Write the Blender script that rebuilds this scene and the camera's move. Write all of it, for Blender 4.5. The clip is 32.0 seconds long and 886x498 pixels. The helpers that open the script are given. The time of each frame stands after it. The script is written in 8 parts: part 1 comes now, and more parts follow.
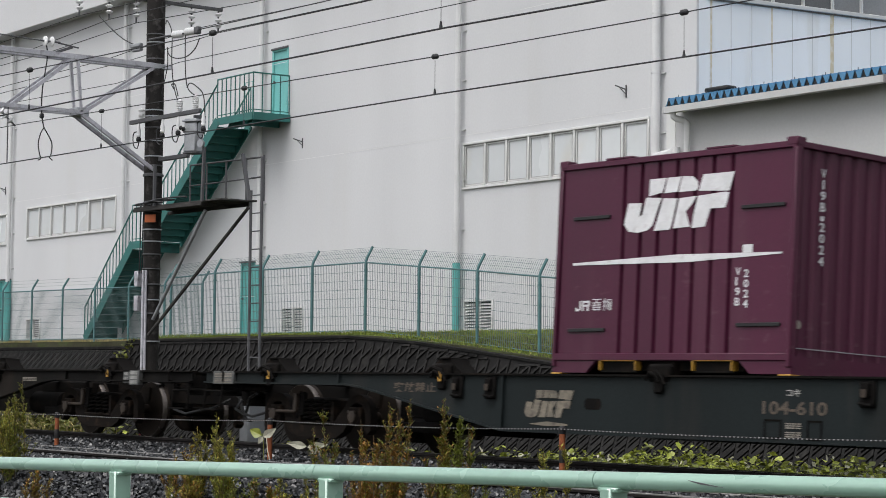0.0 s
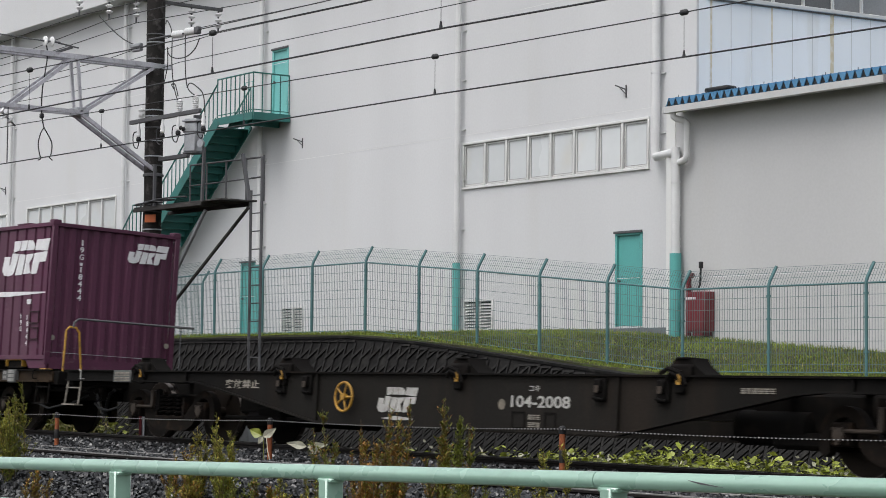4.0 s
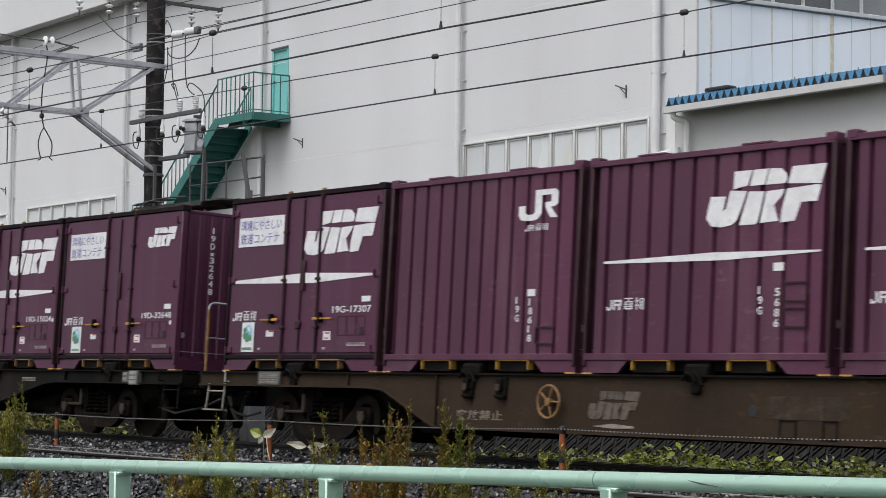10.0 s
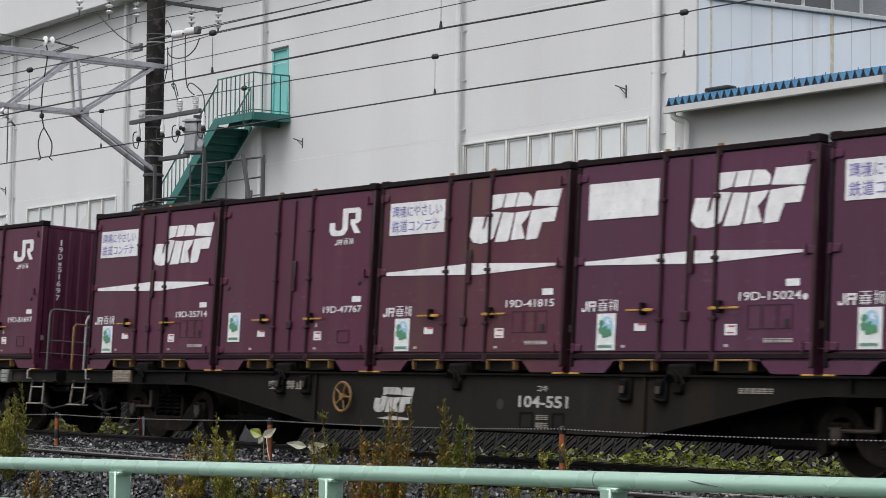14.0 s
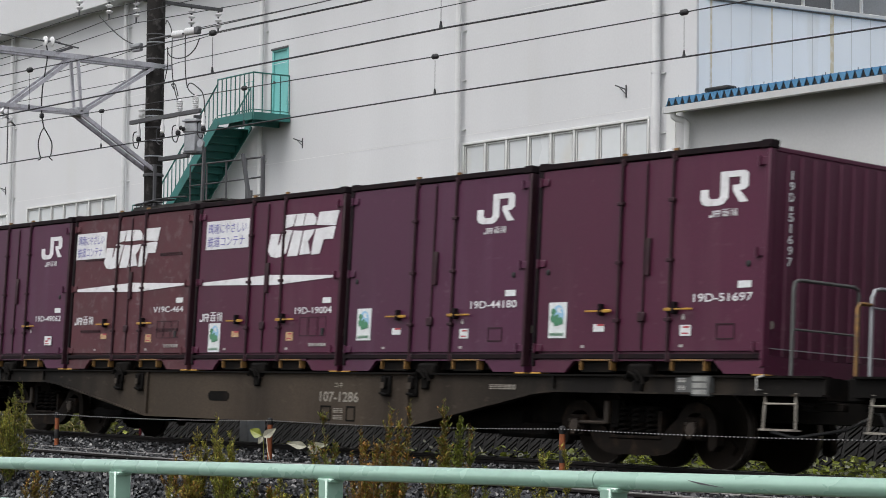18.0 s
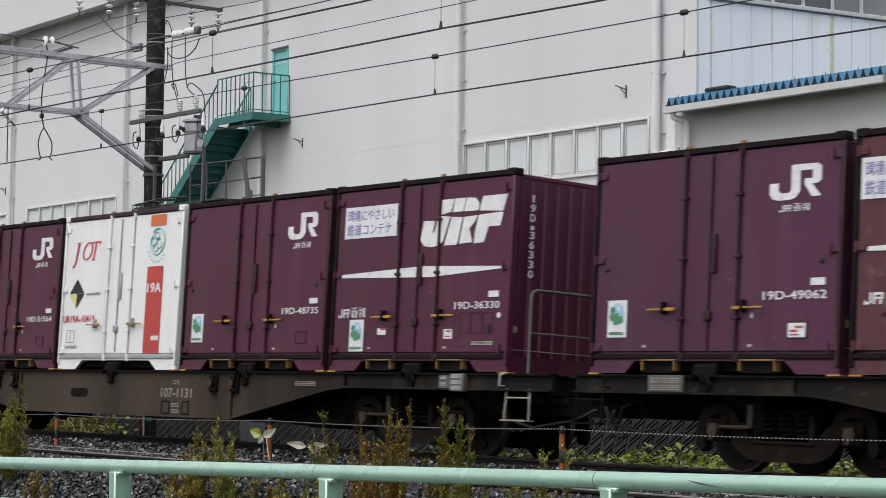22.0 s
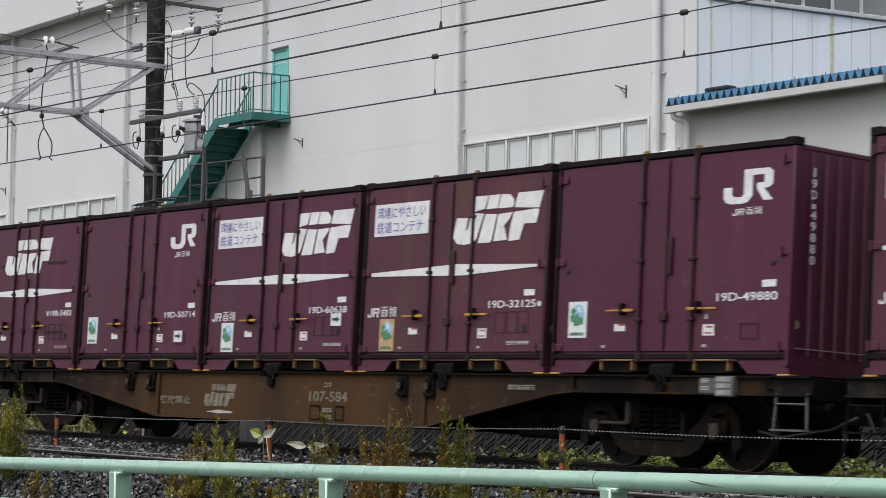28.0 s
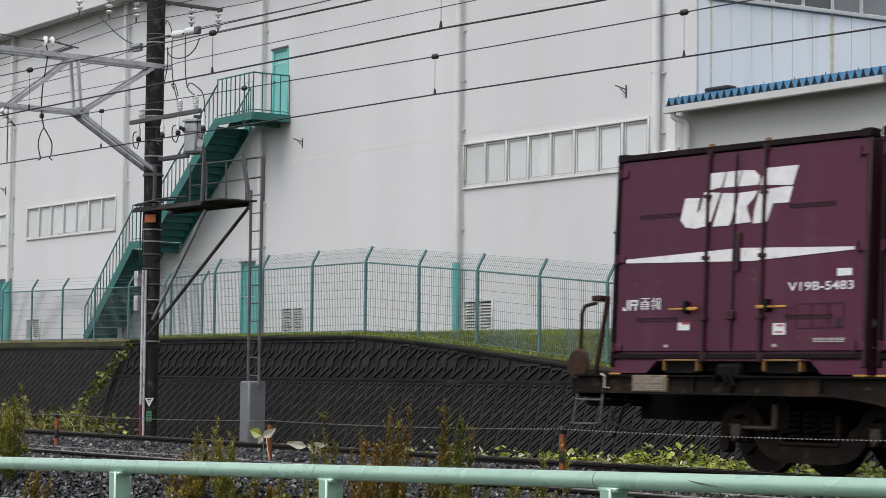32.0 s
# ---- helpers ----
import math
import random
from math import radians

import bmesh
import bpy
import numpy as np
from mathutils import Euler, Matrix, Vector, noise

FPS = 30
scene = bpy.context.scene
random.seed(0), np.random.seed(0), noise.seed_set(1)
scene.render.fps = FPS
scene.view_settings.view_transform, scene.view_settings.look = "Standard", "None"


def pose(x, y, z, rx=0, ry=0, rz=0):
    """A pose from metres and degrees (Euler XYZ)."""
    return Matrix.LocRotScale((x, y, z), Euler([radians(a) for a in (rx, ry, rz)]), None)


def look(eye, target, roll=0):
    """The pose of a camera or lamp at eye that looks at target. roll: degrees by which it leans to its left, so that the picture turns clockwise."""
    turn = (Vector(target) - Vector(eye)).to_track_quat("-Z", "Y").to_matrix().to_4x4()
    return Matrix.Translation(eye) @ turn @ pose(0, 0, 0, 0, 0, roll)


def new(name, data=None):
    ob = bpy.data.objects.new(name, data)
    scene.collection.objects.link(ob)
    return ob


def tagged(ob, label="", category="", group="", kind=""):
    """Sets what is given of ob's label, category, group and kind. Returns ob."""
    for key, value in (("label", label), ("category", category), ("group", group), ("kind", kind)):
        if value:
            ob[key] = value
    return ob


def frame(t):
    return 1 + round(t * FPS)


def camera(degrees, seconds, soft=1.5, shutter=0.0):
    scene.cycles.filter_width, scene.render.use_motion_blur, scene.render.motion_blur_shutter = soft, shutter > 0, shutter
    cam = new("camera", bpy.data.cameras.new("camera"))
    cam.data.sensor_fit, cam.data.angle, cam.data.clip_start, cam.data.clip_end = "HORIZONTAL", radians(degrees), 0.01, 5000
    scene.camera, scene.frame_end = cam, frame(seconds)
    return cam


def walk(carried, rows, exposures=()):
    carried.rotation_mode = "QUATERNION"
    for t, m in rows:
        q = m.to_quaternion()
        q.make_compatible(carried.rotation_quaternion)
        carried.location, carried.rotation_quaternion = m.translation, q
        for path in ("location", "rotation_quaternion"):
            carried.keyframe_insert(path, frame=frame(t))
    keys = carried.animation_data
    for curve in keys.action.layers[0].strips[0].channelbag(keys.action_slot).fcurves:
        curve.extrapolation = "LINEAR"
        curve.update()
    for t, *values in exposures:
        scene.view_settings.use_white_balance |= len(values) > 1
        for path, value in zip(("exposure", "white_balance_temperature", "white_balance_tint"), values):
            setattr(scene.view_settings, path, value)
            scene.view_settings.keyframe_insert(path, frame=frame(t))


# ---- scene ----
# The camera stands still beside the line.
EYE = Vector((0.0, -17.159, 1.05))
YAW, PITCH = radians(51.799), radians(3.480)
AIM = Vector((-math.sin(YAW) * math.cos(PITCH), math.cos(YAW) * math.cos(PITCH), math.sin(PITCH)))
cam = camera(24.196, 32.0, soft=0.5, shutter=0.35)
walk(cam, [(0.0, look(EYE, EYE + AIM * 20, 0.572)), (32.0, look(EYE, EYE + AIM * 20, 0.572))])

# ---- light: a bright overcast day ----
SUN_FROM = Vector((0.05, -0.50, 0.95)).normalized()
world = bpy.data.worlds.new("overcast")
scene.world = world
world.use_nodes = True
wn = world.node_tree
sky = wn.nodes.new("ShaderNodeTexSky")
sky.sky_type, sky.sun_disc = "NISHITA", False
sky.sun_elevation = math.asin(SUN_FROM.z)
sky.sun_rotation = math.atan2(SUN_FROM.x, SUN_FROM.y)
sky.dust_density, sky.air_density = 4.0, 1.0
grey = wn.nodes.new("ShaderNodeHueSaturation")
grey.inputs["Saturation"].default_value, grey.inputs["Value"].default_value = 0.26, 1.05
wn.links.new(sky.outputs[0], grey.inputs["Color"])
wn.links.new(grey.outputs[0], wn.nodes["Background"].inputs["Color"])
wn.nodes["Background"].inputs["Strength"].default_value = 0.15
sun = new("sun", bpy.data.lights.new("sun", "SUN"))
sun.data.energy, sun.data.angle, sun.data.color = 0.75, radians(50), (0.98, 0.99, 1.0)
sun.matrix_world = look(SUN_FROM * 60, (0, 0, 0))
scene.view_settings.exposure = 0.46


# ---- materials ----
def surf(name, col, rough=0.6, metal=0.0, grime=None, var=0.18, scale=1.5, fine=40.0, bump=0.15, stain=None, stain_amount=0.0,
         streak=False, spec=0.5, per_object=0.0, per_island=0.0, coat=0.0, thin=0.0, scuff=None):
    """A painted or natural surface: colour with broad and fine variation, an optional second colour in stains."""
    m = bpy.data.materials.new(name)
    m.use_nodes = True
    nt = m.node_tree
    b = nt.nodes["Principled BSDF"]
    b.inputs["Roughness"].default_value, b.inputs["Metallic"].default_value = rough, metal
    b.inputs["Specular IOR Level"].default_value = spec
    b.inputs["Coat Weight"].default_value, b.inputs["Coat Roughness"].default_value = coat, 0.3
    co = nt.nodes.new("ShaderNodeTexCoord")

    def tex(sc, detail, stretch=(1, 1, 1)):
        mp = nt.nodes.new("ShaderNodeMapping")
        mp.inputs["Scale"].default_value = stretch
        nt.links.new(co.outputs["Object"], mp.inputs["Vector"])
        n = nt.nodes.new("ShaderNodeTexNoise")
        n.inputs["Scale"].default_value, n.inputs["Detail"].default_value = sc, detail
        nt.links.new(mp.outputs[0], n.inputs["Vector"])
        return n.outputs["Fac"]

    def rng(sock, a, b2, c, d):
        r = nt.nodes.new("ShaderNodeMapRange")
        for i, x in zip((1, 2, 3, 4), (a, b2, c, d)):
            r.inputs[i].default_value = x
        nt.links.new(sock, r.inputs[0])
        return r.outputs[0]

    def mul(a, c):
        x = nt.nodes.new("ShaderNodeMath")
        x.operation = "MULTIPLY"
        nt.links.new(a, x.inputs[0])
        nt.links.new(c, x.inputs[1])
        return x.outputs[0]

    broad = tex(scale, 4, (1, 1, 0.25) if streak else (1, 1, 1))
    grain = tex(fine, 3)
    val = mul(rng(broad, 0.3, 0.7, 1 - var, 1 + var), rng(grain, 0.3, 0.7, 1 - var * 0.5, 1 + var * 0.5))
    if per_object:
        oi = nt.nodes.new("ShaderNodeObjectInfo")
        val = mul(val, rng(oi.outputs["Random"], 0, 1, 1 - per_object, 1 + per_object))
    if per_island:
        ge = nt.nodes.new("ShaderNodeNewGeometry")
        val = mul(val, rng(ge.outputs["Random Per Island"], 0, 1, 1 - per_island, 1 + per_island))
    hs = nt.nodes.new("ShaderNodeHueSaturation")
    nt.links.new(val, hs.inputs["Value"])
    hs.inputs["Color"].default_value = (*col, 1)
    if stain:
        mx = nt.nodes.new("ShaderNodeMix")
        mx.data_type = "RGBA"
        mx.inputs[6].default_value, mx.inputs[7].default_value = (*col, 1), (*stain, 1)
        sp = tex(scale * 2.3, 6, (1, 1, 0.12) if streak else (1, 1, 1))
        nt.links.new(rng(sp, 0.62 - 0.25 * stain_amount, 0.78 - 0.1 * stain_amount, 0, min(1, 0.35 + stain_amount)), mx.inputs[0])
        nt.links.new(mx.outputs[2], hs.inputs["Color"])
    top = hs.outputs[0]
    if grime:
        # brake dust: the ends of a wagon, over its bogies, are dirtier than its middle
        sep, off, far = nt.nodes.new("ShaderNodeSeparateXYZ"), nt.nodes.new("ShaderNodeMath"), nt.nodes.new("ShaderNodeMath")
        nt.links.new(co.outputs["Object"], sep.inputs[0])
        off.operation, far.operation = "ADD", "ABSOLUTE"
        off.inputs[1].default_value = 9.3
        nt.links.new(sep.outputs["X"], off.inputs[0])
        nt.links.new(off.outputs[0], far.inputs[0])
        dirt = nt.nodes.new("ShaderNodeMix")
        dirt.data_type = "RGBA"
        nt.links.new(mul(rng(far.outputs[0], 2.5, 6.2, 0.15, 1.0), rng(tex(1.6, 5, (1, 1, 0.3)), 0.32, 0.5, 0.5, 1.0)), dirt.inputs[0])
        nt.links.new(top, dirt.inputs[6])
        dirt.inputs[7].default_value = (*grime, 1)
        top = dirt.outputs[2]
    if scuff:
        sx = nt.nodes.new("ShaderNodeMix")
        sx.data_type = "RGBA"
        rub = tex(5.0, 9, (1.0, 1.0, 2.2))
        patchy = tex(0.7, 2)
        nt.links.new(mul(rng(rub, 0.60, 0.74, 0, 0.75), rng(patchy, 0.42, 0.62, 0, 1)), sx.inputs[0])
        nt.links.new(top, sx.inputs[6])
        sx.inputs[7].default_value = (*scuff, 1)
        nt.links.new(sx.outputs[2], b.inputs["Base Color"])
    else:
        nt.links.new(top, b.inputs["Base Color"])
    if thin:
        tr_, mix = nt.nodes.new("ShaderNodeBsdfTranslucent"), nt.nodes.new("ShaderNodeMixShader")
        mix.inputs[0].default_value = thin
        nt.links.new(hs.outputs[0], tr_.inputs["Color"])
        nt.links.new(b.outputs[0], mix.inputs[1])
        nt.links.new(tr_.outputs[0], mix.inputs[2])
        nt.links.new(mix.outputs[0], nt.nodes["Material Output"].inputs["Surface"])
    nt.links.new(rng(broad, 0.3, 0.7, max(0.02, rough - 0.1), min(1, rough + 0.1)), b.inputs["Roughness"])
    if bump:
        bp = nt.nodes.new("ShaderNodeBump")
        bp.inputs["Strength"].default_value, bp.inputs["Distance"].default_value = bump, 0.01
        nt.links.new(grain, bp.inputs["Height"])
        nt.links.new(bp.outputs[0], b.inputs["Normal"])
    return m


M = {}
for key, args in dict(
    maroon=dict(scuff=(0.10, 0.045, 0.062), col=(0.060, 0.0088, 0.0275), rough=0.45, coat=0.06, spec=0.3, var=0.14, scale=0.9, streak=True, stain=(0.082, 0.027, 0.045), stain_amount=0.25, bump=0.06),
    faded_plum=dict(scuff=(0.125, 0.07, 0.09), col=(0.068, 0.0178, 0.0410), rough=0.5, coat=0.04, spec=0.3, var=0.24, scale=0.9, streak=True, stain=(0.10, 0.045, 0.065), stain_amount=0.3, bump=0.08),
    plum=dict(scuff=(0.10, 0.05, 0.075), col=(0.0595, 0.0138, 0.0370), rough=0.45, coat=0.06, spec=0.3, var=0.14, scale=0.9, streak=True, stain=(0.085, 0.035, 0.065), stain_amount=0.2, bump=0.06),
    brick_paint=dict(scuff=(0.10, 0.058, 0.055), col=(0.066, 0.0158, 0.0290), rough=0.5, coat=0.03, spec=0.3, var=0.2, scale=1.1, streak=True, stain=(0.072, 0.034, 0.029), stain_amount=0.5, bump=0.1),
    peeled_paint=dict(scuff=(0.16, 0.125, 0.13), col=(0.074, 0.024, 0.030), rough=0.6, spec=0.3, var=0.15, scale=2.6, stain=(0.135, 0.098, 0.10), stain_amount=0.25, bump=0.15),
    lock_paint=dict(col=(0.027, 0.009, 0.014), spec=0.25, rough=0.55, var=0.25, stain=(0.05, 0.03, 0.022), stain_amount=0.35),
    container_white=dict(col=(0.66, 0.66, 0.65), rough=0.45, var=0.05, streak=True, stain=(0.5, 0.48, 0.44), stain_amount=0.1, bump=0.04),
    rust_wash=dict(col=(0.66, 0.58, 0.42), rough=0.8, var=0.1, scale=3, stain=(0.8, 0.8, 0.78), stain_amount=0.6),
    wire_green=dict(col=(0.10, 0.15, 0.15), rough=0.5, var=0.1, bump=0.0),
    tag_tan=dict(col=(0.40, 0.25, 0.13), rough=0.8, var=0.2, scale=8, stain=(0.5, 0.42, 0.3), stain_amount=0.4),
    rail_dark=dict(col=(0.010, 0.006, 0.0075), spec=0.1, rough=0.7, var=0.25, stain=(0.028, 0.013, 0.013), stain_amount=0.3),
    white_paint=dict(col=(0.61, 0.61, 0.62), rough=0.6, var=0.1, scale=4, stain=(0.38, 0.34, 0.35), stain_amount=0.22, bump=0.05),
    faded_white=dict(col=(0.22, 0.20, 0.17), rough=0.8, var=0.25, scale=5, stain=(0.12, 0.1, 0.08), stain_amount=0.5),
    dim_tan=dict(col=(0.15, 0.13, 0.10), rough=0.8, var=0.3, scale=5, stain=(0.06, 0.05, 0.04), stain_amount=0.5),
    card_pale=dict(col=(0.24, 0.24, 0.225), rough=0.7, var=0.25, scale=9),
    ivy_leaf=dict(thin=0.2, col=(0.095, 0.105, 0.017), spec=0.45, rough=0.42, var=0.3, per_island=0.8, bump=0.0),
    worn_white=dict(col=(0.36, 0.35, 0.33), rough=0.7, var=0.2, scale=4, stain=(0.2, 0.18, 0.16), stain_amount=0.4),
    orange_paint=dict(col=(0.52, 0.12, 0.03), rough=0.5, var=0.08), red_paint=dict(col=(0.38, 0.038, 0.03), rough=0.5, var=0.08),
    blue_ink=dict(col=(0.15, 0.14, 0.34), rough=0.6, var=0.1), green_ink=dict(col=(0.055, 0.19, 0.10), rough=0.6, var=0.15),
    red_ink=dict(col=(0.36, 0.05, 0.06), rough=0.6, var=0.15),
    sky_ink=dict(col=(0.25, 0.42, 0.58), rough=0.6, var=0.1), teal_ink=dict(col=(0.06, 0.38, 0.36), rough=0.6, var=0.1),
    crimson_ink=dict(col=(0.42, 0.03, 0.06), rough=0.6, var=0.1), black_paint=dict(col=(0.02, 0.02, 0.021), spec=0.25, rough=0.5, var=0.2),
    sticker_white=dict(col=(0.58, 0.6, 0.6), rough=0.5, var=0.12, scale=9, bump=0.0),
    ghost_tan=dict(col=(0.085, 0.066, 0.05), rough=0.8, var=0.3, scale=5, stain=(0.04, 0.028, 0.018), stain_amount=0.6),
    worn_yellow=dict(col=(0.18, 0.092, 0.024), rough=0.65, var=0.3, scale=8, stain=(0.05, 0.035, 0.025), stain_amount=0.5),
    pale_yellow=dict(col=(0.55, 0.48, 0.18), rough=0.6, var=0.1),
    yellow_paint=dict(col=(0.36, 0.19, 0.02), rough=0.55, var=0.25, scale=6, stain=(0.09, 0.05, 0.03), stain_amount=0.4),
    wagon_brown=dict(grime=(0.008, 0.0068, 0.006), scuff=(0.075, 0.058, 0.043), col=(0.053, 0.0405, 0.0295), spec=0.14, rough=0.72, var=0.28, scale=0.8, streak=True, stain=(0.022, 0.015, 0.011), stain_amount=0.4),
    worn_umber=dict(col=(0.034, 0.025, 0.017), spec=0.12, rough=0.8, var=0.35, scale=5, stain=(0.06, 0.047, 0.034), stain_amount=0.4),
    wagon_umber=dict(scuff=(0.075, 0.042, 0.02), col=(0.0285, 0.0188, 0.0115), spec=0.12, rough=0.75, var=0.28, scale=0.8, streak=True, stain=(0.035, 0.022, 0.014), stain_amount=0.35),
    plate_rusty=dict(col=(0.17, 0.125, 0.085), rough=0.7, var=0.25, scale=5, stain=(0.05, 0.025, 0.015), stain_amount=0.5),
    plate_grey=dict(col=(0.07, 0.072, 0.07), rough=0.6, var=0.2, scale=6, stain=(0.06, 0.055, 0.05), stain_amount=0.4),
    galv_bright=dict(col=(0.46, 0.455, 0.49), rough=0.5, metal=0.25, var=0.2, scale=3, stain=(0.14, 0.13, 0.135), stain_amount=0.35, bump=0.05),
    wagon_rust=dict(grime=(0.0065, 0.0048, 0.0038), scuff=(0.12, 0.07, 0.03), col=(0.060, 0.030, 0.0125), spec=0.14, rough=0.75, var=0.28, scale=0.8, streak=True, stain=(0.022, 0.015, 0.011), stain_amount=0.4),
    wagon_grey=dict(grime=(0.0035, 0.0030, 0.0026), col=(0.0135, 0.0120, 0.0103), spec=0.1, rough=0.7, var=0.28, scale=0.8, streak=True, stain=(0.028, 0.020, 0.015), stain_amount=0.4),
    wagon_green=dict(col=(0.009, 0.0125, 0.013), spec=0.16, rough=0.6, var=0.22, scale=0.8, streak=True, stain=(0.03, 0.027, 0.024), stain_amount=0.3),
    # Near blacks: shade under the wagons is put into the next two colours.
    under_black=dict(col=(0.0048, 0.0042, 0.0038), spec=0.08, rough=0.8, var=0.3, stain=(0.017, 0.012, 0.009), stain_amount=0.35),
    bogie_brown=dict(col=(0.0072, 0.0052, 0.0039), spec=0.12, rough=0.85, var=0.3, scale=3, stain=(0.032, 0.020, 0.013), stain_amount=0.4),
    wheel_steel=dict(col=(0.016, 0.0118, 0.0092), spec=0.15, rough=0.6, metal=0.5, var=0.3, scale=3),
    bogie_light=dict(col=(0.04, 0.03, 0.023), spec=0.3, rough=0.6, var=0.3, scale=5, metal=0.2),
    rust_dark=dict(col=(0.032, 0.015, 0.009), spec=0.2, rough=0.8, var=0.3, scale=6, stain=(0.025, 0.012, 0.008), stain_amount=0.4),
    tread_steel=dict(col=(0.16, 0.14, 0.125), rough=0.35, metal=0.85, var=0.2, scale=4),
    hose_black=dict(col=(0.012, 0.012, 0.012), spec=0.3, rough=0.5, var=0.1),
    wall_white=dict(col=(0.565, 0.568, 0.578), rough=0.75, var=0.05, scale=0.35, fine=18, streak=True, stain=(0.54, 0.535, 0.52), stain_amount=0.12, bump=0.05),
    annex_grey=dict(col=(0.46, 0.46, 0.46), rough=0.8, var=0.05, scale=0.4, fine=18, streak=True, stain=(0.46, 0.45, 0.43), stain_amount=0.15, bump=0.05),
    wing_blue=dict(col=(0.86, 0.89, 0.91), rough=0.6, var=0.05, scale=0.5, streak=True, stain=(0.52, 0.47, 0.36), stain_amount=0.12, bump=0.03),
    pipe_white=dict(col=(0.62, 0.62, 0.62), rough=0.5, var=0.06, scale=2, bump=0.02),
    teal=dict(col=(0.09, 0.345, 0.325), rough=0.5, var=0.1, scale=1.2, bump=0.04),
    pale_teal=dict(col=(0.17, 0.48, 0.46), rough=0.55, var=0.1, scale=1.2, bump=0.04),
    dark_teal=dict(col=(0.022, 0.135, 0.122), rough=0.55, var=0.16, scale=1.5, stain=(0.03, 0.07, 0.06), stain_amount=0.25, bump=0.05),
    fence_green=dict(col=(0.065, 0.155, 0.16), rough=0.5, var=0.12, scale=4, bump=0.03),
    alu=dict(col=(0.60, 0.60, 0.59), rough=0.45, metal=0.08, var=0.06, bump=0.02),
    sash_grey=dict(col=(0.27, 0.26, 0.255), rough=0.5, var=0.1),
    brown_frame=dict(col=(0.16, 0.14, 0.125), rough=0.5, var=0.1),
    frosted=dict(col=(0.56, 0.58, 0.59), stain=(0.52, 0.49, 0.43), stain_amount=0.3, rough=0.25, var=0.03, scale=0.3, fine=5, bump=0.0, per_object=0.1),
    dark_glass=dict(col=(0.17, 0.175, 0.18), rough=0.06, var=0.2, scale=0.5, bump=0.0, per_object=0.5),
    concrete=dict(col=(0.135, 0.142, 0.152), rough=0.9, var=0.2, scale=2, stain=(0.1, 0.1, 0.09), stain_amount=0.3, bump=0.3),
    wall_dark=dict(col=(0.0122, 0.0117, 0.0115), spec=0.12, rough=0.85, var=0.35, scale=1.3, stain=(0.045, 0.043, 0.04), stain_amount=0.3, bump=0.4),
    # Wall behind the relief blocks: the slits' shade is put into this dark colour.
    wall_darkened=dict(col=(0.0085, 0.0082, 0.0080), spec=0.08, rough=0.9, var=0.3, scale=2, bump=0.3),
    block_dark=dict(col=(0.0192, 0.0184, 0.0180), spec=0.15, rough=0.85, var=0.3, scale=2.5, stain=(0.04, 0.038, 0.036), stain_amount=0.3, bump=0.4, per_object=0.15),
    pole_dark=dict(col=(0.022, 0.02, 0.019), spec=0.15, rough=0.85, var=0.25, scale=3, stain=(0.10, 0.095, 0.09), stain_amount=0.35, bump=0.3),
    galv=dict(col=(0.34, 0.35, 0.365), rough=0.5, metal=0.55, var=0.15, scale=4, bump=0.05),
    galv_dark=dict(col=(0.1, 0.1, 0.105), rough=0.6, metal=0.4, var=0.2, scale=4, bump=0.05),
    plank_dark=dict(col=(0.05, 0.047, 0.045), spec=0.2, rough=0.8, var=0.3, scale=3, bump=0.2),
    porcelain=dict(col=(0.74, 0.74, 0.74), rough=0.25, var=0.05, bump=0.0),
    wire=dict(col=(0.022, 0.022, 0.024), rough=0.6, var=0.1, bump=0.0),
    mint=dict(col=(0.24, 0.395, 0.31), spec=1.0, rough=0.28, coat=1.0, var=0.06, scale=3, stain=(0.2, 0.3, 0.24), stain_amount=0.12, bump=0.05),
    rust=dict(col=(0.22, 0.06, 0.018), rough=0.8, var=0.3, scale=8, stain=(0.09, 0.035, 0.02), stain_amount=0.3),
    rope=dict(col=(0.24, 0.23, 0.225), rough=0.9, var=0.3, scale=30),
    rail_rust=dict(col=(0.012, 0.0095, 0.009), spec=0.2, rough=0.75, var=0.25, scale=4),
    rail_top=dict(col=(0.26, 0.25, 0.24), rough=0.5, metal=0.7, var=0.1),
    sleeper=dict(col=(0.08, 0.078, 0.074), rough=0.9, var=0.2, scale=3),
    # Near black, to paint the shaded gaps between the stones above it.
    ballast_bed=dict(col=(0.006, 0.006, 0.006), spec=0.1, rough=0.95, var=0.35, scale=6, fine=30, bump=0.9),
    stone=dict(col=(0.0085, 0.0086, 0.0094), spec=0.6, rough=0.3, var=0.3, scale=8, per_island=0.95, bump=0.3),
    soil=dict(col=(0.045, 0.045, 0.027), spec=0.1, rough=0.95, var=0.35, scale=0.8, fine=12, stain=(0.06, 0.085, 0.025), stain_amount=0.4, bump=0.6),
    asphalt=dict(col=(0.05, 0.05, 0.052), rough=0.9, var=0.15, scale=2, bump=0.3),
    grass=dict(col=(0.152, 0.197, 0.03), spec=0.25, rough=0.7, var=0.3, scale=0.6, per_island=0.45, bump=0.0),
    dry_grass=dict(col=(0.3, 0.25, 0.11), spec=0.2, rough=0.8, var=0.3, per_island=0.4, bump=0.0),
    leaf=dict(thin=0.35, col=(0.235, 0.265, 0.038), spec=0.55, rough=0.36, var=0.3, scale=2, per_island=0.85, bump=0.0),
    pale_leaf=dict(thin=0.3, col=(0.56, 0.54, 0.42), rough=0.6, var=0.3, per_island=0.3, bump=0.0),
    weed_green=dict(thin=0.3, col=(0.165, 0.19, 0.03), spec=0.2, rough=0.6, var=0.3, per_island=0.45, bump=0.0),
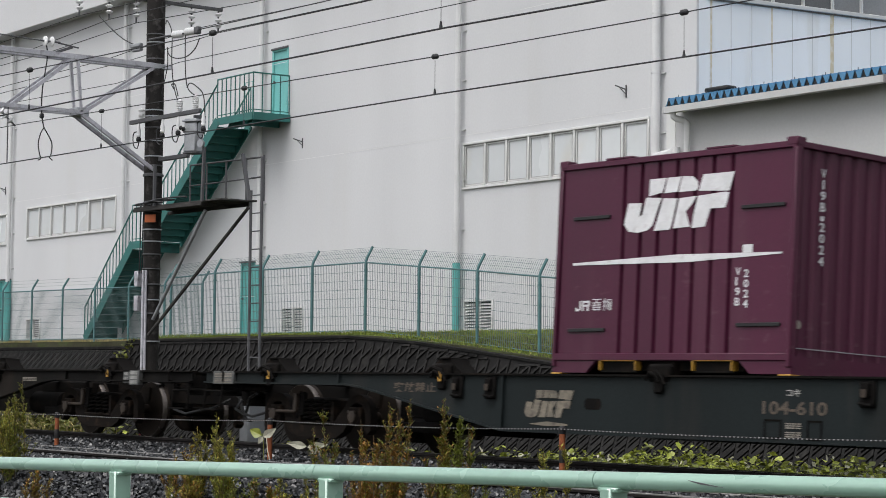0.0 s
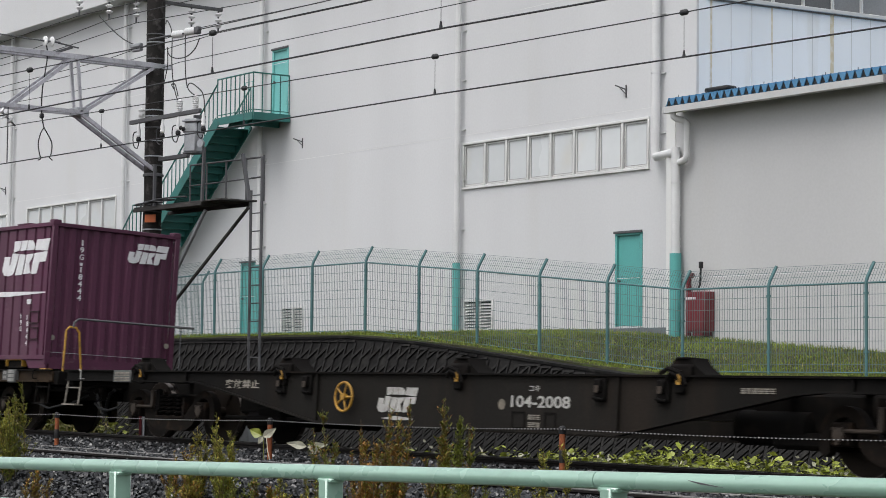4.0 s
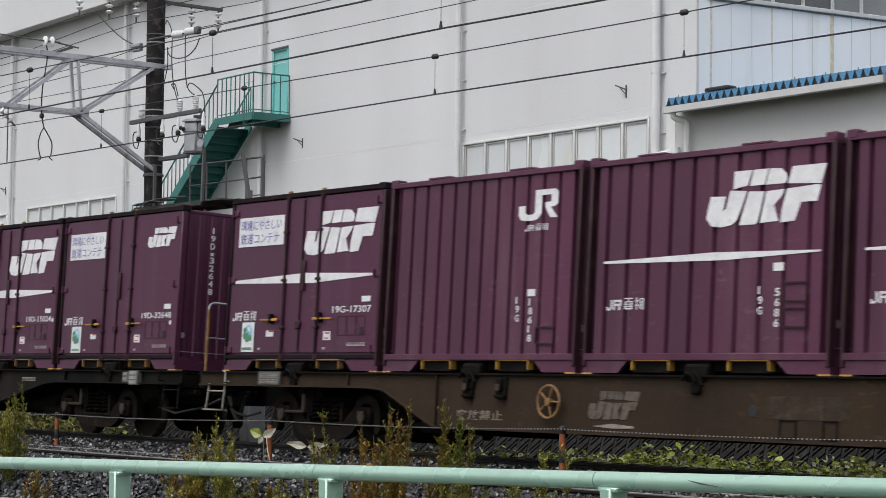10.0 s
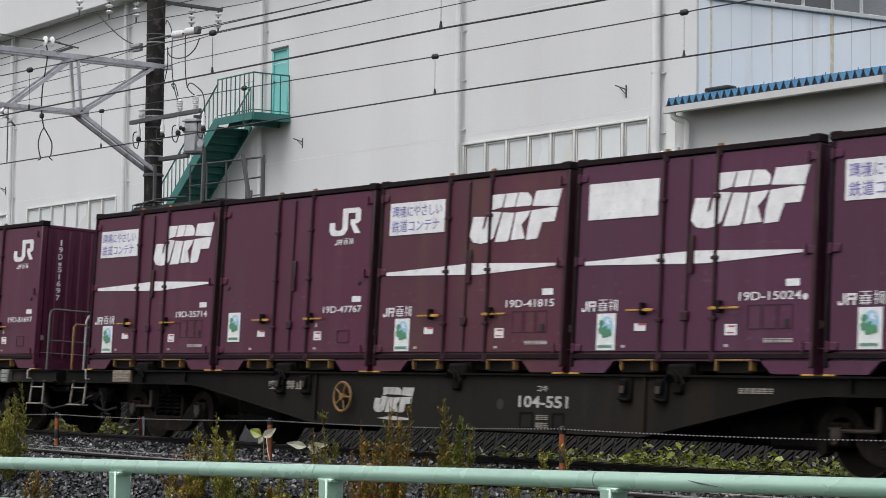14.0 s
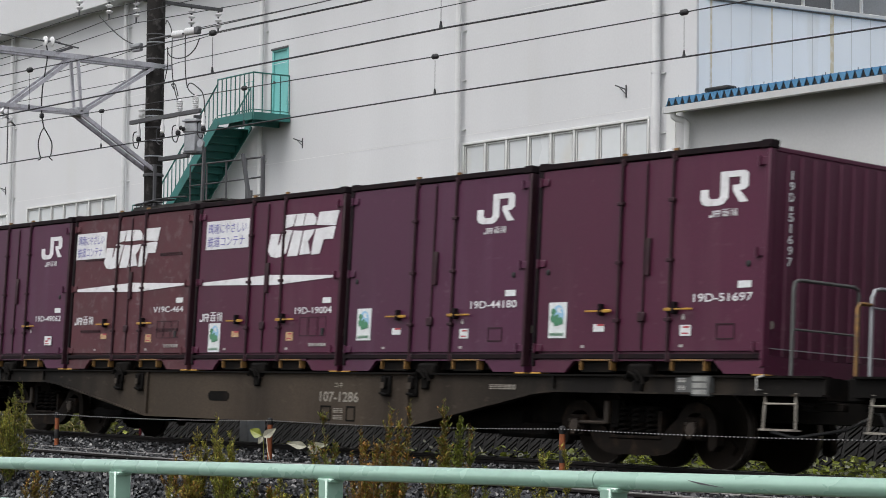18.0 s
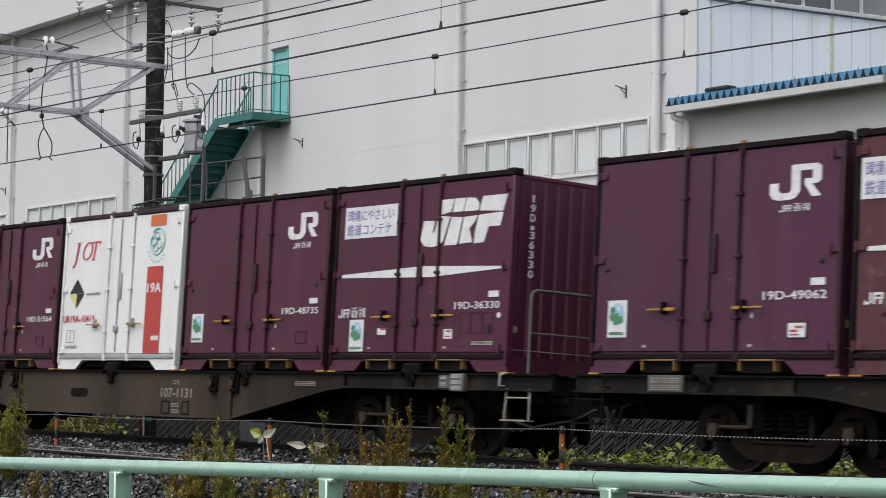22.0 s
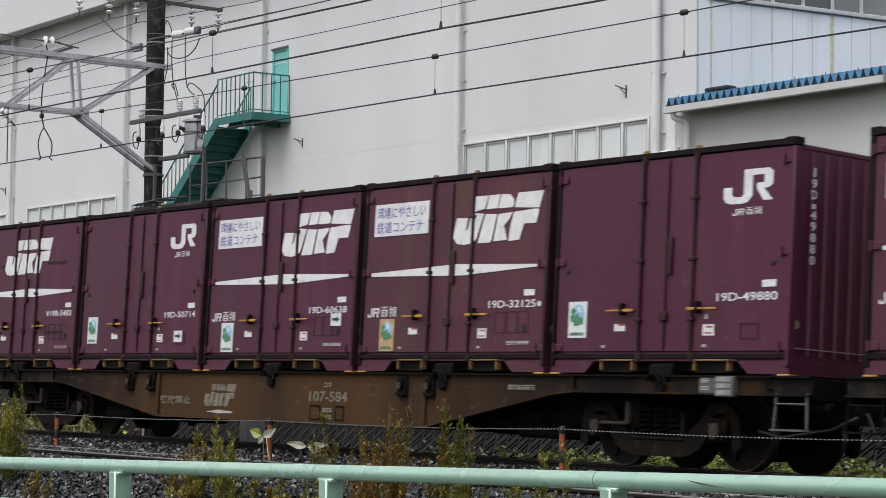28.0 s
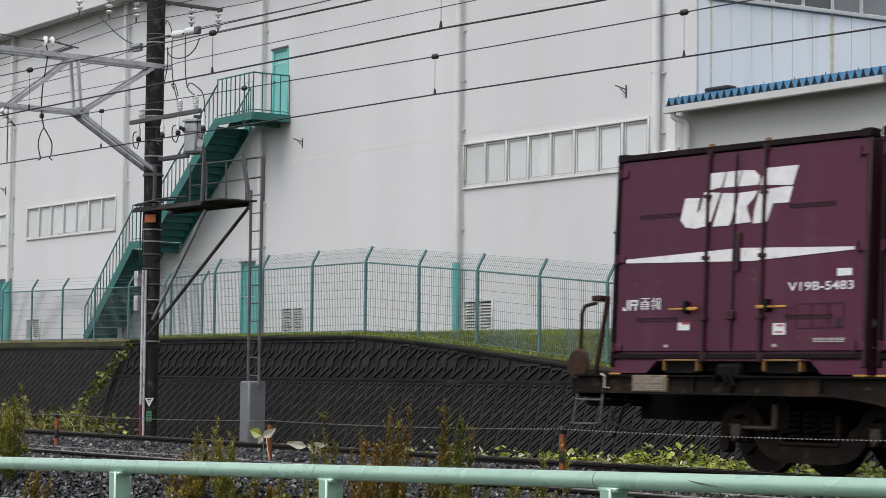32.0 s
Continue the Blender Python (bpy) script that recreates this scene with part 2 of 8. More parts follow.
    weed_rust=dict(col=(0.24, 0.115, 0.025), spec=0.2, rough=0.7, var=0.3, per_island=0.5, bump=0.0),
    weed_yellow=dict(thin=0.3, col=(0.34, 0.29, 0.055), spec=0.2, rough=0.6, var=0.3, per_island=0.4, bump=0.0),
    stem=dict(col=(0.075, 0.05, 0.02), rough=0.8, var=0.2),
    roof_blue=dict(col=(0.06, 0.19, 0.34), rough=0.45, var=0.15, scale=2, stain=(0.10, 0.18, 0.25), stain_amount=0.3),
    roof_grey=dict(col=(0.30, 0.31, 0.32), rough=0.6, var=0.1),
    box_red=dict(col=(0.12, 0.009, 0.015), rough=0.5, var=0.12, scale=2),
    interior=dict(col=(0.25, 0.25, 0.25), rough=0.9, var=0.05),
).items():
    M[key] = surf(key, **args)


# ---- mesh helpers ----
class MB:
    """A mesh under construction: plain lists of corners and faces."""

    def __init__(self):
        self.v, self.f = [], []

    def add(self, verts, faces):
        n = len(self.v)
        self.v += [tuple(q) for q in verts]
        self.f += [tuple(i + n for i in g) for g in faces]
        return self

    def box(self, x0, x1, y0, y1, z0, z1, c=0.0):
        if c <= 0:
            vs = [(x, y, z) for x in (x0, x1) for y in (y0, y1) for z in (z0, z1)]
            return self.add(vs, [(0, 1, 3, 2), (4, 6, 7, 5), (0, 4, 5, 1), (2, 3, 7, 6), (0, 2, 6, 4), (1, 5, 7, 3)])
        lo, hi = (x0, y0, z0), (x1, y1, z1)
        vs, ix = [], {}
        for sx in (0, 1):
            for sy in (0, 1):
                for sz in (0, 1):
                    s = (sx, sy, sz)
                    for ax in range(3):
                        q = [(hi[k] if s[k] else lo[k]) + (0 if k == ax else (-c if s[k] else c)) for k in range(3)]
                        ix[s, ax] = len(vs)
                        vs.append(tuple(q))
        fs = []
        for ax in range(3):
            o = [k for k in range(3) if k != ax]
            for s in (0, 1):
                ring = []
                for a, b in ((0, 0), (1, 0), (1, 1), (0, 1)):
                    t = [0, 0, 0]
                    t[ax], t[o[0]], t[o[1]] = s, a, b
                    ring.append(ix[tuple(t), ax])
                fs.append(tuple(ring) if (s == 1) != (ax == 1) else tuple(reversed(ring)))
            for a in (0, 1):
                for b in (0, 1):
                    e0, e1 = [0, 0, 0], [0, 0, 0]
                    e0[o[0]] = e1[o[0]] = a
                    e0[o[1]] = e1[o[1]] = b
                    e1[ax] = 1
                    e0, e1 = tuple(e0), tuple(e1)
                    g = (ix[e0, o[0]], ix[e1, o[0]], ix[e1, o[1]], ix[e0, o[1]])
                    fs.append(g if ((a == b) == (ax != 1)) else tuple(reversed(g)))
        for sx in (0, 1):
            for sy in (0, 1):
                for sz in (0, 1):
                    s = (sx, sy, sz)
                    g = (ix[s, 0], ix[s, 1], ix[s, 2])
                    fs.append(g if (sx + sy + sz) % 2 == 1 else tuple(reversed(g)))
        return self.add(vs, fs)

    def tube(self, pts, r, n=8, r1=None):
        pts = [Vector(q) for q in pts]
        r1 = r if r1 is None else r1
        rings, up = [], None
        for i, q in enumerate(pts):
            d = (pts[min(i + 1, len(pts) - 1)] - pts[max(i - 1, 0)]).normalized()
            if up is None:
                up = Vector((0, 0, 1)) if abs(d.z) < 0.9 else Vector((1, 0, 0))
            s = d.cross(up).normalized()
            up = s.cross(d).normalized()
            rr = r + (r1 - r) * i / max(1, len(pts) - 1)
            rings.append([q + (s * math.cos(2 * math.pi * k / n) + up * math.sin(2 * math.pi * k / n)) * rr for k in range(n)])
        vs = [q for g in rings for q in g]
        fs = []
        for i in range(len(rings) - 1):
            for k in range(n):
                fs.append((i * n + k, i * n + (k + 1) % n, (i + 1) * n + (k + 1) % n, (i + 1) * n + k))
        fs.append(tuple(range(n - 1, -1, -1)))
        fs.append(tuple(range((len(rings) - 1) * n, len(rings) * n)))
        return self.add(vs, fs)

    def outline(self, x0, x1, z0, z1, t, y0, y1):
        """A thin upright rectangular outline, one closed piece."""
        vs = [(x, y, z) for y in (y0, y1) for x, z in ((x0, z0), (x1, z0), (x1, z1), (x0, z1), (x0 + t, z0 + t), (x1 - t, z0 + t), (x1 - t, z1 - t), (x0 + t, z1 - t))]
        fs = []
        for i in range(4):
            j = (i + 1) % 4
            fs += [(i, j, 4 + j, 4 + i), (8 + i, 12 + i, 12 + j, 8 + j), (i, 8 + i, 8 + j, j), (4 + i, 4 + j, 12 + j, 12 + i)]
        return self.add(vs, fs)

    def prism(self, poly, axis, a, b):
        """A polygon in the plane across axis, drawn out from a to b. Poly in (y, z), (x, z) or (x, y)."""
        n = len(poly)
        put = {"x": lambda q, t: (t, q[0], q[1]), "y": lambda q, t: (q[0], t, q[1]), "z": lambda q, t: (q[0], q[1], t)}[axis]
        vs = [put(q, a) for q in poly] + [put(q, b) for q in poly]
        fs = [tuple(range(n - 1, -1, -1)), tuple(range(n, 2 * n))]
        fs += [(i, (i + 1) % n, n + (i + 1) % n, n + i) for i in range(n)]
        return self.add(vs, fs)

    def lathe(self, profile, at, axis=(0, 0, 1), n=16):
        """A profile of (radius, height) turned about an axis through at."""
        w = Vector(axis).normalized()
        u = w.orthogonal().normalized()
        t = w.cross(u)
        at = Vector(at)
        vs = [at + w * h + (u * math.cos(2 * math.pi * k / n) + t * math.sin(2 * math.pi * k / n)) * r for r, h in profile for k in range(n)]
        fs = [(i * n + k, i * n + (k + 1) % n, (i + 1) * n + (k + 1) % n, (i + 1) * n + k) for i in range(len(profile) - 1) for k in range(n)]
        fs.append(tuple(range(n - 1, -1, -1)))
        fs.append(tuple(range((len(profile) - 1) * n, len(profile) * n)))
        return self.add(vs, fs)

    def beam(self, a, b, w, h):
        """A square bar from a to b, w wide and h high."""
        a, b = Vector(a), Vector(b)
        d = (b - a).normalized()
        s = d.cross(Vector((0, 0, 1)) if abs(d.z) < 0.95 else Vector((0, 1, 0))).normalized()
        u = s.cross(d)
        vs = [q + s * i * w / 2 + u * j * h / 2 for q in (a, b) for i, j in ((-1, -1), (1, -1), (1, 1), (-1, 1))]
        return self.add(vs, [(3, 2, 1, 0), (4, 5, 6, 7), (0, 1, 5, 4), (1, 2, 6, 5), (2, 3, 7, 6), (3, 0, 4, 7)])

    def mesh(self, name, mat):
        me = bpy.data.meshes.new(name)
        me.from_pydata(self.v, [], self.f)
        me.materials.append(mat)
        bm = bmesh.new()
        bm.from_mesh(me)
        bmesh.ops.recalc_face_normals(bm, faces=bm.faces)
        bm.to_mesh(me)
        bm.free()
        me.polygons.foreach_set("use_smooth", [True] * len(me.polygons))
        me.set_sharp_from_angle(angle=radians(38))
        return me


def raw_mesh(name, v, f, mat):
    me = bpy.data.meshes.new(name)
    me.from_pydata(v, [], f)
    me.materials.append(mat)
    return me


MESH = {}


def shared(key, build, mat):
    if (key, mat) not in MESH:
        MESH[key, mat] = build().mesh(key.split(":")[0], M[mat])
    return MESH[key, mat]


def part(name, shape, mat, parent, label="", m=None):
    """One mesh object under a thing or a part. shape: an MB or a finished mesh."""
    me = shape if isinstance(shape, bpy.types.Mesh) else shape.mesh(name, M[mat])
    ob = new(name, me)
    ob.parent = parent
    if m is not None:
        ob.matrix_basis = m
    return tagged(ob, label)


def thing(name, label, category, group="", kind="", m=None):
    ob = new(name)
    ob.empty_display_size = 0.2
    if m is not None:
        ob.matrix_basis = m
    return tagged(ob, label, category, group, kind)


def single(name, shape, mat, label, category="", group="", kind="", m=None):
    me = shape if isinstance(shape, bpy.types.Mesh) else shape.mesh(name, M[mat])
    ob = new(name, me)
    if m is not None:
        ob.matrix_basis = m
    return tagged(ob, label, category, group, kind)


GLYPHS = {}


def lettering(body, mat, thick=0.0, spacing=1.0):
    """Painted writing as a flat mesh, one unit high, starting at x = 0; its width is kept with it."""
    key = (body, mat, thick, spacing)
    if key not in GLYPHS:
        cu = bpy.data.curves.new("writing", "FONT")
        cu.body, cu.size, cu.offset, cu.space_character = body, 1.0, thick, spacing
        cu.resolution_u = 3
        ob = new("writing", cu)
        me = bpy.data.meshes.new_from_object(ob.evaluated_get(bpy.context.evaluated_depsgraph_get()))
        bpy.data.objects.remove(ob)
        n = len(me.vertices)
        xs = np.zeros(n * 3)
        me.vertices.foreach_get("co", xs)
        xs = xs.reshape(-1, 3)
        if n:
            lo, hi = xs.min(0), xs.max(0)
            xs = (xs - lo) / max(1e-6, hi[1] - lo[1])
            me.vertices.foreach_set("co", xs.ravel())
            wide = (hi[0] - lo[0]) / max(1e-6, hi[1] - lo[1])
        else:
            wide = 1.0
        me.materials.clear()
        me.materials.append(M[mat])
        GLYPHS[key] = (me, wide)
    return GLYPHS[key]


def write(name, body, mat, parent, x, y, z, high, wide=None, thick=0.02, turn=0.0, label=""):
    """Writing on an upright face that looks towards -y (turn 90: towards +x), its lower left corner at x, y, z."""
    me, w = lettering(body, mat, thick)
    sx = (wide / w) if wide else high
    return part(name, me, mat, parent, label, pose(x, y, z, 90, 0, turn) @ Matrix.Diagonal((sx, high, 1, 1)))

# ---- ground ----
def lerp_rows(rows, q):
    if q <= rows[0][0]:
        return rows[0][1]
    for (a, va), (b, vb) in zip(rows, rows[1:]):
        if q <= b:
            return va + (vb - va) * (q - a) / (b - a)
    return rows[-1][1]


WALL_TOP = [(-48, 1.84), (-37.0, 1.86), (-36.2, 1.82), (-34.5, 1.72), (-32.5, 1.53), (-29.9, 1.27), (-27.4, 1.03), (-24, 1.0)]
BANK_TOP = [(-45, 2.06), (-34, 2.04), (-32, 1.97), (-30, 1.84), (-25, 1.56), (-10, 1.50)]


def ground_z(x, y):
    back = 9.45 if x > -46.8 else 11.75
    if y > back:
        fence = lerp_rows(WALL_TOP, x) + 0.06
        top = lerp_rows(BANK_TOP, x)
        return fence + (top - fence) * min(1, max(0, (y - back - 0.5) / 3.2))
    return lerp_rows([(-11.2, -0.36), (-9.5, -0.8), (-7.4, -0.75), (-6.3, -0.52), (-5.4, -0.27), (0.9, -0.31), (1.9, -0.34), (3.2, -0.62), (9.4, -0.62)], y)


xs = [-3000, -900, -300, -130, -90] + list(np.arange(-70, 4.1, 1.0)) + [10, 30, 90, 300, 900, 3000]
ys = [-3000, -900, -300, -90, -40, -20, -14, -11.2, -10.4] + list(np.arange(-9.5, 16.1, 0.5)) + [9.4, 9.46, 11.7, 11.76, 20, 30, 60, 150, 400, 1200, 3000]
ys = sorted(set(ys))
gv = [(x, y, ground_z(x, y) + (0.03 * noise.noise((x * 0.7, y * 0.7, 0)) if -70 < x < 4 and -20 < y < 20 else 0)) for x in xs for y in ys]
gf = [(i * len(ys) + j, (i + 1) * len(ys) + j, (i + 1) * len(ys) + j + 1, i * len(ys) + j + 1) for i in range(len(xs) - 1) for j in range(len(ys) - 1)]
ground = tagged(new("ground", raw_mesh("ground", gv, gf, M["soil"])), "dark earth with patchy grass beside the railway", "ground", kind="structure")
road = single("road", MB().box(-80, 40, -24, -11.25, -0.40, -0.33, 0.01), "asphalt", "grey asphalt road beside the guard rail", "road", kind="structure")


# ---- railway: two tracks on dark ballast ----
def track(y0, cant, name, label):
    root = thing(name, label, "railway track", kind="structure", m=pose(0, y0, 0, -cant, 0, 0))
    prof = [(-0.064, -0.153), (0.064, -0.153), (0.064, -0.142), (0.012, -0.12), (0.010, -0.045), (0.032, -0.033), (0.0325, -0.006), (0.026, 0.0), (-0.026, 0.0), (-0.0325, -0.006), (-0.032, -0.033), (-0.010, -0.045), (-0.012, -0.12), (-0.064, -0.142)]
    for s in (-1, 1):
        c = s * 0.566
        rail = part("rail", MB().prism([(c + a, b) for a, b in prof], "x", -90, 14), "rail_rust", root, "brown rusted steel rail")
        # Near track: the bright cap also covers the head's sides, painting in their lit edge.
        part("running_surface", MB().box(-90, 14, c - 0.024, c + 0.024, 0.0002, 0.0022) if y0 > -1 else MB().box(-90, 14, c - 0.034, c + 0.034, -0.012, 0.0022, 0.002), "rail_top", rail, "bright worn rail head")
    me = MB().prism([(-1.0, -0.30), (1.0, -0.30), (1.0, -0.175), (0.85, -0.16), (-0.85, -0.16), (-1.0, -0.175)], "x", -0.11, 0.11).mesh("sleeper", M["sleeper"])
    for i in range(72):
        part("sleeper", me, "sleeper", root, m=pose(-53.5 + i * 0.62, 0, 0))
    return root


track(0.0, 2.917, "track_far", "canted railway track with rusty rails on dark ballast")
track(-3.8, 2.0, "track_near", "railway track with rusty rails on dark ballast")
def bed_z(y):
    return lerp_rows([(-7.2, -0.8), (-6.3, -0.44), (-5.6, -0.17), (-5.0, -0.07), (-3.0, -0.065), (-2.5, -0.16), (-1.9, -0.14), (-1.1, -0.075), (-0.2, -0.1), (0.9, -0.16), (1.7, -0.27), (2.9, -0.62)], y)


by = list(np.arange(-7.2, 2.95, 0.25))
bx = list(np.arange(-90, 14.1, 0.5))
bv = [(x, y, bed_z(y) + 0.02 * noise.noise((x * 2, y * 2, 3))) for x in bx for y in by]
bf = [(i * len(by) + j, (i + 1) * len(by) + j, (i + 1) * len(by) + j + 1, i * len(by) + j + 1) for i in range(len(bx) - 1) for j in range(len(by) - 1)]
tagged(new("ballast_bed", raw_mesh("ballast_bed", bv, bf, M["ballast_bed"])), "near-black ballast sheet under the tracks, painting the shaded gaps between stones", "ballast", kind="structure")

# ---- retaining wall of patterned dark blocks ----
wall = thing("retaining_wall", "dark weathered retaining wall with a diagonal relief pattern", "wall", kind="structure")
LOW0, LOW1, UP0, UP1 = (8.45, -0.7), (8.98, 0.90), (9.06, 0.905), (9.34, 1.8)
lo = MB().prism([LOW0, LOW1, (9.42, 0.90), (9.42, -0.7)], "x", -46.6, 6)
part("lower_face", lo, "wall_darkened", wall)
# The upper face follows the falling coping.
uv, uf = [], []
stations = [-46.6, -44, -40, -37.0, -36.2, -34.5, -32.5, -29.9, -28.0, -27.4]
for x in stations:
    t = lerp_rows(WALL_TOP, x)
    k = (t - 0.9) / 0.9
    uv += [(x, UP0[0], 0.903), (x, UP0[0] + 0.28 * k, t), (x, 9.5, t), (x, 9.5, 0.903)]
for i in range(len(stations) - 1):
    a, b = i * 4, i * 4 + 4
    uf += [(a + j, b + j, b + (j + 1) % 4, a + (j + 1) % 4) for j in range(4)]
uf += [(3, 2, 1, 0), tuple(len(uv) - 4 + j for j in range(4))]
part("upper_face", MB().add(uv, uf), "wall_dark", wall)
cv, cf = [], []
for x in stations:
    t = lerp_rows(WALL_TOP, x)
    k = (t - 0.9) / 0.9
    y = UP0[0] + 0.28 * k
    cv += [(x, y - 0.035, t - 0.03), (x, y - 0.035, t + 0.02), (x, 9.52, t + 0.02), (x, 9.52, t - 0.03)]
part("coping", MB().add(cv, uf), "wall_dark", wall, "plain band along the top edge")
part("ledge", MB().box(-46.6, 6, 8.93, 9.10, 0.875, 0.945, 0.01), "wall_dark", wall, "narrow ledge half way up")
lw = thing("retaining_wall_far", "dark weathered retaining wall with a diagonal relief pattern, set back", "wall", kind="structure")
part("wall_face", MB().prism([(10.75, -0.7), (11.55, 1.72), (11.85, 1.72), (11.85, -0.7)], "x", -90, -46.0), "wall_darkened", lw)
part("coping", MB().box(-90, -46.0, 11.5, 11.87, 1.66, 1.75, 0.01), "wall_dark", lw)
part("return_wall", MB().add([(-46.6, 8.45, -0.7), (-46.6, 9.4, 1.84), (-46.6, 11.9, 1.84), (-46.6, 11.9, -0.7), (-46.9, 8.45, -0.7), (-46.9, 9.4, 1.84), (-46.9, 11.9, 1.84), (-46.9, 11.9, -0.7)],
     [(0, 1, 2, 3), (7, 6, 5, 4), (0, 4, 5, 1), (1, 5, 6, 2), (2, 6, 7, 3), (3, 7, 4, 0)]), "wall_darkened", lw)

# ---- factory building ----
BUILDING = pose(-33.2, 14.1, 0, 0, 0, -2.5)
factory = thing("factory_building", "large white factory hall with long window bands and downpipes", "building", m=BUILDING)


def pierced_wall(u0, u1, z0, z1, w0, w1, holes):
    """A wall between w0 and w1 with openings right through it, as one closed mesh."""
    us = sorted({u0, u1, *[h[0] for h in holes], *[h[1] for h in holes]})
    zs = sorted({z0, z1, *[h[2] for h in holes], *[h[3] for h in holes]})
    nu, nz = len(us) - 1, len(zs) - 1

    def full(i, k):
        if not (0 <= i < nu and 0 <= k < nz):
            return False
        a, b = (us[i] + us[i + 1]) / 2, (zs[k] + zs[k + 1]) / 2
        return not any(h[0] < a < h[1] and h[2] < b < h[3] for h in holes)
    vid = lambda i, k, s: (i * (nz + 1) + k) * 2 + s
    vs = [(u, w, z) for u in us for z in zs for w in (w0, w1)]
    fs = []
    for i in range(nu):
        for k in range(nz):
            if not full(i, k):
                continue
            fs.append((vid(i, k, 0), vid(i + 1, k, 0), vid(i + 1, k + 1, 0), vid(i, k + 1, 0)))
            fs.append((vid(i, k, 1), vid(i, k + 1, 1), vid(i + 1, k + 1, 1), vid(i + 1, k, 1)))
            for di, dk, p, q in ((-1, 0, (i, k), (i, k + 1)), (1, 0, (i + 1, k), (i + 1, k + 1)), (0, -1, (i, k), (i + 1, k)), (0, 1, (i, k + 1), (i + 1, k + 1))):
                if not full(i + di, k + dk):
                    fs.append((vid(*p, 0), vid(*q, 0), vid(*q, 1), vid(*p, 1)))
    return MB().add(vs, fs)


BANDS = [(-6.03, 0.73, 5.63, 6.65, 8), (-31.38, -24.75, 5.58, 6.58, 7), (-39.9, -33.15, 5.50, 6.48, 7)]
DOORS = [(-0.34, 0.53, 2.15, 4.2), (-15.2, -14.37, 8.2, 10.1), (-16.78, -15.95, 2.15, 4.17), (-33.6, -32.67, 2.15, 4.19)]
LOUVRES = [(-5.97, -4.85, 2.12, 2.83), (-14.49, -13.4, 2.15, 2.83), (-31.28, -30.24, 2.13, 2.79)]
holes = [b[:4] for b in BANDS] + DOORS + LOUVRES
part("front_wall", pierced_wall(-62, 2.24, 1.2, 12.72, 0, 0.25, holes), "wall_white", factory)
part("plinth", MB().box(-62, 1.36, -0.05, 0.0, 1.3, 2.11, 0.01), "concrete", factory, "low grey concrete plinth")
part("back_wall", MB().box(-62, 2.24, 24, 24.25, 1.2, 12.72), "wall_white", factory)
part("end_wall", MB().box(-62, -61.75, 0.25, 24, 1.2, 12.72), "wall_white", factory)
part("hall_floor", MB().box(-61.75, 2, 0.25, 24, 1.9, 2.0), "interior", factory)
part("eaves_soffit", MB().box(-62.4, 2.6, -0.5, 24.5, 12.72, 12.80), "wall_white", factory, "pale boarding under the eaves")
part("fascia", MB().box(-62.5, 2.7, -0.62, -0.5, 12.69, 14.6, 0.02), "wall_white", factory)
part("roof", MB().prism([(-0.5, 12.8), (24.5, 12.8), (24.5, 13.0), (12, 14.2), (-0.5, 13.0)], "x", -62.4, 2.6), "roof_grey", factory)
for z in (3.2, 6.9, 9.7):
    part("panel_joint", MB().box(-62, 2.24, -0.004, 0.0, z, z + 0.014), "pipe_white", factory, "thin horizontal joint between wall panels")


def window_band(u0, u1, z0, z1, n, root):
    win = part("window_band", MB().box(u0 - 0.05, u1 + 0.05, -0.05, 0.02, z0 - 0.07, z0, 0.008).box(u0 - 0.04, u1 + 0.04, -0.05, 0.02, z1, z1 + 0.06, 0.008)
               .box(u0 - 0.05, u0, -0.05, 0.02, z0, z1, 0.008).box(u1, u1 + 0.05, -0.05, 0.02, z0, z1, 0.008), "alu", root, "long aluminium window band")
    w = (u1 - u0) / n
    for i in range(n):
        a = u0 + i * w
        if i:
            part("mullion", MB().box(a - 0.035, a + 0.035, -0.045, 0.05, z0, z1, 0.008), "alu", win)
        sash = MB()
        p0, p1 = a + (0.036 if i else 0.002), a + w - (0.036 if i < n - 1 else 0.002)
        sash.outline(p0, p1, z0, z1, 0.05, 0.0, 0.04)
        sash = part("sash", sash, "alu", win)
        # Dark outlines paint in the shade of the window reveals.
        part("gasket", MB().outline(p0, p1, z0, z1, 0.014, -0.006, 0.0).outline(p0 + 0.046, p1 - 0.046, z0 + 0.046, z1 - 0.046, 0.012, -0.006, 0.0), "sash_grey", sash, "dark outlines for the shaded window reveals")
        part("pane", MB().box(p0 + 0.05, p1 - 0.05, 0.016, 0.024, z0 + 0.05, z1 - 0.05), "frosted", win, "pale frosted glass pane")
    return win


for b in BANDS:
    window_band(*b, factory)


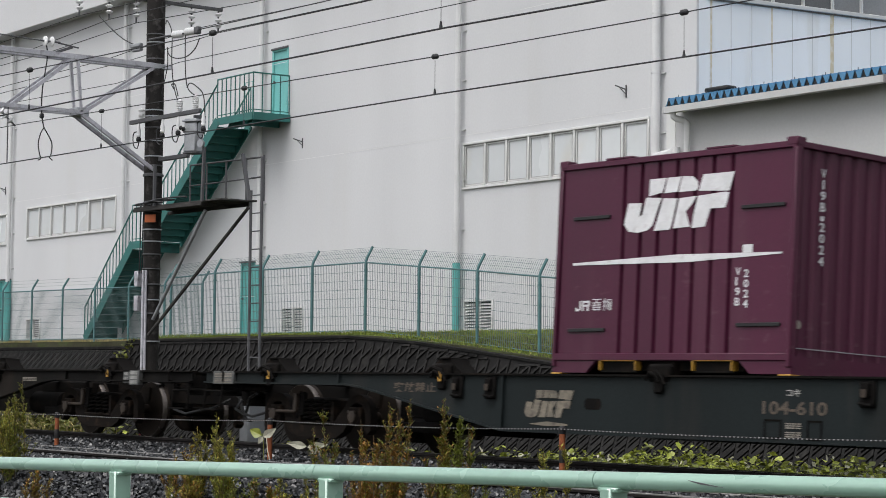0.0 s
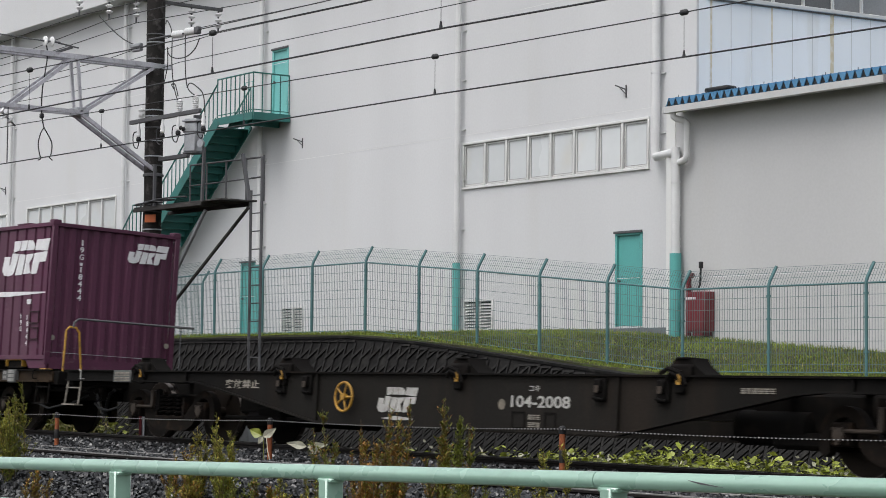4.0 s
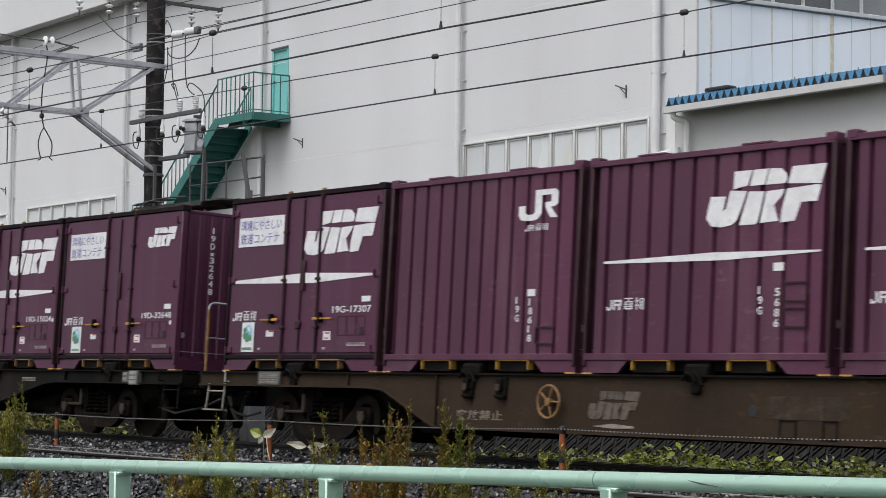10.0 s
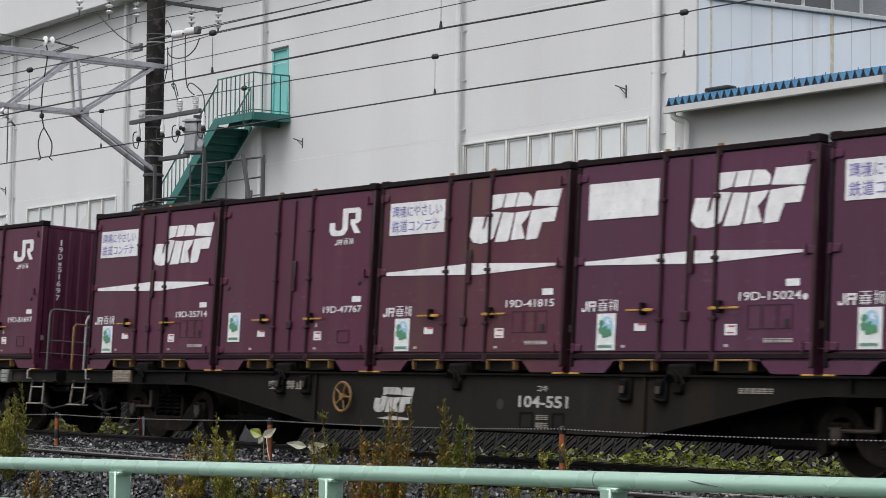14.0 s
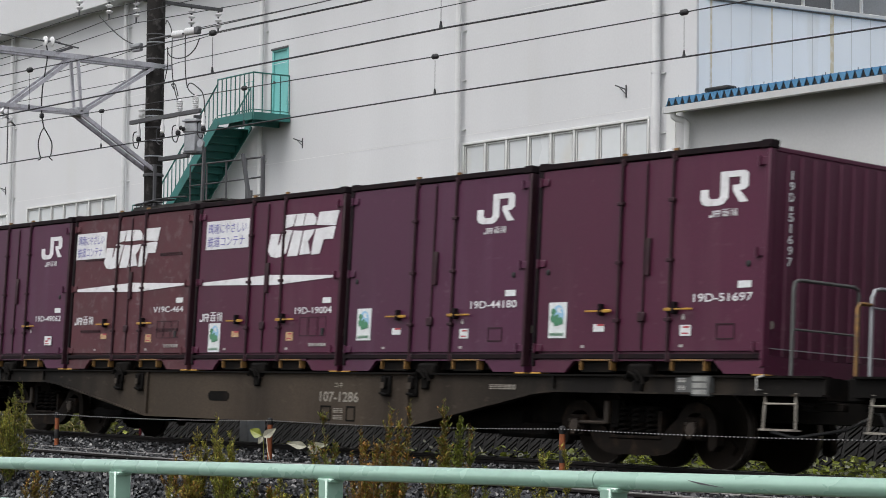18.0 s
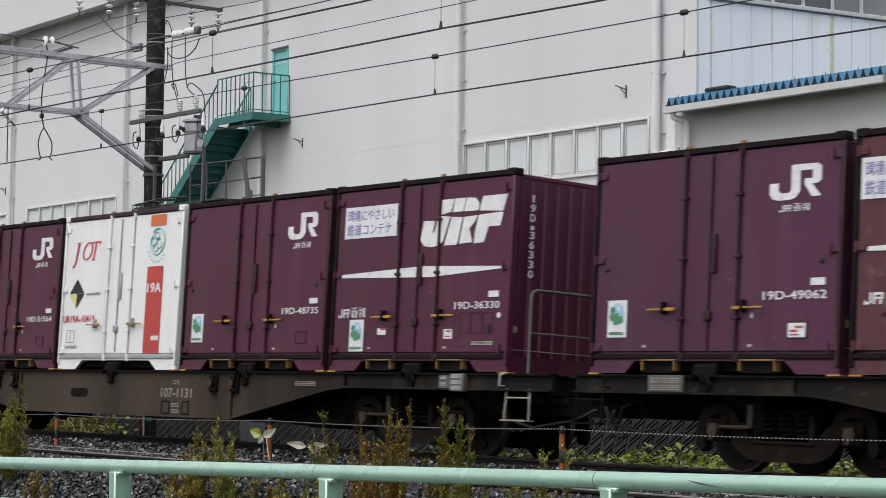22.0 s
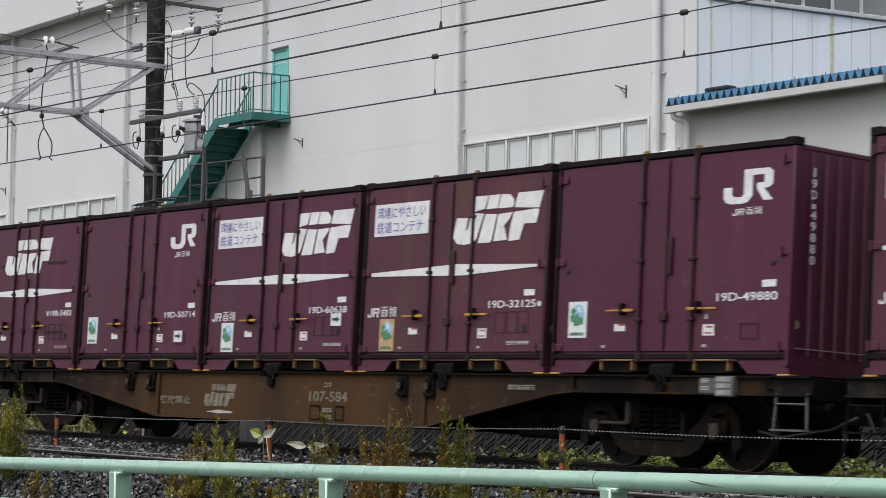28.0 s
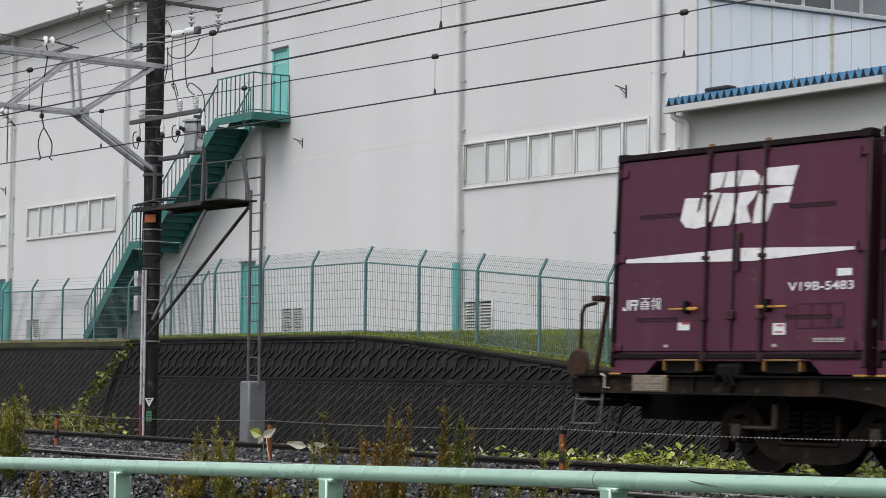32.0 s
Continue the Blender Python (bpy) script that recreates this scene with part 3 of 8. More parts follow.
def steel_door(u0, u1, z0, z1, root, side=1):
    paint = "pale_teal" if z0 > 8 else "teal"
    d = part("door", MB().box(u0 + 0.05, u1 - 0.05, 0.03, 0.07, z0 + 0.01, z1 - 0.05, 0.006), paint, root, "plain teal steel door, shut")
    part("door_frame", MB().box(u0 - 0.02, u0 + 0.05, -0.02, 0.09, z0, z1, 0.006).box(u1 - 0.05, u1 + 0.02, -0.02, 0.09, z0, z1, 0.006).box(u0 - 0.02, u1 + 0.02, -0.02, 0.09, z1 - 0.05, z1 + 0.02, 0.006), paint, d)
    part("door_head", MB().box(u0 - 0.03, u1 + 0.03, -0.06, -0.021, z1 + 0.0, z1 + 0.05), "galv_dark", d, "dark drip strip over the door")
    hx = u0 + 0.13 if side > 0 else u1 - 0.13
    part("door_handle", MB().lathe([(0.03, -0.05), (0.03, -0.02), (0.012, -0.02), (0.012, 0.03)], (hx, 0.0, z0 + 1.0), (0, 1, 0), 10), "galv_dark", d)
    for zz in (z0 + 0.3, z0 + 1.0, z1 - 0.35):
        part("hinge", MB().tube([(u1 - 0.05, 0.0, zz), (u1 - 0.05, 0.0, zz + 0.13)], 0.018, 8), "black_paint", d)


for i, d in enumerate(DOORS):
    steel_door(*d, factory)


def louvre(u0, u1, z0, z1, root):
    fr = part("louvre", MB().box(u0 - 0.04, u0 + 0.02, -0.04, 0.06, z0 - 0.04, z1 + 0.04, 0.006).box(u1 - 0.02, u1 + 0.04, -0.04, 0.06, z0 - 0.04, z1 + 0.04, 0.006)
              .box(u0, u1, -0.04, 0.06, z0 - 0.04, z0 + 0.01).box(u0, u1, -0.04, 0.06, z1 - 0.01, z1 + 0.04).box((u0 + u1) / 2 - 0.025, (u0 + u1) / 2 + 0.025, -0.03, 0.06, z0, z1), "alu", root, "white ventilation louvre")
    part("louvre_backing", MB().box(u0, u1, 0.10, 0.12, z0, z1), "black_paint", fr)
    n = 9
    me = MB().prism([(-0.02, 0), (0.0, 0.0), (0.07, 0.055), (0.05, 0.055)], "x", u0 + 0.02, u1 - 0.02).mesh("slat", M["alu"])
    for i in range(n):
        part("slat", me, "alu", fr, m=pose(0, 0, z0 + 0.02 + i * (z1 - z0 - 0.05) / n))


for lv in LOUVRES:
    louvre(*lv, factory)


def downpipe(u, z0, z1, root, teal_to=4.05, r=0.10):
    p = part("downpipe", MB().tube([(u, -0.16, z1), (u, -0.16, teal_to)], r * 0.72, 14), "pipe_white", root, "white plastic downpipe")
    if teal_to > z0:
        part("pipe_guard", MB().tube([(u, -0.16, teal_to), (u, -0.16, z0)], r * 0.95, 14), "teal", p, "teal steel guard round the foot of the pipe")
    z = z1 - 0.8
    while z > teal_to + 0.2:
        part("pipe_bracket", MB().tube([(u, -0.16, z), (u, -0.16, z + 0.04)], r * 0.79, 12).box(u - 0.015, u + 0.14, -0.05, 0.0, z, z + 0.03), "pipe_white", p)
        z -= 1.22
    return p


for u, tt in ((-32.62, 4.11), (-23.99, 2.1), (-15.58, 4.07), (-6.13, 3.77), (-41.0, 4.1)):
    downpipe(u, 2.0, 12.7, factory, tt)
# The pipe at the annex jogs across to the corner.
jp = part("downpipe", MB().tube([(1.14, -0.16, 12.7), (1.14, -0.16, 5.92), (1.15, -0.17, 5.82), (1.22, -0.2, 5.78), (2.4, -0.74, 5.74)], 0.095, 14), "pipe_white", factory, "white plastic downpipe with a jog")
for z in (6.3, 7.6, 8.9, 10.2):
    part("pipe_bracket", MB().tube([(1.14, -0.16, z), (1.14, -0.16, z + 0.04)], 0.105, 12).box(1.14, 1.3, -0.05, 0.0, z, z + 0.03), "pipe_white", jp)
for u, z in ((-13.55, 7.35), (-0.01, 7.35), (-33.3, 7.35)):
    part("lamp_bracket", MB().box(u - 0.015, u + 0.015, -0.025, 0.0, z - 0.14, z + 0.14).tube([(u, -0.03, z + 0.04), (u - 0.09, -0.26, z + 0.12)], 0.015, 8).tube([(u, -0.03, z - 0.06), (u - 0.06, -0.16, z + 0.08)], 0.011, 8), "galv_dark", factory, "small dark empty wall bracket")

# The side wing behind the annex: pale blue panels and a dark window band.
wing = thing("factory_wing", "pale blue panelled factory wing with a dark window band", "building", m=BUILDING @ pose(2.24, 0.0, 0, 0, 0, -5.4))
WB0, WB1 = 9.22, 10.4
part("wing_wall", MB().box(-0.2, 0, 0, 0.4, 5.0, 12.5).box(-0.2, 0, 0.4, 26, 5.0, WB0).box(-0.2, 0, 0.4, 26, WB1, 12.5), "wing_blue", wing)
for i in range(44):
    part("panel_rib", MB().box(0.0, 0.008, 0.36 + i * 0.565, 0.375 + i * 0.565, 5.0, WB0 - 0.1), "pipe_white", wing)
part("corner_trim", MB().box(-0.012, 0.012, 0.0, 0.06, 5.0, 12.5), "pipe_white", wing)
wb = part("window_band", MB().box(-0.03, 0.07, 0.3, 26, WB0 - 0.09, WB0, 0.01), "alu", wing, "long window band with brown panes")
part("window_head", MB().box(-0.03, 0.06, 0.3, 26, WB1, WB1 + 0.08, 0.01), "alu", wb)
part("sill_shadow_gap", MB().box(0.0, 0.03, 0.3, 26, WB0 - 0.12, WB0 - 0.09), "brown_frame", wb)
for i in range(28):
    y = 0.355 + i * 0.845
    part("mullion", MB().box(-0.04, 0.05, y, y + 0.06, WB0, WB1, 0.01), "alu", wb)
    part("sash", MB().box(-0.03, 0.02, y + 0.06, y + 0.085, WB0, WB1), "brown_frame", wb)
    part("pane", MB().box(-0.03, -0.015, y + 0.085, y + 0.845, WB0, WB1), "dark_glass", wb, "dark glass pane")

for y0, h, wd in ((0.37, 2.7, 0.05), (2.03, 1.5, 0.04), (3.70, 2.4, 0.11)):
    part("rust_streak", MB().prism([(y0, WB0 - 0.12), (y0 + wd, WB0 - 0.12), (y0 + wd * 0.9, WB0 - 0.1 - h * 0.7), (y0 + 0.03, WB0 - 0.1 - h), (y0 + 0.005, WB0 - 0.1 - h * 0.6)], "x", 0.009, 0.011), "rust_wash", wing, "tan rust streak below the window")
# The annex with its folded blue roof.
annex = thing("factory_annex", "low pale grey annex with a folded blue steel roof", "building", m=BUILDING)
# Runs on unseen to 70, added so container ends reflect less sky.
part("annex_wall", MB().box(2.28, 70, -0.6, -0.4, 1.2, 6.68), "annex_grey", annex)
part("corner_post", MB().box(2.0, 2.28, -0.63, -0.4, 1.2, 6.66, 0.01), "container_white", annex, "bright white corner post")
part("annex_side", MB().box(2.0, 2.2, -0.4, -0.004, 1.2, 6.5), "annex_grey", annex)
part("annex_plinth", MB().box(2.0, 70, -0.62, -0.604, 1.2, 1.78, 0.004), "annex_grey", annex)
part("joint", MB().box(2.3, 24, -0.604, -0.6, 3.1, 3.115), "pipe_white", annex)
gut = MB()
gut.prism([(-1.12, 0.13), (-1.10, 0.0), (-0.93, 0.0), (-0.91, 0.13), (-0.93, 0.13), (-0.95, 0.025), (-1.075, 0.025), (-1.095, 0.13)], "x", 0, 6.05)
gt = part("gutter", gut, "pipe_white", annex, "white box gutter", pose(2.45, 0, 6.53))
part("end_cap", MB().prism([(-1.13, 0.135), (-1.11, -0.005), (-0.92, -0.005), (-0.90, 0.135)], "x", 6.05, 6.08), "sash_grey", gt, "grey gutter end cap")
part("end_cap", MB().prism([(-1.13, 0.135), (-1.11, -0.005), (-0.92, -0.005), (-0.90, 0.135)], "x", -0.03, 0.0), "pipe_white", gt)
for i in range(8):
    part("gutter_strap", MB().box(0.35 + i * 0.76, 0.37 + i * 0.76, -1.122, -0.9, 0.128, 0.136), "galv_dark", gt)
part("fascia", MB().box(2.47, 8.45, -0.90, -0.62, 6.60, 6.68), "annex_grey", annex)
NT = 29
zz = []
for i in range(NT):
    x = i * 0.208
    zz += [(x, 0.0), (x + 0.022, 0.0), (x + 0.09, 0.155), (x + 0.115, 0.155), (x + 0.186, 0.0)]
rv = [(x, y, z + 0.012 * k) for k, y in ((0, -1.04), (10, 9.0)) for x, z in zz]
rf = [(i, i + 1, len(zz) + i + 1, len(zz) + i) for i in range(len(zz) - 1)]
me = raw_mesh("folded_roof", rv, rf, M["roof_blue"])
ro = part("folded_roof", me, "roof_blue", annex, "folded blue steel roof sheet", pose(2.43, 0, 6.69))
ro.modifiers.new("thickness", "SOLIDIFY").thickness = 0.012
for i in range(NT):
    # Black plates paint in the shade of the open ridge ends.
    part("eaves_closer", shared("eaves_closer:all", lambda: MB().prism([(0.03, 0.004), (0.092, 0.142), (0.112, 0.142), (0.178, 0.004)], "y", -1.02, -1.01), "black_paint"), "black_paint", annex, "", pose(2.43 + i * 0.208, 0, 6.69))
    part("valley_stop", shared("valley_stop:all", lambda: MB().prism([(0.181, 0.004), (0.229, 0.004), (0.296, 0.148), (0.118, 0.148)], "y", -1.036, -1.026), "roof_blue"), "roof_blue", annex, "", pose(2.43 + i * 0.208, 0, 6.69))
    if i % 4 == 1:
        part("roof_bolt", shared("roof_bolt:all", lambda: MB().tube([(0.102, -0.95, 0.14), (0.102, -0.95, 0.21)], 0.008, 6), "galv_dark"), "galv_dark", annex, "", pose(2.43 + i * 0.208, 0, 6.69))
# Black box puts in the shade of the gap at the roof edge.
part("dark_gap", MB().box(2.85, 3.55, -0.35, -0.05, 6.98, 7.08, 0.03), "black_paint", annex, "black box standing in for the shaded gap at the roof edge")
pp = part("downpipe", MB().tube([(2.62, -1.0, 6.56), (2.62, -1.0, 6.46), (2.66, -0.94, 6.41), (2.74, -0.82, 6.38), (2.79, -0.76, 6.32), (2.79, -0.76, 5.66), (2.73, -0.76, 5.56), (2.55, -0.76, 5.52)], 0.07, 12), "pipe_white", annex, "white elbow downpipe from the gutter")
part("main_pipe", MB().tube([(2.45, -0.76, 5.84), (2.45, -0.76, 3.62)], 0.095, 14), "pipe_white", pp)
part("pipe_guard", MB().tube([(2.45, -0.76, 3.62), (2.45, -0.76, 1.7)], 0.125, 14), "teal", pp, "teal steel guard round the foot of the pipe")
for z in (5.1, 4.4, 3.9, 3.75):
    part("pipe_bracket", MB().tube([(2.45, -0.76, z), (2.45, -0.76, z + 0.035)], 0.105, 12), "pipe_white", pp)
hb = thing("hose_cabinet", "dark red steel hose cabinet on the annex wall", "cabinet", m=BUILDING @ pose(3.29, -0.61, 0))
part("cabinet_body", MB().box(-0.37, 0.20, -0.28, 0.0, 1.98, 2.80, 0.012), "box_red", hb)
part("cabinet_door", MB().box(-0.345, 0.175, -0.30, -0.281, 2.01, 2.77, 0.006), "box_red", hb)
part("cabinet_foot", MB().box(-0.2, 0.1, -0.25, 0.0, 1.9, 1.98), "box_red", hb)
part("sign", MB().box(-0.34, -0.06, -0.306, -0.301, 2.64, 2.69), "white_paint", hb, "small white lettering bars")
hyd = thing("standpipe", "dark red standpipe with a black valve", "pipe", m=BUILDING @ pose(2.85, -0.75, 0))
part("riser", MB().tube([(0, 0, 1.9), (0, 0, 3.08), (0.05, 0, 3.16), (0.12, 0, 3.14)], 0.055, 10), "box_red", hyd)
part("valve_arm", MB().tube([(0.0, 0, 2.88), (0.28, 0, 2.86), (0.34, 0, 2.95), (0.36, 0, 3.3)], 0.022, 8).box(0.33, 0.40, -0.04, 0.04, 3.28, 3.42, 0.01), "black_paint", hyd)

# ---- outside staircase on the factory wall ----
stair = thing("outside_staircase", "teal steel outside staircase with a landing and thin railings", "staircase", m=BUILDING)
OUT, INN = -1.2, -0.12
TOPU, TOPZ = -16.2, 8.16
FL = [(-16.2, 8.16, -20.25, 4.92), (-21.25, 4.92, -24.35, 2.06)]
part("top_landing", MB().box(TOPU, -14.22, OUT, -0.02, TOPZ - 0.05, TOPZ, 0.004), "dark_teal", stair)
part("landing_fascia", MB().box(TOPU, -14.22, OUT - 0.02, OUT, TOPZ - 0.18, TOPZ + 0.03, 0.004).box(-14.22, -14.19, OUT, -0.02, TOPZ - 0.18, TOPZ + 0.03, 0.004), "dark_teal", stair)
part("landing_beam", MB().box(-15.9, -14.6, OUT + 0.2, OUT + 0.3, TOPZ - 0.27, TOPZ - 0.05).box(-14.9, -14.8, OUT + 0.1, 0, TOPZ - 0.27, TOPZ - 0.05), "dark_teal", stair)
part("mid_landing", MB().box(-21.25, -20.25, OUT, -0.02, 4.87, 4.92, 0.004).box(-21.3, -20.2, OUT - 0.02, OUT, 4.72, 4.95, 0.004).box(-20.6, -20.5, OUT, 0, 4.62, 4.87), "dark_teal", stair)
for ua, za, ub, zb in FL:
    n = int((za - zb) / 0.185)
    for w in (OUT, INN):
        a, b = Vector((ua, w, za - 0.06)), Vector((ub, w, zb - 0.02))
        part("stringer", MB().beam(a, b, 0.025, 0.30), "dark_teal", stair)
    me = MB().box(-0.14, 0.14, OUT + 0.015, INN - 0.015, -0.03, 0.0, 0.004).mesh("tread", M["dark_teal"])
    rise = MB().box(-0.012, 0.0, OUT + 0.015, INN - 0.015, -0.19, -0.025).mesh("riser", M["dark_teal"])
    for i in range(1, n):
        k = i / n
        part("tread", me, "dark_teal", stair, m=pose(ua + (ub - ua) * k, 0, za + (zb - za) * k))
        part("riser", rise, "dark_teal", stair, m=pose(ua + (ub - ua) * k - 0.115, 0, za + (zb - za) * k))
    for w in (OUT, INN):
        part("handrail", MB().tube([(ua, w, za + 1.0), (ub, w, zb + 1.0), (ub, w, zb)], 0.022, 8), "dark_teal", stair)
        for i in range(0, 2 * n, 1):
            k = i / (2 * n)
            part("baluster", shared("baluster:s", lambda: MB().box(-0.011, 0.011, -0.011, 0.011, 0, 1.0), "dark_teal"), "dark_teal", stair, m=pose(ua + (ub - ua) * k, w, za + (zb - za) * k)) if i % 2 == 0 else None
for a, b in (((-16.2, OUT), (-14.22, OUT)), ((-14.22, OUT), (-14.22, -0.05)), ((-21.25, OUT), (-20.25, OUT))):
    z = TOPZ if a[0] > -19 else 4.92
    part("handrail", MB().tube([(*a, z + 1.12), (*b, z + 1.12)], 0.022, 8), "dark_teal", stair)
    part("lower_rail", MB().tube([(*a, z + 0.1), (*b, z + 0.1)], 0.014, 6), "dark_teal", stair)
    n = max(3, int((Vector(a) - Vector(b)).length / 0.24))
    for i in range(n + 1):
        k = i / n
        part("baluster", shared("baluster:l", lambda: MB().box(-0.012, 0.012, -0.012, 0.012, 0, 1.12), "dark_teal"), "dark_teal", stair, m=pose(a[0] + (b[0] - a[0]) * k, a[1] + (b[1] - a[1]) * k, z))
part("landing_gate", MB().tube([(-15.2, -0.9, TOPZ), (-15.2, -0.9, TOPZ + 0.95), (-14.75, -0.9, TOPZ + 0.95), (-14.75, -0.9, TOPZ)], 0.02, 6), "teal", stair)

# ---- mesh fence on the retaining wall ----
def fence_run(points, name, label, tip, mesh_top):
    """points: (x, y, ground, rail height) of each post."""
    f = thing(name, label, "fence")
    for (x, y, g, r) in points:
        part("post", MB().tube([(x, y, g - 0.15), (x, y, r + 0.02), (x + 0.012, y + 0.02, r + 0.10), (x + 0.05, y + tip, r + 0.36)], 0.031, 10), "fence_green", f)
        for q in (0.25, 0.62, 0.88):
            part("clamp", MB().tube([(x, y, g + (r - g) * q), (x, y, g + (r - g) * q + 0.035)], 0.046, 8), "fence_green", f)
    for (xa, ya, ga, ra), (xb, yb, gb, rb) in zip(points, points[1:]):
        part("top_rail", MB().tube([(xa, ya, ra), (xb, yb, rb)], 0.017, 8), "fence_green", f)
        part("bottom_rail", MB().tube([(xa, ya, ga + 0.06), (xb, yb, gb + 0.06)], 0.012, 6), "fence_green", f)
        mb = MB()
        n = max(4, int(math.hypot(xb - xa, yb - ya) / 0.062))
        for i in range(1, n):
            k = i / n
            x, y = xa + (xb - xa) * k, ya + (yb - ya) * k
            za, zb = ga + (gb - ga) * k + 0.05, ra + (rb - ra) * k
            mb.beam((x, y, za), (x, y, zb), 0.0062, 0.0062)
            if mesh_top:
                mb.beam((x, y + 0.02, zb), (x + 0.04, y + tip, zb + 0.32), 0.0055, 0.0055)
        for j in range(1, 8):
            k = j / 8
            mb.beam((xa, ya, ga + (ra - ga) * k), (xb, yb, gb + (rb - gb) * k), 0.006, 0.008)
        for k in (0.14, 0.24, 0.34):
            mb.beam((xa + 0.05 * k / 0.36, ya + tip * k / 0.36, ra + k), (xb + 0.05 * k / 0.36, yb + tip * k / 0.36, rb + k), 0.006, 0.006)
        tagged(part("wire_panel", mb, "wire_green", f, "fine green wire mesh"), kind="stuff")
    return f


FX = [-45.8, -43.7, -41.55, -39.46, -37.36, -35.4, -33.4, -31.42, -29.42, -27.37, -25.22, -23.0, -20.9, -18.8, -16.7]
FR = [(-46, 3.44), (-43.7, 3.5), (-37.35, 3.54), (-35.4, 3.38), (-33.4, 3.22), (-31.42, 3.04), (-29.42, 2.86), (-27.37, 2.67), (-16, 2.68)]
fence_run([(x, 10.05, lerp_rows(FR, x) - 1.58, lerp_rows(FR, x)) for x in FX], "mesh_fence", "green wire mesh fence with bent post tops on the bank", 0.15, True)
fence_run([(-66.1 + 2 * i, 12.4, 1.94, 3.55 - 0.012 * i) for i in range(10)], "mesh_fence", "green wire mesh fence with bent post tops, set back", 0.17, False)

# ---- catenary pole with its bracket, cross arms and insulators ----
PX, PY = -34.85, 3.1
pole = thing("catenary_pole", "dark weathered concrete catenary pole with steel bands", "utility pole", m=pose(PX, PY, 0))
part("shaft", MB().lathe([(0.16, -0.8), (0.162, 2), (0.176, 5), (0.178, 9.2)], (0, 0, 0), (0, 0, 1), 24), "pole_dark", pole)
for z in (1.62, 2.16, 2.42, 2.72, 3.02, 3.3, 3.55, 3.78, 4.12, 4.28, 4.86, 5.02, 5.2, 5.5, 5.76, 5.98, 6.1, 7.1, 7.42, 7.58):
    part("band", MB().lathe([(0.178, 0), (0.186, 0.005), (0.186, 0.022), (0.178, 0.027)], (0, 0, z), (0, 0, 1), 24), "galv" if z in (1.62, 2.42, 3.55, 3.78, 4.28, 5.2, 5.5, 5.98, 6.1, 7.42) else "galv_dark", pole)
part("reflector_plate", MB().prism([(-0.11, 0), (0.11, 0), (0.11, 0.15), (-0.11, 0.15)], "y", -0.215, -0.205), "orange_paint", pole, "orange plate", pose(0.07, 0, 3.92, 0, 0, 38))
part("sign_triangle", MB().prism([(-0.09, 0.17), (0.09, 0.17), (0.0, 0.0)], "y", -0.185, -0.177), "white_paint", pole, "white triangular sign with unreadable writing", pose(0.02, 0, 0.38, 0, 0, 57))
part("sign_bars", MB().box(-0.04, 0.04, -0.189, -0.186, 0.125, 0.145).box(-0.025, 0.025, -0.189, -0.186, 0.085, 0.1), "black_paint", pole, "", pose(0.02, 0, 0.38, 0, 0, 57))
part("green_label", MB().prism([(-0.05, 0.0), (0.05, 0.0), (0.05, 0.2), (-0.05, 0.2)], "y", -0.185, -0.177), "green_ink", pole, "small green label with bars", pose(0.02, 0, 0.10, 0, 0, 57))
part("green_bars", MB().box(-0.03, 0.03, -0.189, -0.186, 0.03, 0.05).box(-0.03, 0.03, -0.189, -0.186, 0.08, 0.10).box(-0.03, 0.03, -0.189, -0.186, 0.13, 0.15), "black_paint", pole, "", pose(0.02, 0, 0.10, 0, 0, 57))
for qx, qy, q0 in ((0.092, -0.174, -0.5), (0.055, -0.215, 0.42)):
    part("conduit", MB().tube([(qx, qy, q0), (qx, qy, 3.0)], 0.026, 10), "galv_bright", pole, "grey cable conduit")
part("conduit_foot", MB().tube([(0.055, -0.215, -0.5), (0.055, -0.215, 0.42)], 0.028, 8), "box_red", pole, "red lower end of a conduit")
for z in (2.22, 2.70):
    part("junction_box", MB().box(-0.36, -0.22, -0.18, -0.02, z, z + 0.30, 0.012), "galv_bright", pole, "small grey junction box")
for q in (-0.03, 0.02):
    part("cable", MB().tube([(-0.2, q - 0.1, 4.3), (-0.22, q - 0.1, 4.0), (-0.2, q - 0.12, 3.3), (-0.22, q - 0.12, 2.95)], 0.012, 6), "wire", pole)
# bracket across the track, in two parallel planes of angle steel
br = part("cantilever_beam", MB().box(-0.19, -0.13, -7.3, 0.28, 3.92 + 3.0, 3.92 + 3.1, 0.006).box(0.10, 0.16, -7.3, 0.28, 6.92, 7.02, 0.006), "galv_bright", pole, "galvanised cantilever bracket over the track", pose(0, 0, 0))
for dx in (-0.15, 0.13):
    part("lower_chord", MB().beam((dx, -7.3, 5.93), (dx, -1.62, 5.93), 0.05, 0.07), "galv_bright", br)
    part("brace", MB().beam((dx, -3.12, 5.93), (dx, -1.85, 6.93), 0.055, 0.07), "galv_bright", br)
    part("brace", MB().beam((dx, -1.62, 5.93), (dx, -0.1, 6.93), 0.055, 0.06), "galv_bright", br)
    part("brace", MB().beam((dx, -1.66, 5.90), (dx, 0.0, 4.90), 0.06, 0.07), "galv_bright", br)
    part("post", MB().beam((dx, -1.75, 6.92), (dx, -1.66, 5.93), 0.05, 0.05), "galv_bright", br)
for yy, zz_, zc_ in ((-6.9, 5.42, 4.74), (-3.1, 5.53, 4.86)):
    part("wire_hanger", MB().tube([(0.0, yy, 5.93), (0.0, yy, zc_)], 0.012, 6).box(-0.17, 0.15, yy - 0.03, yy + 0.03, 5.93, 5.96), "galv_dark", br, "thin hanger for the contact line")
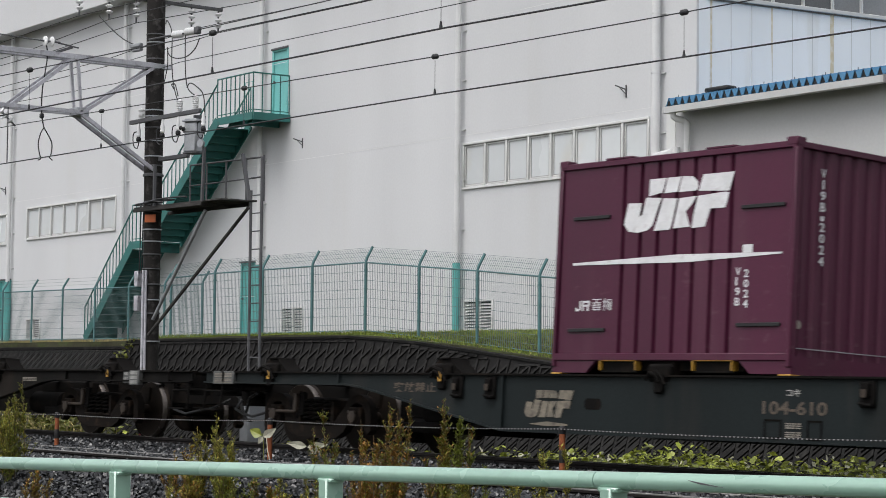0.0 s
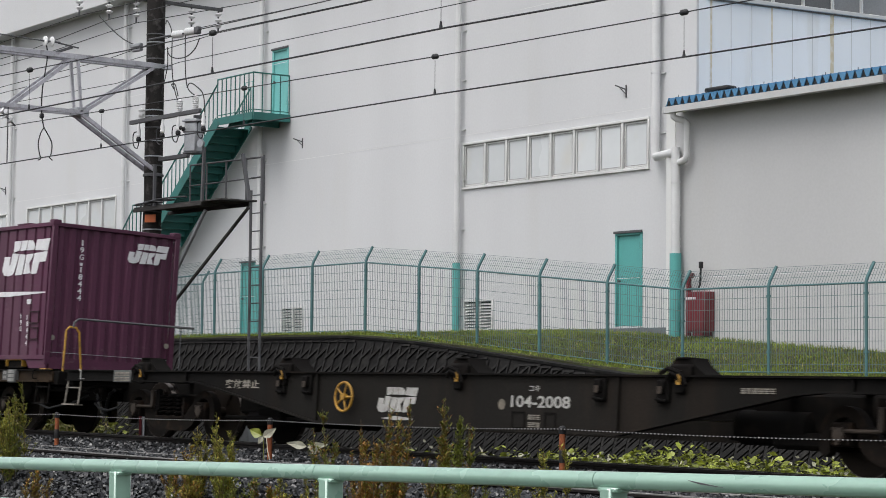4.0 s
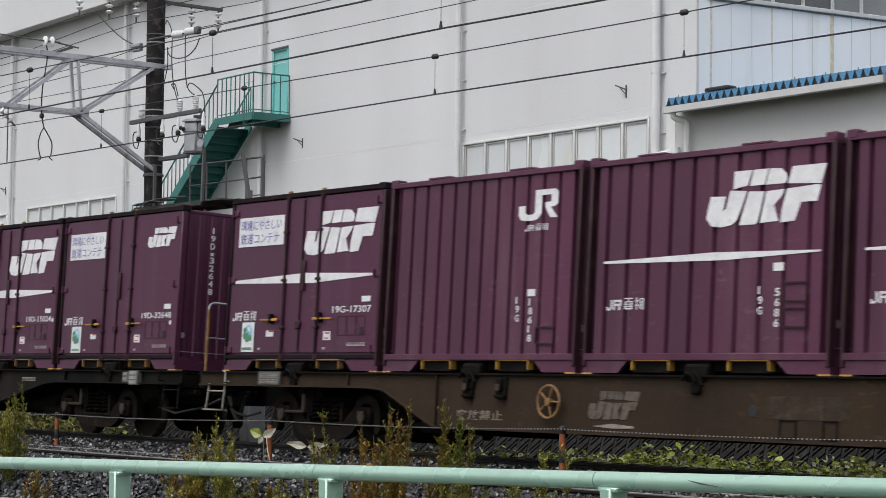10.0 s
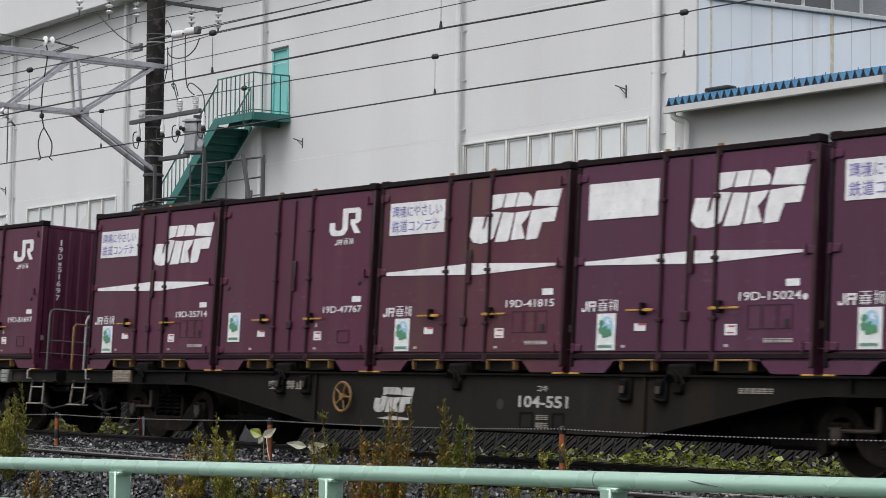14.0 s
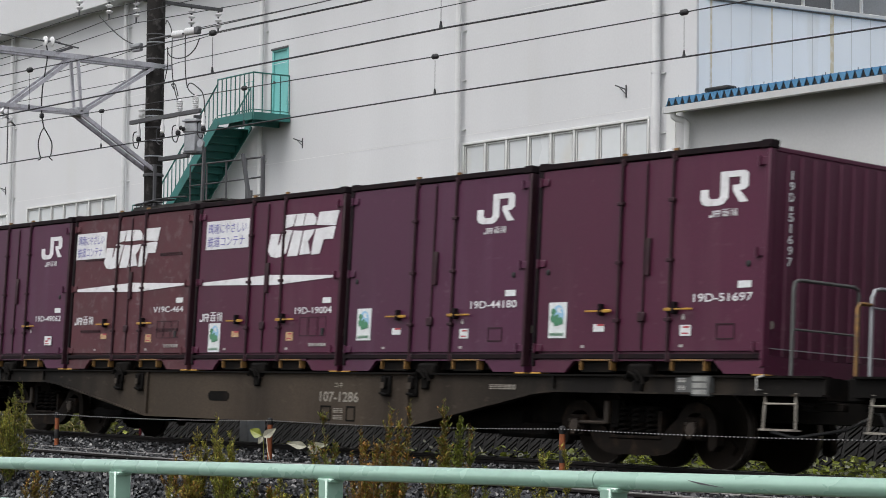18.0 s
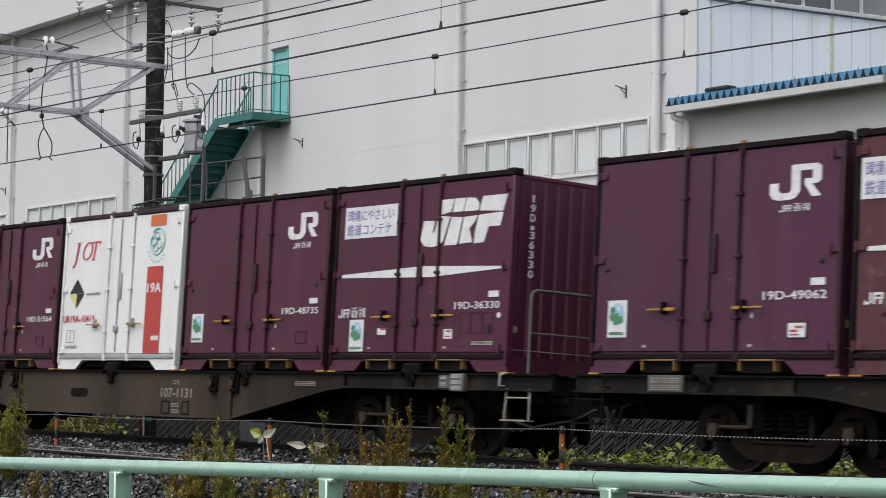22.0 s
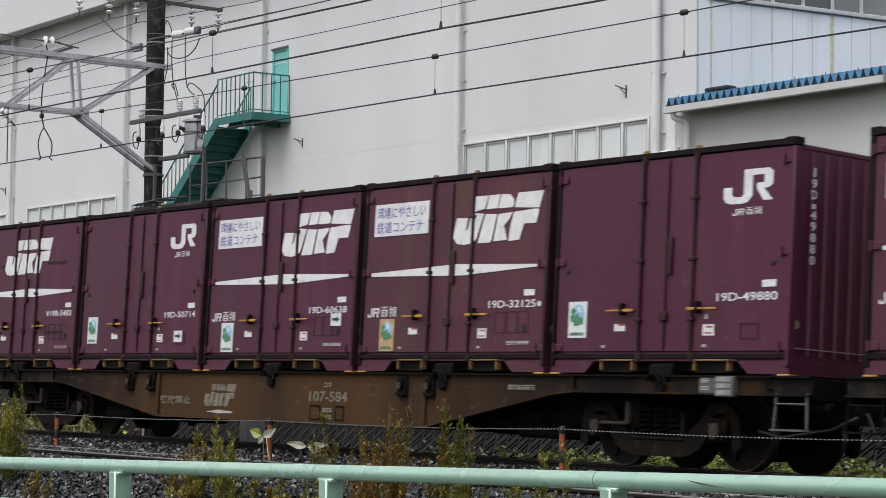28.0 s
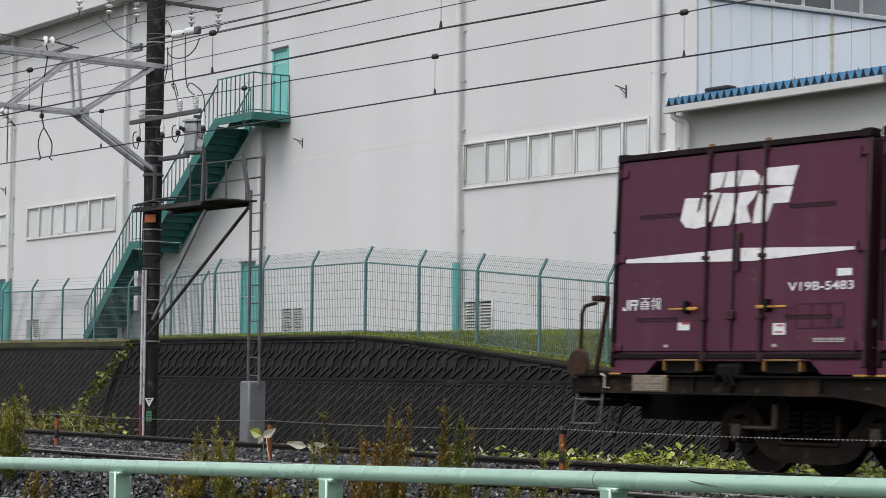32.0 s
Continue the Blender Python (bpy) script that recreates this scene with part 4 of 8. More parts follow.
part("gusset", MB().box(-0.17, 0.15, -1.76, -1.5, 5.86, 6.02, 0.01), "galv", br)
part("tie", MB().tube([(0.0, -1.45, 5.84), (0.0, -0.2, 5.08)], 0.02, 6), "galv_dark", br)
for z, high, mat in ((4.82, 0.05, "galv_dark"), (6.91, 0.10, "galv")):
    part("pole_clamp", MB().lathe([(0.190, 0), (0.205, 0.006), (0.205, high - 0.006), (0.190, high)], (0, 0, z), (0, 0, 1), 24), mat, br)


def smooth(pts):
    """A soft line through the knots."""
    sm = []
    for i in range(len(pts) - 1):
        p0, p1, p2, p3 = [Vector(pts[max(0, min(len(pts) - 1, i + k))]) for k in (-1, 0, 1, 2)]
        for s in range(5):
            t = s / 5
            sm.append(0.5 * ((2 * p1) + (p2 - p0) * t + (2 * p0 - 5 * p1 + 4 * p2 - p3) * t * t + (3 * p1 - p0 - 3 * p2 + p3) * t ** 3))
    return sm + [Vector(pts[-1])]


def disc_insulator(at, axis, n, root, pitch=0.11, r=0.085):
    """A string of porcelain discs along an axis."""
    ax = Vector(axis).normalized()
    ob = part("insulator", MB().tube([Vector(at) - ax * 0.04, Vector(at) + ax * (n * pitch + 0.06)], 0.018, 8), "galv_dark", root)
    for i in range(n):
        part("disc", MB().lathe([(0.03, 0.0), (r, 0.02), (r, 0.035), (0.04, 0.06), (0.03, 0.075)], Vector(at) + ax * (i * pitch), axis, 16), "porcelain", ob, "white porcelain disc")
    return ob


def post_insulator(at, high, root, r=0.055):
    prof = [(0.03, 0)]
    n = 6
    for i in range(n):
        z = 0.03 + i * (high - 0.06) / n
        prof += [(0.032, z), (r, z + 0.012), (r, z + 0.022), (0.032, z + 0.035)]
    prof.append((0.02, high))
    return part("insulator", MB().lathe(prof, at, (0, 0, 1), 14), "porcelain", root, "white ribbed porcelain insulator")


part("cross_arm", MB().box(-0.29, -0.22, -1.85, 1.66, 8.28, 8.345, 0.006), "galv_dark", pole, "steel cross arm across the track")
for y in (-1.54, -0.90, -0.30, 0.95, 1.57):
    disc_insulator((-0.25, y, 8.24), (0, 0, -1), 3, pole, 0.115, 0.07)
part("cross_arm", MB().box(-0.5, 2.08, -0.27, -0.20, 5.86, 5.94, 0.006), "galv_dark", pole, "steel cross arm along the track")
part("cross_arm", MB().box(-0.35, 1.22, 0.0, 0.08, 5.11, 5.19, 0.006), "galv_dark", pole, "short steel cross arm")
for x, h in ((-0.09, 0.21), (1.33, 0.25), (1.90, 0.27)):
    post_insulator((x, -0.23, 5.94), h, pole, 0.065)
for x in (-0.155, 0.74, 1.32, 2.22):
    part("cutout_switch", MB().lathe([(0.03, 0), (0.05, 0.03), (0.035, 0.08), (0.045, 0.11), (0.025, 0.2), (0.015, 0.27)], (x, -0.25, 5.59), (0, 0, 1), 12), "porcelain", pole, "white cut-out switch")
    part("cutout_base", MB().lathe([(0.035, 0), (0.05, 0.02), (0.05, 0.065), (0.03, 0.09)], (x, -0.25, 5.50), (0, 0, 1), 12).tube([(x, -0.25, 5.54), (x + 0.1, -0.3, 5.53)], 0.018, 6), "black_paint", pole)
    part("drop_lead", MB().tube(smooth([(x + 0.02, -0.25, 5.5), (x - 0.05, -0.25, 5.38), (x - 0.17, -0.25, 5.42), (x - 0.22, -0.25, 5.56), (x - 0.19, -0.25, 5.68), (x - 0.08, -0.25, 5.70)]), 0.012, 6), "wire", pole)
tr = thing("pole_transformer", "grey box-shaped transformer hung on the pole", "transformer", m=pose(PX + 1.84, PY - 0.22, 0))
part("tank", MB().box(-0.14, 0.14, -0.14, 0.14, 5.13, 5.70, 0.03), "galv", tr, "", pose(0, 0, 0, 0, 0, 25))
part("lid", MB().box(-0.165, 0.165, -0.165, 0.165, 5.70, 5.735, 0.008).box(-0.13, 0.13, -0.13, 0.13, 5.735, 5.76, 0.008), "galv", tr, "", pose(0, 0, 0, 0, 0, 25))
part("rib", MB().box(-0.15, 0.15, -0.15, 0.15, 5.50, 5.525, 0.006), "galv_dark", tr, "", pose(0, 0, 0, 0, 0, 25))
part("bottom_rim", MB().box(-0.15, 0.15, -0.15, 0.15, 5.11, 5.13, 0.006), "galv_dark", tr, "", pose(0, 0, 0, 0, 0, 25))
part("bushing", MB().lathe([(0.03, 0), (0.05, 0.03), (0.03, 0.06), (0.045, 0.09), (0.02, 0.12)], (0.0, -0.2, 5.55), (0, -1, 0.3), 10), "black_paint", tr)
part("hanger", MB().box(-0.03, 0.03, 0.0, 0.24, 5.68, 5.84, 0.005), "galv_dark", tr)
for x in (1.02, 1.48):
    disc_insulator((x, -0.2, 7.45), (1, 0, -0.05), 5, pole, 0.062, 0.075)
part("strain_link", MB().tube([(0.1, -0.2, 7.47), (1.0, -0.2, 7.45)], 0.02, 8).box(1.80, 1.95, -0.25, -0.15, 7.36, 7.50, 0.02), "galv_dark", pole)
part("wedge_clamp", MB().box(-0.52, -0.15, -0.28, -0.18, 7.36, 7.44, 0.02).tube([(-0.45, -0.23, 7.32), (-0.15, -0.23, 7.31)], 0.04, 10), "galv", pole, "grey strain clamp")
disc_insulator((-0.1, -2.35, 7.24), (0, 1, 0.0), 2, pole, 0.14, 0.095)
part("strain_rod", MB().tube([(-0.1, -5.0, 7.33), (-0.1, -2.4, 7.24)], 0.012, 6).tube([(-0.1, -2.05, 7.23), (-0.1, -1.62, 7.18)], 0.016, 6).beam((-0.1, -2.3, 6.97), (-0.1, -1.75, 7.18), 0.03, 0.05), "galv_dark", pole)
disc_insulator((-0.1, -3.22, 5.86), (0, 0.75, -0.65), 3, pole, 0.12, 0.085)
for pts in ([(0.96, -0.2, 7.41), (0.96, -0.2, 6.94), (1.04, -0.2, 6.5), (1.19, -0.2, 6.2), (1.32, -0.22, 6.18)],
            [(1.44, -0.2, 7.39), (1.46, -0.2, 6.77), (1.55, -0.2, 6.39), (1.84, -0.2, 6.2), (1.9, -0.22, 6.2)],
            [(1.95, -0.2, 7.27), (1.79, -0.2, 7.09), (1.49, -0.2, 6.98), (1.12, -0.2, 6.99), (0.85, -0.2, 7.09), (0.78, -0.2, 7.24)],
            [(0.78, -0.2, 7.24), (0.81, -0.2, 6.93), (0.74, -0.2, 6.69), (0.6, -0.2, 6.37)],
            [(1.53, -0.2, 6.38), (1.63, -0.2, 6.46), (1.84, -0.2, 6.39), (2.12, -0.2, 6.19), (2.21, -0.22, 5.8)],
            [(1.06, -0.2, 6.41), (0.97, -0.2, 6.5), (1.1, -0.2, 6.49), (1.21, -0.2, 6.26)],
            [(-1.93, -0.2, 8.21), (-1.39, -0.2, 7.86), (-0.88, -0.2, 7.59), (-0.41, -0.2, 7.42)],
            [(0.2, 0.1, 7.8), (0.76, -0.2, 7.76), (0.91, -0.2, 7.59), (0.96, -0.2, 7.44)]):
    part("jumper_cable", MB().tube(smooth(pts), 0.011, 6), "wire", pole, "slack black jumper cable")
lp = part("loop_cable", MB().tube(smooth([(-0.1, -2.42, 7.25), (-0.1, -2.32, 7.2), (-0.1, -2.27, 6.95), (-0.1, -2.36, 6.3), (-0.1, -2.36, 5.85), (-0.1, -2.31, 5.6)]), 0.012, 6), "wire", pole, "black feeder cable with a loop")
part("cable_joint", MB().lathe([(0.02, -0.05), (0.045, -0.03), (0.045, 0.03), (0.02, 0.05)], (-0.1, -2.36, 5.82), (0, 0, 1), 10), "wire", lp)
for q in ([(-2.31, 5.6), (-2.37, 5.5), (-2.42, 5.3), (-2.39, 5.1), (-2.36, 5.02), (-2.42, 4.98)], [(-2.31, 5.6), (-2.24, 5.5), (-2.14, 5.32), (-2.15, 5.12), (-2.18, 5.05), (-2.12, 5.0)]):
    part("loop_tail", MB().tube(smooth([(-0.1, a, b) for a, b in q]), 0.011, 6), "wire", lp)

# ---- working platform with ladder beside the pole ----
plat = thing("pole_platform", "dark plank platform with grey rails beside the catenary pole", "platform")
for i, y in enumerate((2.84, 3.04, 3.24, 3.44)):
    part("plank", MB().box(-35.12 + 0.06 * i, -31.98 + 0.05 * (i % 2), y, y + 0.17, 4.19, 4.222, 0.006), "plank_dark", plat)
part("bearer", MB().box(-35.1, -32.6, 2.80, 2.85, 4.125, 4.188, 0.006).box(-35.1, -32.2, 3.58, 3.63, 4.125, 4.188, 0.006).box(-32.9, -32.82, 2.85, 3.58, 4.13, 4.185), "plank_dark", plat)
for x, y in ((-33.1, 3.66), (-32.4, 3.66), (-33.8, 3.66), (-34.4, 3.66), (-31.8, 3.66)):
    part("rail_post", MB().tube([(x, y, 4.2), (x, y, 5.05)], 0.018, 8), "galv_dark", plat)
part("handrail", MB().tube([(-34.4, 3.66, 5.05), (-31.8, 3.66, 5.02)], 0.018, 8).tube([(-34.4, 3.66, 4.65), (-31.8, 3.66, 4.65)], 0.014, 8), "galv_dark", plat)
part("tall_post", MB().beam((-34.28, 2.8, 4.2), (-34.28, 2.8, 5.0), 0.05, 0.05), "galv_dark", plat)
part("tall_post", MB().beam((-32.55, 2.8, 4.2), (-32.5, 2.8, 5.2), 0.05, 0.05), "galv_dark", plat)
part("floodlight", MB().lathe([(0.03, -0.05), (0.07, 0.0), (0.075, 0.06)], (-32.5, 2.75, 5.25), (0.3, -1, 0), 14), "galv", plat, "small round lamp on a post")
part("stay", MB().beam((-32.28, 3.5, 5.1), (-32.03, 3.5, 4.2), 0.06, 0.06), "galv_dark", plat)
for x in (-31.98, -31.62):
    part("ladder_rail", MB().tube([(x, 3.5, 0.8), (x, 3.5, 4.4 if x < -31.8 else 5.0)], 0.028, 8), "galv_dark", plat)
for i in range(12):
    part("rung", shared("rung:all", lambda: MB().tube([(-31.98, 3.5, 0), (-31.62, 3.5, 0)], 0.013, 6), "galv_dark"), "galv_dark", plat, m=pose(0, 0, 1.0 + i * 0.33))
part("brace", MB().tube([(-34.62, 2.92, 1.75), (-31.98, 3.45, 4.08)], 0.032, 8), "plank_dark", plat, "black diagonal strut")
part("brace", MB().tube([(-34.45, 2.92, 2.05), (-32.75, 3.0, 4.05)], 0.034, 8), "galv", plat, "grey diagonal strut")
part("coiled_cable", MB().tube([(-34.9 + 0.30 * math.cos(t * 0.5) * (1 + 0.02 * t) + t * 0.03, 2.85 + 0.12 * math.sin(t * 0.5), 4.25 + 0.002 * t) for t in range(40)], 0.016, 6), "wire", plat)
single("platform_foundation", MB().box(-31.96, -31.65, 3.3, 3.68, -0.8, 0.90, 0.03), "concrete", "grey concrete block under the platform ladder", "foundation")

# ---- overhead wires ----
def span(x, rows):
    return lerp_rows(rows, x)


def wire_thing(name, label, rows, r=0.011):
    """rows: (x, y, z) knots from left to right."""
    mb = MB().tube(rows, r, 6)
    return single(name, mb, "wire", label, "overhead wire")


def catenary(y, zc, zm, droppers, tag):
    """A contact wire with its messenger and the droppers between."""
    c = thing("contact_line", "black contact wire hung from a messenger wire " + tag, "overhead wire")
    part("contact_wire", MB().tube([(-70, y, zc[0] + 0.05)] + [(x, y, span(x, zc[1])) for x in (-36, -28, -22, -17, -14)] + [(6, y, zc[0] - 0.1)], 0.0105, 8), "wire", c)
    mx = [-70] + list(range(-40, 8, 2))
    part("messenger_wire", MB().tube([(x, y, span(x, zm)) for x in mx], 0.0078, 6), "wire", c)
    for x in droppers:
        d = part("dropper", MB().tube([(x, y, span(x, zm) - 0.05), (x, y, span(x, zc[1]) + 0.02)], 0.0032, 5), "wire", c)
        part("dropper_weight", MB().lathe([(0.02, -0.06), (0.036, -0.04), (0.036, -0.005), (0.02, 0.0), (0.036, 0.005), (0.036, 0.04), (0.02, 0.06)], (x, y, span(x, zm)), (1, 0, 0), 12), "wire", d, "black clip")
        part("dropper_clip", MB().prism([(x - 0.02, span(x, zc[1]) + 0.0), (x + 0.02, span(x, zc[1])), (x, span(x, zc[1]) + 0.08)], "y", y - 0.012, y + 0.012), "wire", d)


catenary(0.0, (4.84, [(-36, 4.87), (-22, 4.85), (-14, 4.79)]), [(-70, 6.6), (-36, 5.56), (-33.5, 5.54), (-31.3, 5.50), (-26.8, 5.43), (-22, 5.37), (-17.25, 5.345), (-14, 5.34), (8, 5.5)], (-31.3, -26.8, -22.02, -17.25), "over the far track")
catenary(-3.8, (4.7, [(-36, 4.75), (-22, 4.72), (-17, 4.70), (-14, 4.65)]), [(-70, 6.0), (-30, 5.36), (-26.5, 5.30), (-21.6, 5.22), (-17, 5.17), (-12, 5.14), (8, 5.5)], (-26.48, -21.6, -17.05), "over the near track")
for dy, z, za, zb in ((-1.54, 7.83, 7.7, 7.76), (-0.90, 7.83, 7.61, 7.77), (-0.30, 7.83, 7.68, 7.67), (0.95, 7.84, 7.63, 7.78), (1.57, 7.84, 7.69, 7.80)):
    wire_thing("feeder_wire", "black feeder wire carried by the pole insulators", [(-75, PY + dy, 8.2), (-52, PY + dy, za - 0.2), (-38.6, PY + dy, za), (PX - 0.25, PY + dy, z), (-31, PY + dy, zb), (-20, PY + dy, zb - 0.1), (5, PY + dy, z + 0.9)], 0.0078)
wire_thing("feeder_wire", "black feeder wire strained off at the pole", [(-33.3, 2.9, 7.44), (-20, 2.9, 7.35), (5, 2.9, 7.9)], 0.010)
wire_thing("earth_wire", "thin black wire beside the bracket", [(-70, 3.0, 7.2), (-36, 2.9, 6.75), (-33.6, 2.9, 6.9), (-20, 2.9, 6.85), (5, 2.9, 7.1)], 0.007)

# ---- rope on rusty stakes between the tracks ----
rope_lift = lambda x: 0.0073 * (x + 22.5)
SX = [-35.0, -29.06, -23.07, -17.22, -11.3, -5.4]
for x in SX:
    st = thing("track_stake", "rusty orange steel stake with black bands", "stake", "stakes between the tracks", m=pose(x, -1.9, rope_lift(x)))
    part("shaft", MB().tube([(0, 0, -0.35), (0, 0, 0.40)], 0.034, 12), "rust", st)
    if x != -23.07:
        part("black_band", MB().lathe([(0.035, 0.05), (0.0365, 0.055), (0.0365, 0.185), (0.035, 0.19)], (0, 0, 0), (0, 0, 1), 12), "black_paint", st)
    part("cap", MB().lathe([(0.036, 0.37), (0.04, 0.38), (0.04, 0.44), (0.02, 0.46)], (0, 0, 0), (0, 0, 1), 12), "black_paint", st)
rp = [(-60, -1.9, 0.16)]
for a, b in zip(SX, SX[1:]):
    for k in range(8):
        t = k / 8
        rp.append((a + (b - a) * t, -1.935, 0.425 + rope_lift(a + (b - a) * t) - 0.06 * 4 * t * (1 - t) * 0.5))
tw = thing("barrier_rope", "thin twisted black and white rope along the stakes", "rope")
part("rope_core", MB().tube(rp + [(0, -1.935, 0.55)], 0.006, 6), "black_paint", tw)
bt = MB()
for (xa, ya, za), (xb, yb, zb) in zip(rp[1:], rp[2:]):
    n = max(2, int((xb - xa) / 0.055))
    for i in range(n):
        t = (i + 0.25) / n
        t2 = (i + 0.65) / n
        bt.beam((xa + (xb - xa) * t, ya - 0.001, za + (zb - za) * t), (xa + (xb - xa) * t2, ya - 0.001, za + (zb - za) * t2), 0.011, 0.011)
tagged(part("rope_strand", bt, "rope", tw, "pale strands of the rope"), kind="stuff")

# ---- pale green guard rail beside the road ----
gr = thing("guard_rail", "pale mint green pipe guard rail beside the road", "guard rail")
gx = lambda x: (x, -11.12 + 0.039 * (x + 8.61), 0.552 + 0.0247 * (x + 8.61))
SEAMS = [-16.7, -12.67, -8.673, -6.66, -2.6, 1.4]
for a, b in zip(SEAMS, SEAMS[1:]):
    p0, p1 = Vector(gx(a + 0.002)), Vector(gx(b - 0.002))
    part("top_pipe", MB().tube([p0, p0.lerp(p1, 0.5), p1], 0.0385, 24), "mint", gr)
    q = Vector((0, 0, -0.245))
    part("lower_pipe", MB().tube([p0 + q, p1 + q], 0.030, 16), "mint", gr)
    part("bottom_pipe", MB().tube([p0 + q * 2, p1 + q * 2], 0.030, 16), "mint", gr)
for i in range(-3, 5):
    x, y, z = gx(-8.57 + 2.0 * i)
    part("post", MB().box(x - 0.036, x + 0.036, y - 0.055, y + 0.055, -0.5, z - 0.03, 0.008), "mint", gr)
    part("saddle", MB().box(x - 0.06, x + 0.06, y - 0.045, y + 0.045, z - 0.05, z - 0.028, 0.006), "mint", gr)
x, y, z = gx(-6.05)
part("scratch", MB().prism([(x - 0.06, z + 0.012), (x + 0.16, z - 0.012), (x + 0.02, z - 0.004), (x - 0.03, z + 0.004)], "y", y - 0.0395, y - 0.036), "galv_dark", gr, "dark scratch in the paint")

# ---- the train ----
SPEED, CANT = 4.107, 2.917
RIDE = []          # (thing, x at 16 s, height over the rails)
WHEELS = []


def train_pose(x, z):
    return pose(x, 0, 0, -CANT, 0, 0) @ Matrix.Translation((0, 0, z))


def letters_logo(w, h):
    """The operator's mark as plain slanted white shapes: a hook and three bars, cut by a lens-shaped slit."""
    at = lambda a, b: (a / 1.70 * w, b / 0.58 * h)
    polys = [[at(*q) for q in p] for p in (
        ((0.40, 0.58), (0.66, 0.58), (0.60, 0.42), (0.39, 0.39)),
        ((0.68, 0.58), (0.89, 0.58), (0.84, 0.415), (0.63, 0.41)),
        ((0.91, 0.58), (1.07, 0.57), (1.15, 0.51), (1.16, 0.45), (1.13, 0.41), (0.86, 0.41)),
        ((1.23, 0.58), (1.70, 0.58), (1.63, 0.38), (1.58, 0.38), (1.17, 0.405)),
        ((0.35, 0.38), (0.59, 0.36), (0.46, 0.06), (0.38, 0.01), (0.23, -0.01), (0.08, 0.01), (0.0, 0.09), (0.01, 0.15), (0.06, 0.33), (0.28, 0.32), (0.24, 0.16), (0.29, 0.19)),
        ((0.62, 0.355), (0.84, 0.34), (0.76, 0.04), (0.73, 0.0), (0.49, 0.0)),
        ((0.87, 0.34), (1.13, 0.35), (1.09, 0.28), (0.98, 0.19), (1.05, 0.02), (0.79, 0.01)),
        ((1.16, 0.35), (1.57, 0.37), (1.63, 0.36), (1.58, 0.20), (1.36, 0.20), (1.28, 0.01), (1.08, 0.0), (1.10, 0.15)))]
    mb = MB()
    for q in polys:
        mb.prism(q, "y", -0.004, 0.0)
    return mb


def company_mark(w, h):
    """The second mark: a hook joined to a looped bar, as plain strokes."""
    s = 0.17 * w
    mb = MB()
    mb.prism([(0, 0.5 * h), (s, 0.5 * h), (s, 0.28 * h), (1.3 * s, 0.2 * h), (0.38 * w, 0.2 * h), (0.42 * w, 0.28 * h), (0.42 * w, h), (0.42 * w + s, h), (0.42 * w + s, 0.22 * h), (0.5 * w, 0.05 * h), (0.4 * w, 0), (0.16 * w, 0), (0.05 * w, 0.06 * h), (0, 0.2 * h)], "y", -0.004, 0)
    mb.prism([(0.42 * w + s, h), (0.92 * w, h), (w, 0.9 * h), (w, 0.52 * h), (0.92 * w, 0.42 * h), (0.68 * w, 0.42 * h), (0.68 * w, 0.58 * h), (0.83 * w, 0.58 * h), (0.83 * w, 0.82 * h), (0.42 * w + s, 0.82 * h)], "y", -0.004, 0)
    mb.prism([(0.68 * w, 0.42 * h), (0.82 * w, 0.42 * h), (w, 0.06 * h), (0.82 * w, 0.06 * h)], "y", -0.004, 0)
    return mb


def bars(w, h, n):
    """Small unreadable writing as plain bars: three level strokes for each sign."""
    mb = MB()
    s = w / n
    for i in range(n):
        for k in range(3):
            mb.box(i * s, i * s + 0.82 * s, -0.004, 0, h * 0.36 * k, h * (0.36 * k + 0.23))
    return mb


def name_strokes(w, h):
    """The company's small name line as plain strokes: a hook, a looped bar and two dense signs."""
    mb = MB()
    g, t = w / 4.1, h * 0.17
    bar = lambda x0, x1, z0, z1: mb.box(x0, x1, -0.004, 0, z0, z1)
    bar(0.42 * g, 0.42 * g + t, 0.12 * h, 0.85 * h)
    bar(0.0, 0.42 * g, 0.0, t)
    bar(0.0, 0.8 * t, t, 0.3 * h)
    bar(0.72 * g, 0.72 * g + t, 0.0, 0.85 * h)
    bar(0.72 * g + t, 1.4 * g, 0.85 * h - t, 0.85 * h)
    bar(0.72 * g + t, 1.4 * g, 0.36 * h, 0.36 * h + t)
    bar(1.4 * g, 1.4 * g + t, 0.36 * h, 0.85 * h)
    bar(1.25 * g, 1.25 * g + 1.2 * t, 0.0, 0.33 * h)
    for k, levels, ups in ((1.85, (0.08, 0.26, 0.44, 0.62, 0.9), ((0.18, 0.1, 0.66), (0.74, 0.1, 0.66), (0.46, 0.64, 0.98), (0.30, 0.0, 0.1), (0.66, 0.0, 0.1))),
                           (3.0, (0.34, 0.68), ((0.18, 0.0, 1.0), (0.52, 0.1, 0.86), (0.70, 0.04, 0.7), (0.88, 0.0, 0.84)))):
        for z in levels:
            bar(k * g, (k + (0.92 if len(levels) > 3 else 0.4)) * g, z * h, (z + 0.07) * h)
        for x, za, zb in ups:
            bar((k + x - 0.04) * g, (k + x + 0.04) * g, za * h, zb * h)
    bar(3.5 * g, 3.92 * g, 0.84 * h, 0.92 * h)
    return mb


def stripe(w):
    q = [(-w / 2, 0.02), (0.03 * w, 0.08), (w / 2, 0.03), (w / 2, 0.0), (0.08 * w, -0.065), (-w / 2, -0.022)]
    return MB().prism(q, "y", -0.004, 0)


HL, HW, CH = 1.86, 1.225, 2.5


